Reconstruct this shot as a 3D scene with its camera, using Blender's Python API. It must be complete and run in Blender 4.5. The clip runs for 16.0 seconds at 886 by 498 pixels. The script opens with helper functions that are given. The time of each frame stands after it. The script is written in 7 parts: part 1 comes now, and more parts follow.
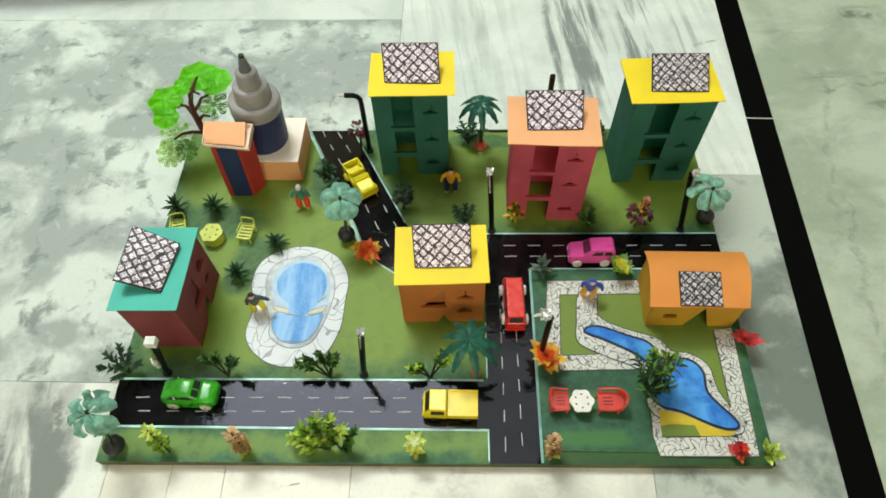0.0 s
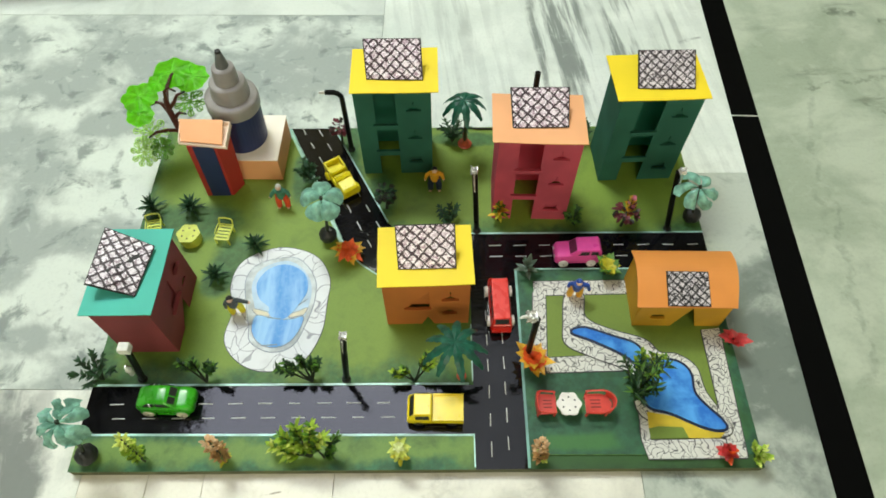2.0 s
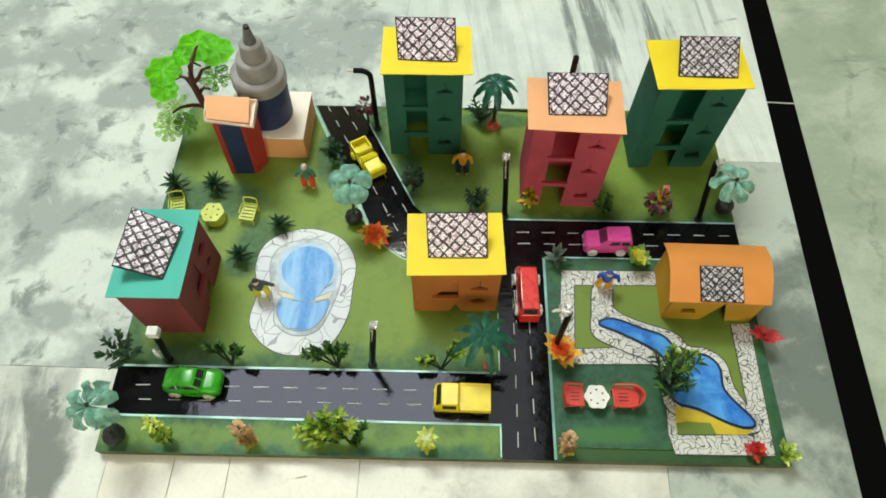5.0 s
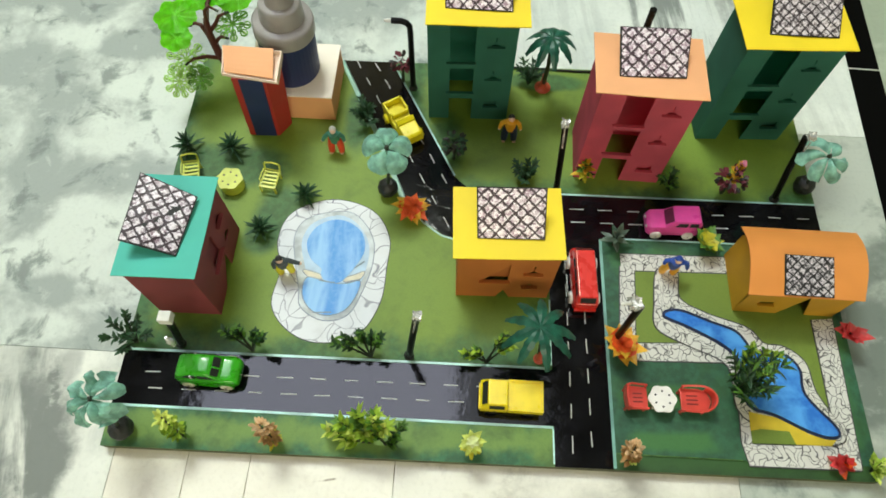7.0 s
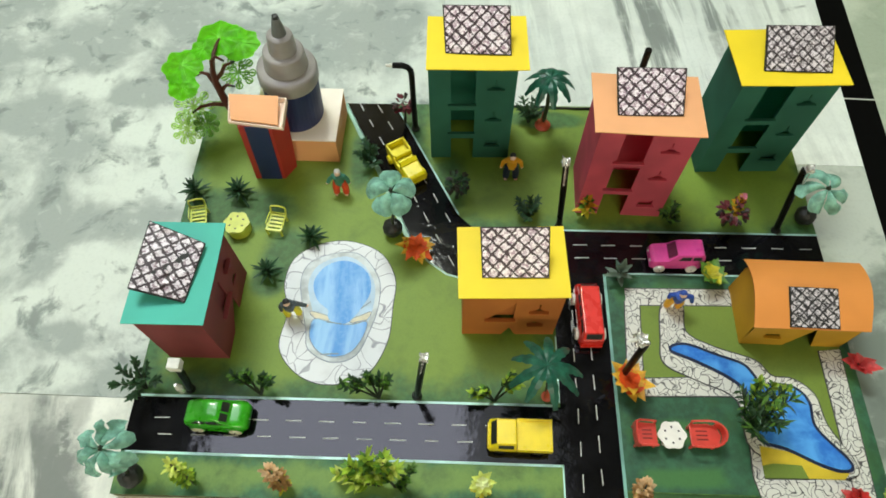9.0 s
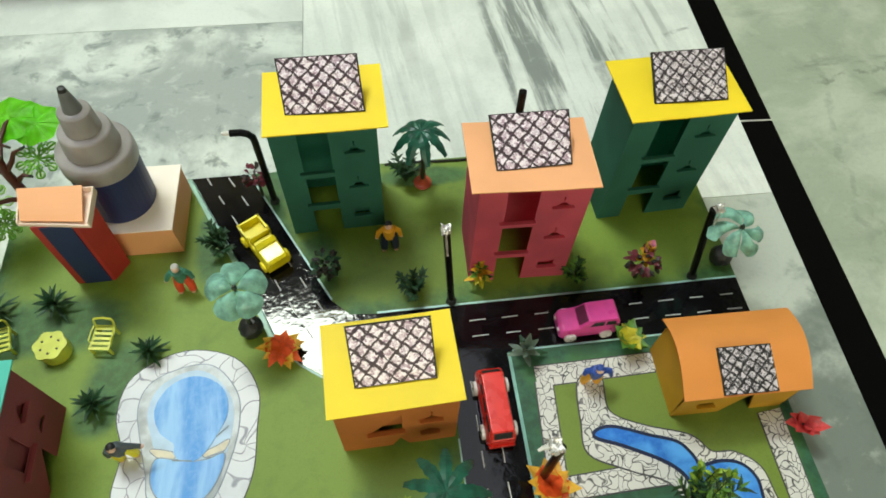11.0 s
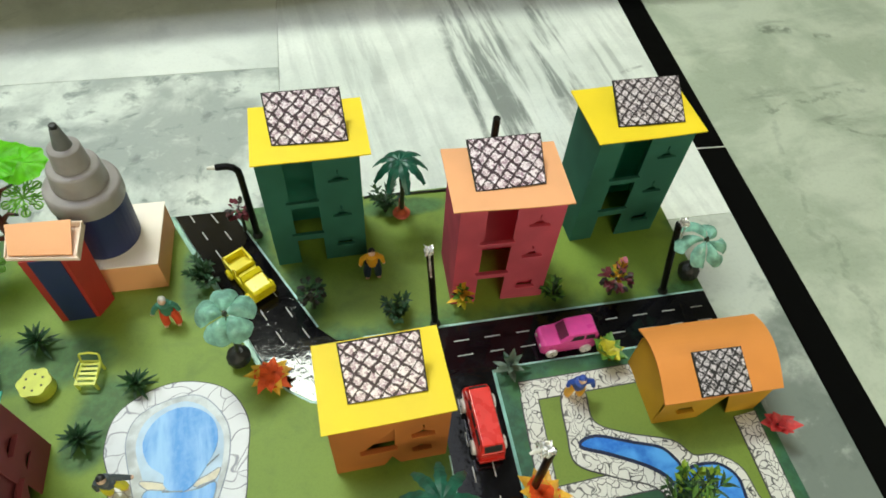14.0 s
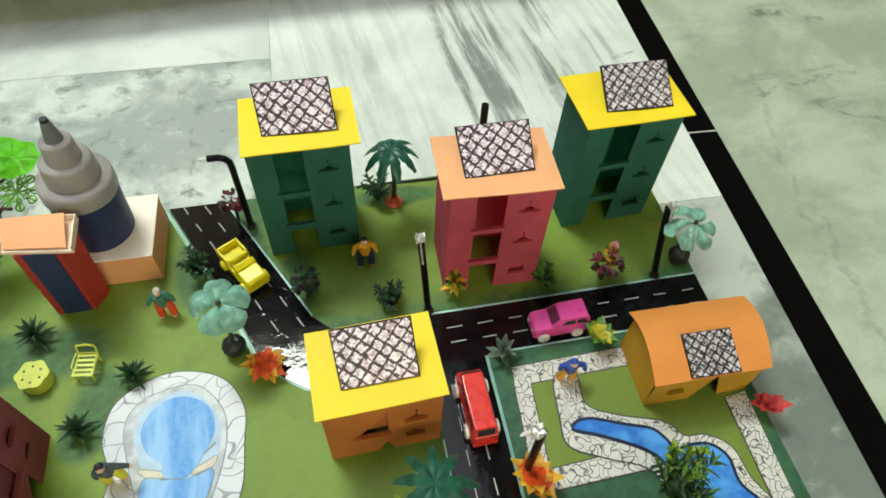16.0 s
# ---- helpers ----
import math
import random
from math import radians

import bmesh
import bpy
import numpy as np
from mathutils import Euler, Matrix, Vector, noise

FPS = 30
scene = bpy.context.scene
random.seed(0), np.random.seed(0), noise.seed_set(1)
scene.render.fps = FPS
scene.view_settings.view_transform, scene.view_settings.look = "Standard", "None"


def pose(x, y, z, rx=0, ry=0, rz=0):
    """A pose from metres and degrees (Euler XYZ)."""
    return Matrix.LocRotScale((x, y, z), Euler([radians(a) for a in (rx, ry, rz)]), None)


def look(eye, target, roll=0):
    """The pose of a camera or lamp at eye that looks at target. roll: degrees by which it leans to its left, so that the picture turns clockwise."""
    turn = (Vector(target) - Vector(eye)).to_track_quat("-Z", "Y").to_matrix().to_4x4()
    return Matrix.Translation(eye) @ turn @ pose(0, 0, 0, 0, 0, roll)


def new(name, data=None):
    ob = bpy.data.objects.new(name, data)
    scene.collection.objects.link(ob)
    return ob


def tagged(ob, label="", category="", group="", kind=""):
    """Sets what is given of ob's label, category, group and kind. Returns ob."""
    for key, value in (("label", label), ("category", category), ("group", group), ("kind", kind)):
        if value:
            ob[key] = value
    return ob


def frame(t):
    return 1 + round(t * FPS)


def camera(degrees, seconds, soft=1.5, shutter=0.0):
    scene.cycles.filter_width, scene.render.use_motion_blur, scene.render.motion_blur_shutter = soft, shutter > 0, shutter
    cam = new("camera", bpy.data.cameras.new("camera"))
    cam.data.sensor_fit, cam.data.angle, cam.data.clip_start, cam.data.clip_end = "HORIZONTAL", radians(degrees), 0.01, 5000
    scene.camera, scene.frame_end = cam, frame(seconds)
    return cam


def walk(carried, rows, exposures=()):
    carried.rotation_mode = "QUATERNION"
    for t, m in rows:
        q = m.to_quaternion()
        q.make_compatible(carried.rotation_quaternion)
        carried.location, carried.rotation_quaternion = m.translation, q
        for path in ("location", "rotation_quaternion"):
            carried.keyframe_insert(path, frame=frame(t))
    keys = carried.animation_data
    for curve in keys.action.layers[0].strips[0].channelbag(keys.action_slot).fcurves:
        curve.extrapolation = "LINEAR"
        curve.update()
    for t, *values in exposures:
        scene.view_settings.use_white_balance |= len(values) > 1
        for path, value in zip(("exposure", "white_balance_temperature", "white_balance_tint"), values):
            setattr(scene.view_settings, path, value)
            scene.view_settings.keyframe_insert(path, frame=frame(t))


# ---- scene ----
cam = camera(69.4, 16.0, soft=1.7)
PATH = [
    (0, (0.025, -0.147, 0.6), (-0.026, 0.93, -1.085), -2.4),
    (0.5, (0.024, -0.142, 0.596), (-0.009, 0.935, -1.089), -1.0),
    (1, (0.019, -0.141, 0.593), (-0.005, 0.935, -1.092), -0.6),
    (1.5, (0.022, -0.131, 0.587), (0.022, 0.935, -1.105), -0.3),
    (2, (0.025, -0.137, 0.59), (0.023, 0.933, -1.099), -0.5),
    (2.5, (0.027, -0.15, 0.605), (0.002, 0.953, -1.063), -1.0),
    (3, (0.02, -0.175, 0.633), (-0.024, 0.985, -0.996), -1.7),
    (3.5, (0.016, -0.215, 0.65), (-0.06, 0.973, -0.957), -3.4),
    (3.7, (0.018, -0.215, 0.649), (-0.041, 0.961, -0.968), -2.6),
    (5.8, (-0.014, -0.067, 0.555), (-0.015, 0.833, -1.231), 1.5),
    (6, (-0.016, -0.07, 0.55), (-0.012, 0.826, -1.238), 1.8),
    (6.5, (-0.022, -0.071, 0.538), (-0.022, 0.803, -1.261), 1.8),
    (7, (-0.037, -0.071, 0.536), (-0.061, 0.808, -1.26), 1.1),
    (7.5, (-0.035, -0.078, 0.546), (-0.065, 0.804, -1.249), -1.6),
    (8, (-0.018, -0.075, 0.542), (0.021, 0.844, -1.234), 2.2),
    (8.5, (-0.024, -0.081, 0.546), (-0.017, 0.862, -1.218), 1.0),
    (9, (-0.037, -0.065, 0.545), (-0.08, 0.893, -1.211), -1.1),
    (9.5, (-0.027, -0.022, 0.546), (-0.021, 1.015, -1.164), 1.4),
    (10, (0.003, 0.008, 0.519), (0.049, 1.054, -1.186), 1.3),
    (10.2, (0.011, 0.014, 0.509), (0.082, 1.044, -1.204), 1.3),
    (12.3, (0.001, -0.004, 0.462), (0.285, 1.111, -1.174), 5.4),
    (12.5, (-0.014, -0.015, 0.471), (0.243, 1.112, -1.161), 5.0),
    (13, (-0.034, -0.021, 0.479), (0.275, 1.138, -1.121), 5.7),
    (13.5, (-0.026, -0.02, 0.48), (0.283, 1.134, -1.124), 5.4),
    (14, (-0.006, -0.015, 0.482), (0.294, 1.153, -1.113), 4.6),
    (14.5, (0.003, -0.016, 0.481), (0.316, 1.131, -1.127), 4.4),
    (15, (-0.002, -0.015, 0.484), (0.302, 1.14, -1.12), 4.2),
    (15.5, (-0.006, -0.018, 0.487), (0.291, 1.14, -1.116), 4.2),
    (16, (0.0, -0.021, 0.484), (0.295, 1.124, -1.128), 3.7),
]
walk(cam, [(t, look(eye, target, roll)) for t, eye, target, roll in PATH],
     [(0, -0.03), (1, 0.0), (2.5, -0.04), (3.5, -0.09), (6, -0.03), (7, -0.03), (9, -0.04), (9.5, -0.03), (10.2, -0.05), (12.5, -0.08), (13, -0.06), (14.5, 0.0), (16, 0.0)])

# ---- world and light ----
world = bpy.data.worlds.new("world")
scene.world = world
world.use_nodes = True
world.node_tree.nodes["Background"].inputs[0].default_value = (0.8, 0.9, 1.0, 1)
world.node_tree.nodes["Background"].inputs[1].default_value = 0.06

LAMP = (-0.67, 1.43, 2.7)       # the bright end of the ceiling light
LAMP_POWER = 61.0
FILL_POWER = 27.0


def area_lamp(name, m, sx, sy, power, colour):
    data = bpy.data.lights.new(name, "AREA")
    data.shape, data.size, data.size_y, data.energy, data.color = "RECTANGLE", sx, sy, power, colour
    ob = new(name, data)
    ob.matrix_world = m
    return ob


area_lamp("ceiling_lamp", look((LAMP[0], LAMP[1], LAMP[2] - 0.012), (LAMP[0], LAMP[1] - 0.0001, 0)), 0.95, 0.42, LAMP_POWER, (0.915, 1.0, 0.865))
# fill light with no seen source, added to brighten the south-facing walls
area_lamp("south_fill", look((0.3, -1.93, 1.4), (0.2, 0.4, 0.0)), 1.5, 0.75, FILL_POWER, (1.0, 0.92, 0.67))


# ---- materials ----
def nodes_of(name):
    m = bpy.data.materials.new(name)
    m.use_nodes = True
    nt = m.node_tree
    return m, nt, nt.nodes["Principled BSDF"]


def add(nt, kind, **kw):
    n = nt.nodes.new(kind)
    for k, v in kw.items():
        n.inputs[k.replace("_", " ")].default_value = v
    return n


def math_node(nt, op, a, b=None, clamp=False):
    n = nt.nodes.new("ShaderNodeMath")
    n.operation, n.use_clamp = op, clamp
    for k, v in enumerate((a, b)):
        if v is None:
            continue
        if isinstance(v, (int, float)):
            n.inputs[k].default_value = v
        else:
            nt.links.new(v, n.inputs[k])
    return n.outputs[0]


def mix_colour(nt, fac, a, b, blend="MIX"):
    n = nt.nodes.new("ShaderNodeMix")
    n.data_type, n.blend_type = "RGBA", blend
    for k, v in ((0, fac), (6, a), (7, b)):
        if isinstance(v, (int, float)):
            n.inputs[k].default_value = v
        elif isinstance(v, tuple):
            n.inputs[k].default_value = (*v, 1)
        else:
            nt.links.new(v, n.inputs[k])
    return n.outputs[2]


def ramp(nt, value, lo, hi):
    n = nt.nodes.new("ShaderNodeMapRange")
    n.interpolation_type = "SMOOTHSTEP"
    nt.links.new(value, n.inputs[0])
    n.inputs[1].default_value, n.inputs[2].default_value = lo, hi
    return n.outputs[0]


def noise_of(nt, vector, scale, detail=3.0, rough=0.55, distort=0.0):
    n = add(nt, "ShaderNodeTexNoise", Scale=scale, Detail=detail, Roughness=rough, Distortion=distort)
    nt.links.new(vector, n.inputs["Vector"])
    return n.outputs[0]


def coords(nt, shift=True):
    tc = nt.nodes.new("ShaderNodeTexCoord").outputs["Object"]
    if not shift:
        return tc
    info = nt.nodes.new("ShaderNodeObjectInfo").outputs["Random"]
    v = nt.nodes.new("ShaderNodeVectorMath")
    v.operation = "ADD"
    k = math_node(nt, "MULTIPLY", info, 7.3)
    c = nt.nodes.new("ShaderNodeCombineXYZ")
    for a in range(3):
        nt.links.new(k, c.inputs[a])
    nt.links.new(tc, v.inputs[0])
    nt.links.new(c.outputs[0], v.inputs[1])
    return v.outputs[0]


def bump(nt, b, height, strength, distance=0.0005):
    n = add(nt, "ShaderNodeBump", Strength=strength, Distance=distance)
    nt.links.new(height, n.inputs["Height"])
    nt.links.new(n.outputs[0], b.inputs["Normal"])


def plain(name, colour, rough=0.6, metal=0.0, vary=0.12, scale=90.0, grain=900.0, relief=0.15, coat=0.0, translucent=0.0):
    """Colour that varies at two scales, with a fine relief."""
    m, nt, b = nodes_of(name)
    v = coords(nt)
    big = noise_of(nt, v, scale, 2.0)
    fine = noise_of(nt, v, grain, 3.0)
    dark, light = tuple(c * (1 - vary) for c in colour), tuple(min(1, c * (1 + vary)) for c in colour)
    col = mix_colour(nt, ramp(nt, big, 0.3, 0.7), dark, light)
    col = mix_colour(nt, math_node(nt, "MULTIPLY", ramp(nt, fine, 0.3, 0.7), vary * 0.7), col, tuple(c * 0.6 for c in colour))
    nt.links.new(col, b.inputs["Base Color"])
    r = math_node(nt, "ADD", math_node(nt, "MULTIPLY", big, 0.16), rough - 0.08)
    nt.links.new(r, b.inputs["Roughness"])
    b.inputs["Metallic"].default_value = metal
    b.inputs["Coat Weight"].default_value = coat
    bump(nt, b, fine, relief)
    if translucent:
        t = nt.nodes.new("ShaderNodeBsdfTranslucent")
        nt.links.new(col, t.inputs[0])
        mx = nt.nodes.new("ShaderNodeMixShader")
        mx.inputs[0].default_value = translucent
        nt.links.new(b.outputs[0], mx.inputs[1])
        nt.links.new(t.outputs[0], mx.inputs[2])
        nt.links.new(mx.outputs[0], nt.nodes["Material Output"].inputs[0])
    return m


def marble(name, pale, mid, dark, seed, blotch=7.0, edge=(0.44, 0.56), spots=0.5, streak=None, patches=(), bands=(), veins=()):
    """Polished stone slab: blotches with soft edges, smaller spots, long dark streaks, fine specks.
    streak: turn in degrees, stretch, scale, from, to, amount. patches: paler or darker clouds (x, y, radius in x and y, strength).
    bands: where the streaks gather, as patches. veins: cracks from x, y along turn, half length, width, amount."""
    m, nt, b = nodes_of(name)
    v = nt.nodes.new("ShaderNodeMapping")
    v.inputs["Location"].default_value = (seed, seed * 0.37, 0)
    plan = coords(nt, False)
    nt.links.new(plan, v.inputs[0])
    v = v.outputs[0]
    c1 = noise_of(nt, v, blotch, 7.0, 0.6, 0.35)
    sep = nt.nodes.new("ShaderNodeSeparateXYZ")
    nt.links.new(plan, sep.inputs[0])
    ragged = math_node(nt, "MULTIPLY", math_node(nt, "SUBTRACT", noise_of(nt, v, 34.0, 5.0, 0.65), 0.5), 3.2)

    def cloud(cx, cy, rx, ry, amp):
        px = math_node(nt, "DIVIDE", math_node(nt, "SUBTRACT", sep.outputs[0], cx), rx)
        py = math_node(nt, "DIVIDE", math_node(nt, "SUBTRACT", sep.outputs[1], cy), ry)
        q = math_node(nt, "ADD", math_node(nt, "MULTIPLY", px, px), math_node(nt, "MULTIPLY", py, py))
        return math_node(nt, "MULTIPLY", math_node(nt, "SUBTRACT", 1.0, ramp(nt, math_node(nt, "ADD", q, ragged), 0.1, 1.7)), amp)

    for p in patches:
        c1 = math_node(nt, "ADD", c1, cloud(*p))
    col = mix_colour(nt, ramp(nt, c1, *edge), mid, pale)
    c2 = noise_of(nt, v, blotch * 2.7, 6.0, 0.62, 0.5)
    col = mix_colour(nt, math_node(nt, "MULTIPLY", ramp(nt, c2, 0.53, 0.68), spots), col, dark)
    c3 = noise_of(nt, v, blotch * 5.0, 5.0, 0.6, 0.4)
    col = mix_colour(nt, math_node(nt, "MULTIPLY", ramp(nt, c3, 0.56, 0.7), 0.4), col, pale)
    if streak:
        turn, stretch, scale, lo, hi, amount = streak
        spin = nt.nodes.new("ShaderNodeMapping")
        spin.inputs["Rotation"].default_value = (0, 0, radians(turn))
        nt.links.new(v, spin.inputs[0])
        mp = nt.nodes.new("ShaderNodeMapping")
        mp.inputs["Scale"].default_value = (1.0, stretch, 1.0)
        nt.links.new(spin.outputs[0], mp.inputs[0])
        s1 = noise_of(nt, mp.outputs[0], scale, 5.0, 0.62, 0.25)
        s2 = noise_of(nt, mp.outputs[0], scale * 0.22, 3.0, 0.5)
        where = ramp(nt, s2, 0.34, 0.56)
        if bands:
            where = math_node(nt, "MULTIPLY", where, 0.22)
            for p in bands:
                where = math_node(nt, "ADD", where, cloud(*p), clamp=True)
        line = math_node(nt, "MULTIPLY", ramp(nt, s1, lo, hi), where)
        col = mix_colour(nt, math_node(nt, "MULTIPLY", line, amount), col, dark)
    for x, y, turn, half, width, amount in veins:
        mp = nt.nodes.new("ShaderNodeMapping")
        mp.vector_type = "TEXTURE"
        mp.inputs["Location"].default_value = (x, y, 0)
        mp.inputs["Rotation"].default_value = (0, 0, radians(turn))
        nt.links.new(plan, mp.inputs[0])
        run = nt.nodes.new("ShaderNodeSeparateXYZ")
        nt.links.new(mp.outputs[0], run.inputs[0])
        sway = math_node(nt, "MULTIPLY", math_node(nt, "SUBTRACT", noise_of(nt, v, 16.0, 5.0, 0.6), 0.5), min(0.075, half))
        off = math_node(nt, "ABSOLUTE", math_node(nt, "ADD", run.outputs[1], sway))
        near = math_node(nt, "SUBTRACT", 1.0, ramp(nt, off, width * 0.2, width))
        ends = math_node(nt, "SUBTRACT", 1.0, ramp(nt, math_node(nt, "ABSOLUTE", run.outputs[0]), half * 0.7, half))
        broken = ramp(nt, noise_of(nt, v, 60.0, 3.0), 0.36, 0.62)
        line = math_node(nt, "MULTIPLY", math_node(nt, "MULTIPLY", near, ends), broken)
        col = mix_colour(nt, math_node(nt, "MULTIPLY", line, amount), col, dark)
    speck = noise_of(nt, v, 260.0, 2.0)
    col = mix_colour(nt, math_node(nt, "MULTIPLY", ramp(nt, speck, 0.45, 0.8), 0.1), col, dark)
    nt.links.new(col, b.inputs["Base Color"])
    b.inputs["Roughness"].default_value = 0.42
    b.inputs["Specular IOR Level"].default_value = 0.3
    bump(nt, b, speck, 0.03)
    return m


def lawn(name, inner, edge, box, fade, soft=1.0, patches=(), mottle=0.45):
    """Painted card: olive in the middle, sponged darker green along its edges."""
    m, nt, b = nodes_of(name)
    v = coords(nt, False)
    sep = nt.nodes.new("ShaderNodeSeparateXYZ")
    nt.links.new(v, sep.inputs[0])
    x, y = sep.outputs[0], sep.outputs[1]
    d = math_node(nt, "MINIMUM", math_node(nt, "SUBTRACT", x, box[0]), math_node(nt, "SUBTRACT", box[1], x))
    d = math_node(nt, "MINIMUM", d, math_node(nt, "MINIMUM", math_node(nt, "SUBTRACT", y, box[2]), math_node(nt, "SUBTRACT", box[3], y)))
    wob = noise_of(nt, v, 22.0, 4.0, 0.6)
    d = math_node(nt, "ADD", d, math_node(nt, "MULTIPLY", math_node(nt, "SUBTRACT", wob, 0.5), fade * 2.2 * soft))
    mask = ramp(nt, d, 0.0, fade)
    # darker ovals: sponge paint, with the shade around plants painted in
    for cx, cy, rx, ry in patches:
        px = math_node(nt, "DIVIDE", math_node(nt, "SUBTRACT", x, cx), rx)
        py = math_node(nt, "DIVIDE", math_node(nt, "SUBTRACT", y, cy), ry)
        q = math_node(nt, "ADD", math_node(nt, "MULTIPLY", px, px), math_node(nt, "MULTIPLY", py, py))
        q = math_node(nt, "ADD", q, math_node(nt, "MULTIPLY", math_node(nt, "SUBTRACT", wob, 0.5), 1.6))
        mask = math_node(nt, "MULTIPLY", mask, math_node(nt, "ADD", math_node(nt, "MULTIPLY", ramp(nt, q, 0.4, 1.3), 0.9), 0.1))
    fine = noise_of(nt, v, 140.0, 4.0, 0.65)
    e2 = mix_colour(nt, ramp(nt, fine, 0.35, 0.7), edge, tuple(c * 1.7 for c in edge))
    col = mix_colour(nt, mask, e2, inner)
    blot = noise_of(nt, v, 34.0, 5.0, 0.62, 0.3)
    col = mix_colour(nt, math_node(nt, "MULTIPLY", ramp(nt, blot, 0.48, 0.75), mottle), col, tuple(c * 0.42 + e * 0.25 for c, e in zip(inner, edge)))
    tiny = noise_of(nt, v, 700.0, 2.0)
    col = mix_colour(nt, math_node(nt, "MULTIPLY", ramp(nt, tiny, 0.4, 0.75), 0.18), col, tuple(c * 0.5 for c in inner))
    nt.links.new(col, b.inputs["Base Color"])
    b.inputs["Roughness"].default_value = 0.6
    bump(nt, b, fine, 0.15)
    return m


def gloss_road():
    """Black card under clear tape, slightly wavy."""
    m, nt, b = nodes_of("taped_black_card")
    v = coords(nt, False)
    n1 = noise_of(nt, v, 55.0, 3.0, 0.55)
    mp = nt.nodes.new("ShaderNodeMapping")
    mp.inputs["Scale"].default_value = (0.5, 1.0, 1.0)
    nt.links.new(v, mp.inputs[0])
    n2 = noise_of(nt, mp.outputs[0], 300.0, 2.0, 0.5, 0.4)
    col = mix_colour(nt, ramp(nt, n1, 0.35, 0.7), (0.003, 0.003, 0.004), (0.009, 0.009, 0.011))
    nt.links.new(col, b.inputs["Base Color"])
    nt.links.new(math_node(nt, "ADD", math_node(nt, "MULTIPLY", n1, 0.06), 0.035), b.inputs["Roughness"])
    b.inputs["Specular IOR Level"].default_value = 0.38
    bump(nt, b, math_node(nt, "ADD", n1, math_node(nt, "MULTIPLY", n2, 0.6)), 0.17, 0.0008)
    return m


def drawn_paving(name, paper, ink, scale, width, warp):
    """Paper with curling stone outlines drawn in pen."""
    m, nt, b = nodes_of(name)
    v = coords(nt, False)
    n = add(nt, "ShaderNodeTexNoise", Scale=scale * 0.7, Detail=0.0, Roughness=0.4)
    nt.links.new(v, n.inputs["Vector"])
    sub = nt.nodes.new("ShaderNodeVectorMath")
    sub.operation = "SUBTRACT"
    sub.inputs[1].default_value = (0.5, 0.5, 0.5)
    nt.links.new(n.outputs["Color"], sub.inputs[0])
    mul = nt.nodes.new("ShaderNodeVectorMath")
    mul.operation = "SCALE"
    mul.inputs["Scale"].default_value = warp / scale
    nt.links.new(sub.outputs[0], mul.inputs[0])
    off = nt.nodes.new("ShaderNodeVectorMath")
    off.operation = "ADD"
    nt.links.new(v, off.inputs[0])
    nt.links.new(mul.outputs[0], off.inputs[1])
    vo = nt.nodes.new("ShaderNodeTexVoronoi")
    vo.feature, vo.voronoi_dimensions = "DISTANCE_TO_EDGE", "2D"
    vo.inputs["Scale"].default_value = scale
    nt.links.new(off.outputs[0], vo.inputs["Vector"])
    line = math_node(nt, "SUBTRACT", 1.0, ramp(nt, vo.outputs["Distance"], width * 0.4, width))
    press = noise_of(nt, v, 130.0, 2.0)
    line = math_node(nt, "MULTIPLY", line, math_node(nt, "ADD", math_node(nt, "MULTIPLY", ramp(nt, press, 0.3, 0.6), 0.3), 0.7))
    shade = noise_of(nt, v, 60.0, 3.0)
    col = mix_colour(nt, math_node(nt, "MULTIPLY", ramp(nt, shade, 0.45, 0.75), 0.35), paper, tuple(c * 0.65 for c in paper))
    col = mix_colour(nt, line, col, ink)
    nt.links.new(col, b.inputs["Base Color"])
    b.inputs["Roughness"].default_value = 0.5
    return m


def drawn_water(name, deep, pale, streak):
    m, nt, b = nodes_of(name)
    v = coords(nt, False)
    mp = nt.nodes.new("ShaderNodeMapping")
    mp.inputs["Scale"].default_value = streak
    nt.links.new(v, mp.inputs[0])
    n = noise_of(nt, mp.outputs[0], 45.0, 4.0, 0.55, 0.4)
    col = mix_colour(nt, ramp(nt, n, 0.35, 0.68), deep, pale)
    fine = noise_of(nt, v, 260.0, 3.0)
    col = mix_colour(nt, math_node(nt, "MULTIPLY", ramp(nt, fine, 0.4, 0.75), 0.3), col, pale)
    nt.links.new(col, b.inputs["Base Color"])
    b.inputs["Roughness"].default_value = 0.6
    b.inputs["Specular IOR Level"].default_value = 0.15
    return m


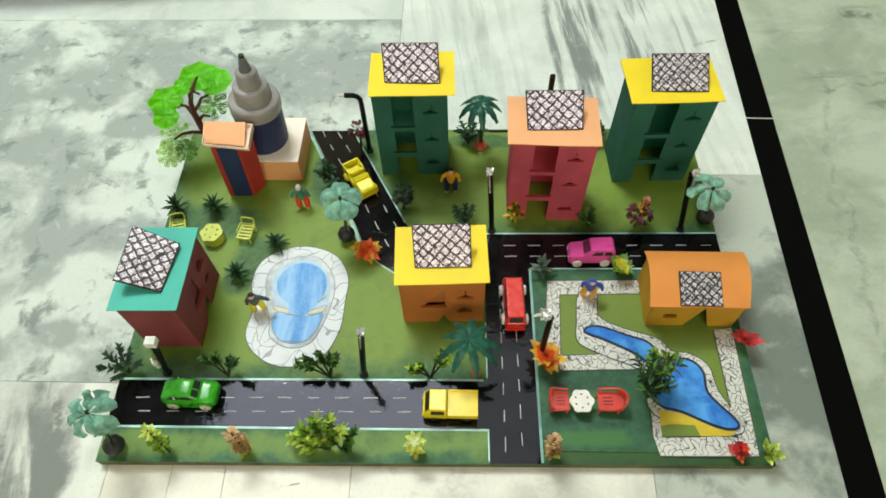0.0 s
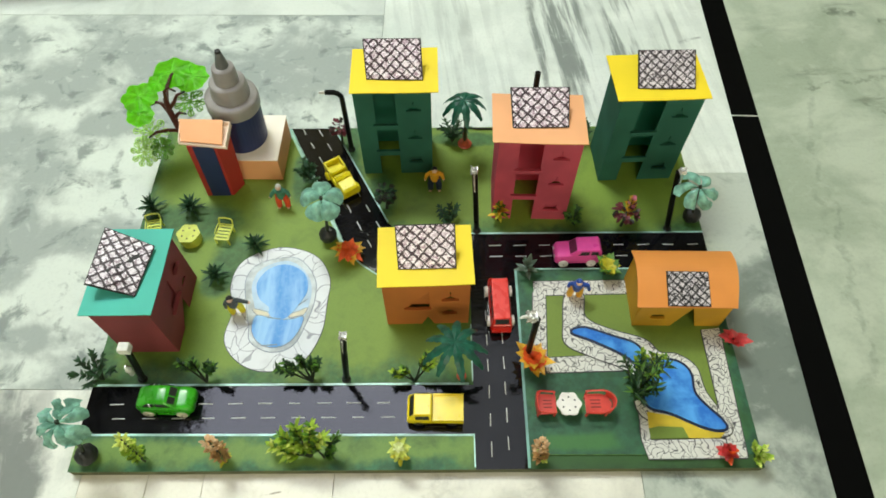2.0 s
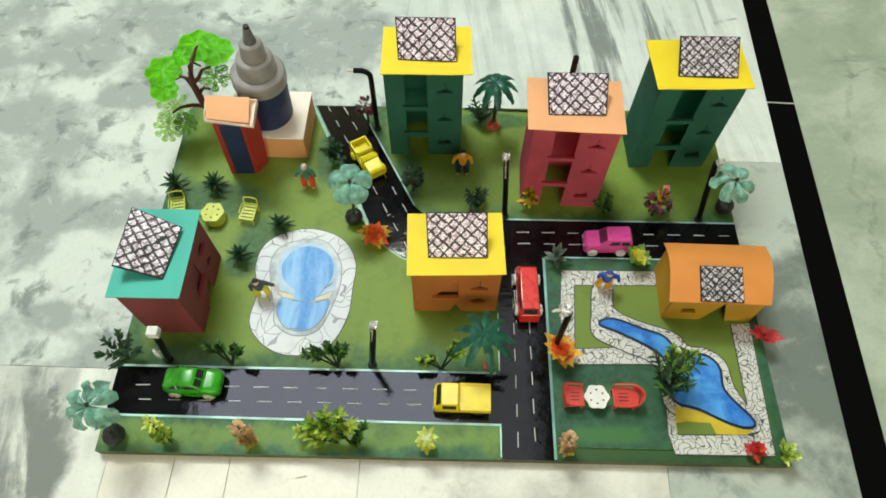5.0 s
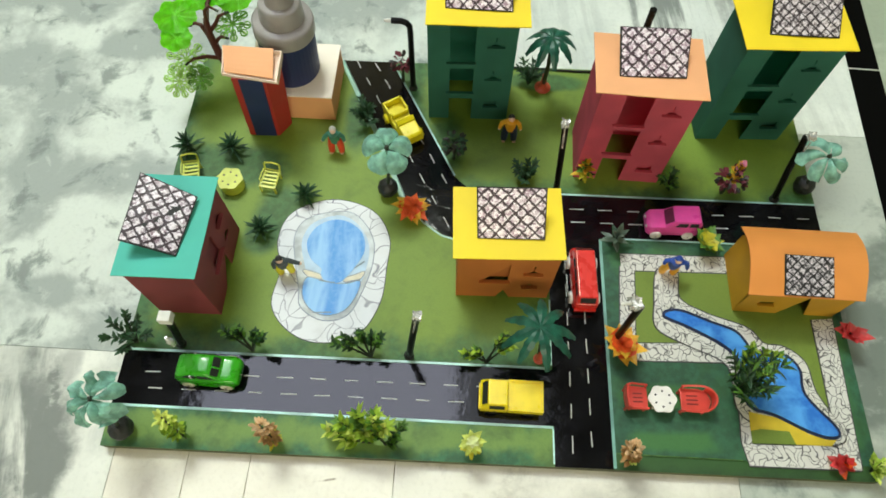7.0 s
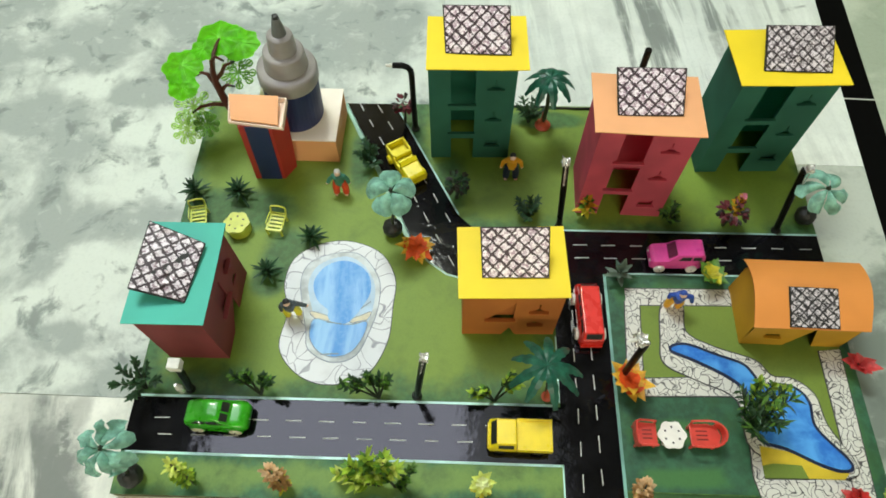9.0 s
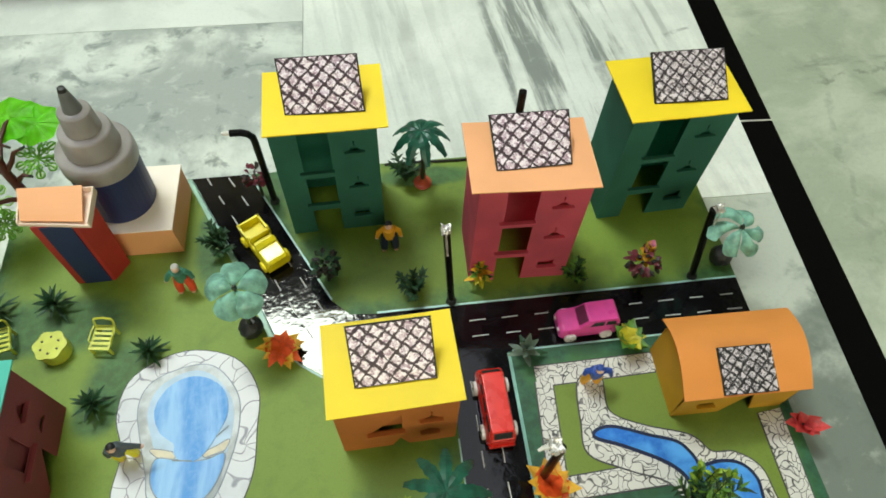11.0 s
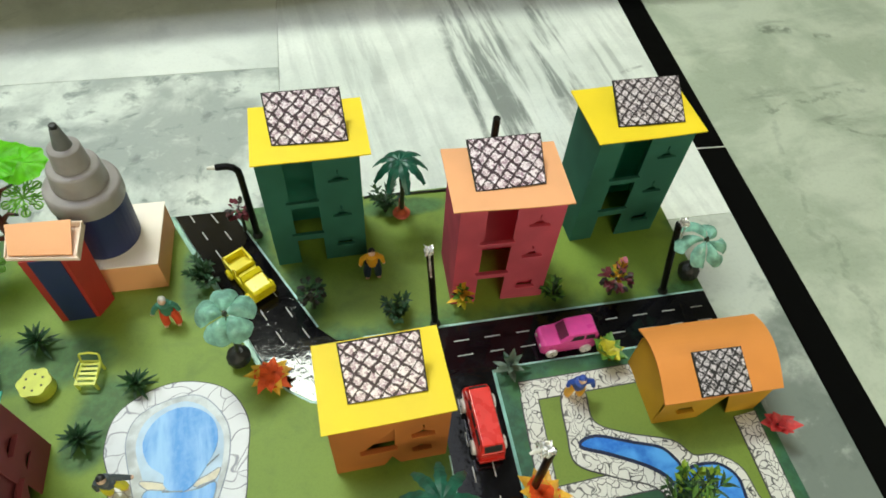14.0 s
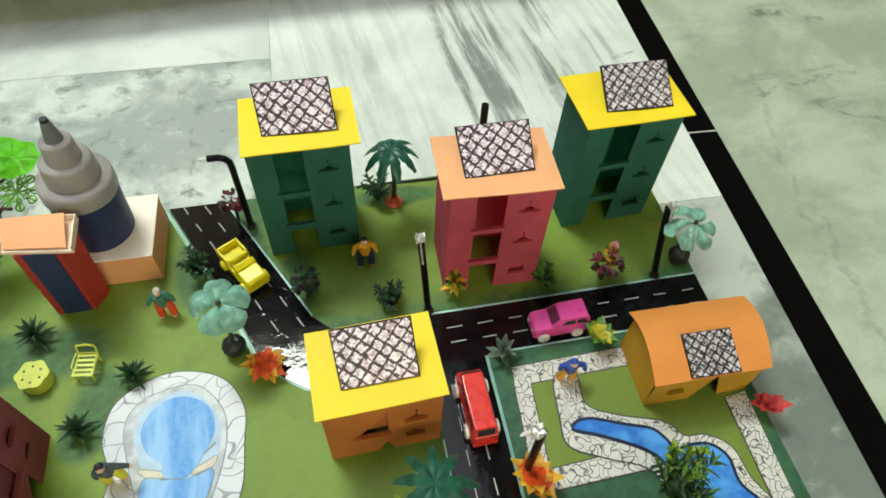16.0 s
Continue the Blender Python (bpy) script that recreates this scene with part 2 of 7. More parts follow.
def glitter_foil(name, cell, dark, painted_shine=1.0, edge=(0.07, 0.19), tint=(0.36, 0.24, 0.3)):
    """Silver glitter foil with a dark diagonal lattice: coarse and fine flakes and brighter patches, their sparkle
    painted into the colour.
    """
    m, nt, b = nodes_of(name)
    v = coords(nt, False)
    mp = nt.nodes.new("ShaderNodeMapping")
    mp.inputs["Rotation"].default_value = (0, 0, radians(42))
    nt.links.new(v, mp.inputs[0])
    wob = noise_of(nt, v, 130.0, 2.0)
    sep = nt.nodes.new("ShaderNodeSeparateXYZ")
    nt.links.new(mp.outputs[0], sep.inputs[0])
    both = None
    for k in (0, 1):
        a = math_node(nt, "ADD", math_node(nt, "DIVIDE", sep.outputs[k], cell), math_node(nt, "MULTIPLY", wob, 0.5))
        f = math_node(nt, "ABSOLUTE", math_node(nt, "SUBTRACT", math_node(nt, "FRACT", a), 0.5))
        both = f if both is None else math_node(nt, "MINIMUM", both, f)

    def flakes(scale):
        vo = nt.nodes.new("ShaderNodeTexVoronoi")
        vo.inputs["Scale"].default_value = scale
        nt.links.new(v, vo.inputs["Vector"])
        parts = nt.nodes.new("ShaderNodeSeparateColor")
        nt.links.new(vo.outputs["Color"], parts.inputs[0])
        return parts.outputs[0]

    coarse, fine = flakes(560.0), flakes(1150.0)
    patch = noise_of(nt, v, 190.0, 2.0)
    flake = math_node(nt, "ADD", math_node(nt, "MULTIPLY", coarse, 0.5), math_node(nt, "MULTIPLY", fine, 0.32))
    flake = math_node(nt, "ADD", flake, math_node(nt, "MULTIPLY", math_node(nt, "SUBTRACT", patch, 0.35), 0.9))
    silver = mix_colour(nt, ramp(nt, flake, 0.2, 0.78), tuple(c * painted_shine for c in tint), (painted_shine, 0.93 * painted_shine, 0.99 * painted_shine))
    both = math_node(nt, "ADD", both, math_node(nt, "MULTIPLY", math_node(nt, "SUBTRACT", coarse, 0.46), 0.13))
    lat = ramp(nt, both, *edge)
    col = mix_colour(nt, lat, dark, silver)
    nt.links.new(col, b.inputs["Base Color"])
    b.inputs["Roughness"].default_value = 0.42
    nt.links.new(math_node(nt, "MULTIPLY", lat, 0.15), b.inputs["Metallic"])
    bump(nt, b, flake, 0.5, 0.0006)
    return m


def crinkled_tape():
    """Black card under clear tape that has puckered."""
    m, nt, b = nodes_of("crinkled_tape_on_black_card")
    v = coords(nt, False)
    n1 = noise_of(nt, v, 60.0, 3.0, 0.55)
    n2 = ramp(nt, noise_of(nt, v, 180.0, 2.0, 0.6, 0.6), 0.64, 0.78)
    nt.links.new(mix_colour(nt, ramp(nt, n1, 0.35, 0.7), (0.003, 0.003, 0.004), (0.009, 0.009, 0.011)), b.inputs["Base Color"])
    b.inputs["Roughness"].default_value = 0.08
    b.inputs["Specular IOR Level"].default_value = 0.38
    bump(nt, b, math_node(nt, "ADD", n1, math_node(nt, "MULTIPLY", n2, 0.16)), 0.3, 0.0011)
    return m


MARBLE_GREY = marble("grey_cloudy_marble", (0.67, 0.73, 0.66), (0.36, 0.405, 0.375), (0.2, 0.235, 0.22), 3.1, 11.0, (0.42, 0.66), 0.85, None, (
    (-0.38, 0.37, 0.05, 0.035, 0.1), (-0.387, 0.31, 0.045, 0.03, 0.13), (-0.334, 0.335, 0.04, 0.05, 0.12), (-0.385, 0.2, 0.04, 0.03, 0.11), (-0.42, 0.156, 0.035, 0.02, 0.1), (-0.341, 0.143, 0.04, 0.03, 0.1), (-0.397, 0.092, 0.04, 0.014, 0.08), (-0.46, 0.425, 0.03, 0.02, 0.1), (-0.25, 0.56, 0.08, 0.04, 0.1),
    (-0.44, 0.325, 0.03, 0.03, -0.12), (-0.45, 0.255, 0.035, 0.03, -0.1), (-0.51, 0.386, 0.05, 0.03, -0.12), (-0.405, 0.42, 0.04, 0.022, -0.1), (-0.387, 0.128, 0.035, 0.014, -0.12), (-0.45, 0.5, 0.1, 0.05, -0.08), (-0.2, 0.51, 0.09, 0.05, -0.06)))
MARBLE_WHITE = marble("white_streaked_marble", (0.8, 0.85, 0.78), (0.68, 0.735, 0.67), (0.17, 0.195, 0.18), 5.3, 5.0, (0.4, 0.6), 0.12, (-7, 0.075, 62.0, 0.43, 0.6, 0.85), (), (
    (0.16, 0.62, 0.022, 0.17, 0.85), (0.193, 0.6, 0.024, 0.19, 0.9), (0.265, 0.63, 0.022, 0.12, 0.9), (0.225, 0.53, 0.02, 0.07, 0.5), (0.03, 0.6, 0.03, 0.14, 0.2), (0.33, 0.6, 0.02, 0.05, 0.3)), ((0.357, 0.578, 20, 0.02, 0.004, 0.6),))
MARBLE_SMOKE = marble("smoky_streaked_marble", (0.84, 0.86, 0.78), (0.57, 0.6, 0.54), (0.16, 0.18, 0.17), 1.7, 6.0, (0.42, 0.58), 0.4, (-14, 0.16, 30.0, 0.34, 0.5, 0.9), (), ((-0.352, -0.015, 0.02, 0.05, 0.9), (-0.385, 0.01, 0.022, 0.07, 0.8), (-0.43, -0.03, 0.03, 0.06, 0.6), (-0.36, 0.06, 0.012, 0.02, 0.5)))
MARBLE_SOFT = marble("soft_grey_marble", (0.72, 0.77, 0.71), (0.58, 0.63, 0.58), (0.28, 0.32, 0.29), 8.2, 5.0, (0.4, 0.6), 0.2, (58, 0.2, 18.0, 0.54, 0.7, 0.6))
MARBLE_GREEN = marble("green_grey_marble", (0.5, 0.56, 0.44), (0.36, 0.42, 0.315), (0.1, 0.125, 0.09), 2.4, 8.0, (0.4, 0.6), 0.14, (84, 0.22, 30.0, 0.5, 0.68, 0.6), (), (
    (0.585, 0.644, 0.035, 0.014, 1.0), (0.55, 0.517, 0.1, 0.012, 0.8), (0.58, 0.468, 0.04, 0.014, 0.8), (0.5, 0.6, 0.06, 0.02, 0.3)), (
    (0.47, 0.39, 78, 0.17, 0.007, 0.26), (0.45, 0.2, 82, 0.14, 0.006, 0.3), (0.56, 0.5, 8, 0.09, 0.005, 0.5), (0.59, 0.44, -30, 0.05, 0.005, 0.5), (0.585, 0.64, 172, 0.032, 0.013, 0.75), (0.64, 0.62, 172, 0.014, 0.007, 0.6)))
MARBLE_PALE = marble("pale_grey_marble", (0.5, 0.55, 0.48), (0.19, 0.225, 0.197), (0.13, 0.16, 0.14), 6.6, 9.0, (0.42, 0.66), 0.45, None, ((0.35, 0.31, 0.05, 0.075, 0.3), (0.33, 0.1, 0.05, 0.11, -0.12), (0.27, -0.06, 0.07, 0.07, 0.25), (0.34, 0.0, 0.04, 0.05, 0.1)))
MARBLE_CREAM = marble("cream_marble", (0.92, 0.89, 0.78), (0.83, 0.79, 0.67), (0.36, 0.3, 0.22), 4.8, 8.0, (0.36, 0.6), 0.16, None, (), (), ((-0.129, -0.019, 10, 0.011, 0.0011, 1.0),))
MARBLE_BEIGE = marble("beige_cloudy_marble", (0.86, 0.84, 0.74), (0.56, 0.55, 0.48), (0.3, 0.28, 0.22), 7.7, 9.0, (0.36, 0.64), 0.35, None, ((-0.05, -0.02, 0.06, 0.05, 0.2), (0.06, -0.04, 0.05, 0.05, 0.1)))
MARBLE_BLACK = plain("black_granite", (0.0012, 0.0013, 0.0012), 0.6, relief=0.05)
MARBLE_BLACK.node_tree.nodes["Principled BSDF"].inputs["Specular IOR Level"].default_value = 0.06
GROUT_PALE = plain("white_joint", (0.7, 0.72, 0.66), 0.8)
GROUT = plain("grey_joint", (0.5, 0.47, 0.4), 0.9)
WALL_PAINT = plain("pale_wall_paint", (0.48, 0.49, 0.43), 0.9, scale=4.0, grain=250.0)
WALL_DULL = plain("dull_brown_wall_paint", (0.14, 0.115, 0.05), 0.9, scale=4.0, grain=250.0)
BLOCKER_OLIVE = plain("dull_olive_blocker", (0.36, 0.32, 0.17), 0.8, scale=4.0, grain=250.0)
CEILING_PAINT = plain("ceiling_paint", (0.3, 0.3, 0.28), 0.9, scale=4.0, grain=250.0)
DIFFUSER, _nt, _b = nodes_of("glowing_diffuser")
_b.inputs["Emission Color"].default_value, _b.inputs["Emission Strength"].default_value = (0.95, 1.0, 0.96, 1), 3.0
# glow of two unseen panels, added so that the roads mirror grey
DIM_SHEEN_PANEL, _nt, _b = nodes_of("dim_sheen_panel_glow")
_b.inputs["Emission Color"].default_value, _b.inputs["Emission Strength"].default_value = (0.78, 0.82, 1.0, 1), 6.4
FAINT_SHEEN_PANEL, _nt, _b = nodes_of("faint_sheen_panel_glow")
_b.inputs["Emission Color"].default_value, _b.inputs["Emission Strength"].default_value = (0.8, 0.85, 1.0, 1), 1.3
TUBE_WHITE = plain("white_lamp_housing", (0.8, 0.8, 0.8), 0.4)
BOARD = plain("painted_board_edge", (0.09, 0.1, 0.035), 0.8, vary=0.35, scale=40)
ROAD = gloss_road()
ROAD_CRINKLED = crinkled_tape()
DASH = plain("white_paint_marks", (0.45, 0.46, 0.44), 0.5)
EDGE_CYAN = plain("pale_cyan_edge_tape", (0.45, 0.72, 0.68), 0.35, scale=25, vary=0.3)
EDGE_PALE = plain("pale_green_wash", (0.3, 0.55, 0.44), 0.4, scale=25, vary=0.3)
EDGE_TEAL = plain("teal_edge_tape", (0.22, 0.46, 0.4), 0.35, scale=25, vary=0.3)
PAVING_POND = drawn_paving("pen_drawn_pond_stones", (0.7, 0.73, 0.75), (0.27, 0.28, 0.33), 72.0, 0.05, 2.3)
PAVING_PATH = drawn_paving("pen_drawn_path_stones", (0.66, 0.66, 0.61), (0.045, 0.045, 0.05), 158.0, 0.085, 2.8)
POND_RIM = plain("grey_crayon", (0.29, 0.34, 0.41), 0.6, scale=120, vary=0.2)
POND_WATER = drawn_water("crayon_pond_water", (0.14, 0.37, 0.8), (0.36, 0.62, 0.92), (1.8, 0.35, 1))
STREAM_WATER = drawn_water("painted_stream_water", (0.03, 0.17, 0.6), (0.1, 0.38, 0.82), (1, 1, 1))
INK_BLUE = plain("dark_blue_outline", (0.01, 0.018, 0.06), 0.4)
INK_GREY = plain("grey_pen_outline", (0.06, 0.06, 0.065), 0.6)
SAND = plain("mustard_yellow_paint", (0.66, 0.5, 0.03), 0.5, scale=60)
CREAM_PAINT = plain("pale_cream_crayon", (0.68, 0.64, 0.5), 0.6)
GREEN_CARD = plain("dark_green_card", (0.056, 0.25, 0.178), 0.75, scale=20, translucent=0.5)
MAROON_CARD = plain("crimson_card", (0.75, 0.145, 0.215), 0.75, scale=20, translucent=0.48)
DARK_MAROON = plain("dark_maroon_card", (0.24, 0.045, 0.05), 0.75, scale=20)
BROWN_CARD = plain("orange_brown_card", (0.48, 0.15, 0.028), 0.75, scale=20)
OCHRE_CARD = plain("ochre_card", (0.56, 0.29, 0.012), 0.7, scale=20)
YELLOW_CARD = plain("bright_yellow_card", (0.9, 0.68, 0.015), 0.6, vary=0.05, scale=20)
PEACH_CARD = plain("peach_card", (0.88, 0.43, 0.2), 0.65, vary=0.05, scale=20)
ORANGE_CARD = plain("orange_card", (0.74, 0.275, 0.055), 0.6, vary=0.05, scale=20)
TEAL_CARD = plain("teal_card", (0.07, 0.5, 0.4), 0.65, vary=0.05, scale=20)
CREAM_LID = plain("cream_white_paper", (0.93, 0.84, 0.72), 0.45, vary=0.05, scale=30)
PALE_PEACH = plain("pale_peach_paper", (0.9, 0.72, 0.58), 0.7, vary=0.06, scale=30)
RED_PAPER = plain("red_paper", (0.42, 0.03, 0.025), 0.6, scale=25)
NAVY_PAPER = plain("navy_paper", (0.014, 0.026, 0.1), 0.6, scale=25)
BOTTLE_BLUE = plain("navy_bottle_paper", (0.016, 0.028, 0.11), 0.5, scale=25)
BOTTLE_GREY = plain("grey_plastic_cap", (0.32, 0.3, 0.29), 0.33, scale=40)
NOZZLE_GREY = plain("dark_grey_nozzle", (0.16, 0.17, 0.17), 0.5)
FOIL = glitter_foil("silver_lattice_foil", 0.0073, (0.055, 0.03, 0.042), 1.0, (0.085, 0.175), (0.42, 0.27, 0.36))
# lattice foil painted dimmer, as its sideways tilt mirrors less light
FOIL_TURNED = glitter_foil("silver_lattice_foil_painted_dimmer", 0.0072, (0.035, 0.018, 0.025), 0.82, (0.1, 0.2), (0.3, 0.2, 0.25))
FOIL_FINE = glitter_foil("fine_silver_lattice_foil", 0.006, (0.03, 0.02, 0.026), 0.84, (0.06, 0.2), (0.24, 0.19, 0.21))
FOIL_BLACK = glitter_foil("black_and_silver_glitter_foil", 0.0056, (0.008, 0.007, 0.009), 0.75, (0.06, 0.22), (0.03, 0.028, 0.034))
STRAW = plain("black_straw_plastic", (0.004, 0.004, 0.004), 0.3, vary=0.3)
STRAW.node_tree.nodes["Principled BSDF"].inputs["Specular IOR Level"].default_value = 0.18
SILVER = plain("crumpled_silver_foil", (0.75, 0.75, 0.72), 0.25, metal=0.7, scale=300, grain=700, relief=1.0)
LED_WHITE = plain("white_plastic", (0.72, 0.72, 0.66), 0.35)


def leafy(name, colour, rough=0.5, vary=0.35, scale=120.0, tr=0.15):
    return plain(name, colour, rough, vary=vary, scale=scale, grain=800.0, translucent=tr)


FERN = leafy("dark_fern_plastic", (0.022, 0.07, 0.02))
FERN_DARK = leafy("deep_green_plastic", (0.022, 0.074, 0.03))
FERN_LIME = leafy("lime_leaf_plastic", (0.32, 0.48, 0.04))
FERN_MID = leafy("mid_green_plastic", (0.1, 0.24, 0.03))
PEACH_LEAF = leafy("peach_brown_leaf_plastic", (0.46, 0.26, 0.1))
PEACH_PALE = leafy("pale_peach_leaf_plastic", (0.75, 0.5, 0.28))
LIME_PALE = leafy("pale_lime_plastic", (0.66, 0.78, 0.16))
STAR_PALE = leafy("whitish_lime_plastic", (0.78, 0.86, 0.42), vary=0.15)
ORANGE_LEAF = leafy("orange_leaf_cloth", (0.95, 0.12, 0.02), vary=0.25, tr=0.3)
ORANGE_TIP = leafy("yellow_orange_leaf_cloth", (0.92, 0.46, 0.04), vary=0.3, tr=0.3)
RED_LEAF = leafy("red_leaf_cloth", (0.6, 0.05, 0.05))
GOLD_LEAF = leafy("yellow_green_leaf_cloth", (0.55, 0.5, 0.03), vary=0.4)
GREY_LEAF = leafy("grey_green_leaf_cloth", (0.14, 0.2, 0.15))
TEAL_LEAF = leafy("pale_teal_petal_plastic", (0.27, 0.55, 0.44), rough=0.18, vary=0.3, scale=130, tr=0.25)
PALM_GREEN = leafy("palm_green_plastic", (0.014, 0.105, 0.066), rough=0.35)
TREE_GREEN = leafy("bright_green_plastic", (0.27, 0.8, 0.025), rough=0.4, vary=0.12, tr=0.5)
TREE_DULL = leafy("leaf_green_plastic", (0.22, 0.52, 0.08), rough=0.35, vary=0.3, tr=0.4)
LIME_RIB = leafy("pale_lime_rib_plastic", (0.5, 0.8, 0.2), vary=0.1, tr=0.3)
BARK = plain("brown_bark_plastic", (0.075, 0.018, 0.01), 0.45)
BLACK_PLASTIC = plain("matt_black_plastic", (0.012, 0.014, 0.013), 0.5)
STEM_DARK = plain("dark_stem_plastic", (0.02, 0.03, 0.015), 0.5)
PALM_RED = plain("red_plastic_dish", (0.55, 0.1, 0.05), 0.4)
MAROON_LEAF = leafy("maroon_leaf_plastic", (0.13, 0.018, 0.03))
PINK_LEAF = leafy("pink_leaf_plastic", (0.6, 0.2, 0.32))
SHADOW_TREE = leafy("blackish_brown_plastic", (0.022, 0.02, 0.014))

CAR_GREEN = plain("green_toy_plastic", (0.035, 0.36, 0.01), 0.28, vary=0.06, relief=0.03, coat=0.3)
CAR_YELLOW = plain("yellow_toy_plastic", (0.88, 0.68, 0.005), 0.3, vary=0.05, relief=0.03, coat=0.2)
CAR_LEMON = plain("lemon_toy_plastic", (0.8, 0.68, 0.01), 0.3, vary=0.06, relief=0.03, coat=0.2)
CAR_RED = plain("red_toy_plastic", (0.75, 0.035, 0.025), 0.28, vary=0.06, relief=0.03, coat=0.3)
CAR_PINK = plain("magenta_toy_plastic", (0.78, 0.075, 0.36), 0.3, vary=0.06, relief=0.03, coat=0.2)
# car magenta darkened, to paint the shade behind the open windscreen
PINK_SHADE = plain("magenta_painted_shade", (0.13, 0.012, 0.05), 0.5)
# near-black parts; as window sheets and hole discs it paints inner shade
NEAR_BLACK = plain("near_black_parts_and_inner_shade", (0.012, 0.014, 0.012), 0.6)
WHEEL_CREAM = plain("cream_wheel_plastic", (0.75, 0.72, 0.55), 0.4)
WHEEL_WHITE = plain("white_wheel_plastic", (0.82, 0.8, 0.78), 0.4)
CHAIR_LIME = plain("yellow_green_chair_plastic", (0.6, 0.66, 0.08), 0.35, vary=0.08)
CHAIR_RED = plain("coral_red_chair_plastic", (0.66, 0.065, 0.045), 0.35, vary=0.08)
SLOT_SHADE = plain("dark_red_slot_shade", (0.2, 0.02, 0.015), 0.6)
TABLE_WHITE = plain("white_table_plastic", (0.85, 0.83, 0.78), 0.4, vary=0.04)


# ---- building blocks ----
def part(name, bm, material, parent=None, label="", smooth=False, at=None):
    """Links a bmesh as one mesh object, under a thing or a part."""
    bmesh.ops.recalc_face_normals(bm, faces=bm.faces)
    me = bpy.data.meshes.new(name)
    bm.to_mesh(me)
    bm.free()
    for one in material if isinstance(material, (list, tuple)) else (material,):
        me.materials.append(one)
    if smooth:
        me.polygons.foreach_set("use_smooth", [True] * len(me.polygons))
        me.set_sharp_from_angle(angle=radians(42))
    ob = new(name, me)
    if parent:
        ob.parent = parent
    if at is not None:
        ob.matrix_basis = at
    if label:
        tagged(ob, label)
    return ob


def thing(name, label, category, m=None, group="", kind=""):
    ob = new(name)
    ob.empty_display_size = 0.01
    if m is not None:
        ob.matrix_basis = m
    return tagged(ob, label, category, group, kind)


def bm_box(bm, x0, x1, y0, y1, z0, z1, m=None):
    v = [bm.verts.new((x, y, z)) for z in (z0, z1) for y in (y0, y1) for x in (x0, x1)]
    for f in ((0, 2, 3, 1), (4, 5, 7, 6), (0, 1, 5, 4), (2, 6, 7, 3), (0, 4, 6, 2), (1, 3, 7, 5)):
        bm.faces.new([v[k] for k in f])
    if m is not None:
        bmesh.ops.transform(bm, matrix=m, verts=v)
    return v


def box(*a, bevel=0.0, seg=2, m=None):
    bm = bmesh.new()
    bm_box(bm, *a, m=m)
    if bevel:
        bmesh.ops.bevel(bm, geom=bm.edges[:], offset=bevel, segments=seg, profile=0.5, affect="EDGES")
    return bm


def bm_prism(bm, pts, z0, z1, plane="xy"):
    def place(p, h):
        return (p[0], p[1], h) if plane == "xy" else (p[0], h, p[1])
    lo = [bm.verts.new(place(p, z0)) for p in pts]
    hi = [bm.verts.new(place(p, z1)) for p in pts]
    n = len(pts)
    bm.faces.new(lo[::-1])
    bm.faces.new(hi)
    for k in range(n):
        bm.faces.new((lo[k], lo[(k + 1) % n], hi[(k + 1) % n], hi[k]))
    return lo + hi


def prism(pts, z0, z1, plane="xy", bevel=0.0):
    bm = bmesh.new()
    bm_prism(bm, pts, z0, z1, plane)
    if bevel:
        bmesh.ops.bevel(bm, geom=bm.edges[:], offset=bevel, segments=2, profile=0.5, affect="EDGES")
    return bm


def bm_tube(bm, path, radii, sides=8, mat=0):
    path = [Vector(p) for p in path]
    rings = []
    for k, p in enumerate(path):
        d = (path[min(k + 1, len(path) - 1)] - path[max(k - 1, 0)]).normalized()
        a = d.orthogonal().normalized() if not rings else (last - d * last.dot(d)).normalized()
        last = a
        c = d.cross(a)
        r = radii[k] if isinstance(radii, (list, tuple)) else radii
        rings.append([bm.verts.new(p + (a * math.cos(t) + c * math.sin(t)) * r) for t in [2 * math.pi * s / sides for s in range(sides)]])
    for r0, r1 in zip(rings, rings[1:]):
        for s in range(sides):
            f = bm.faces.new((r0[s], r0[(s + 1) % sides], r1[(s + 1) % sides], r1[s]))
            f.material_index = mat
    for r in (rings[0][::-1], rings[-1]):
        bm.faces.new(r).material_index = mat


def tube(path, radii, sides=8):
    bm = bmesh.new()
    bm_tube(bm, path, radii, sides)
    return bm


def bm_lathe(bm, profile, sides=24, centre=(0, 0, 0), mat=0):
    rings = []
    for r, z in profile:
        rings.append([bm.verts.new((centre[0] + r * math.cos(2 * math.pi * s / sides), centre[1] + r * math.sin(2 * math.pi * s / sides), centre[2] + z)) for s in range(sides)])
    for a, b in zip(rings, rings[1:]):
        for s in range(sides):
            bm.faces.new((a[s], a[(s + 1) % sides], b[(s + 1) % sides], b[s])).material_index = mat
    bm.faces.new(rings[0][::-1]).material_index = mat
    bm.faces.new(rings[-1]).material_index = mat


def lathe(profile, sides=24, centre=(0, 0, 0)):
    bm = bmesh.new()
    bm_lathe(bm, profile, sides, centre)
    return bm


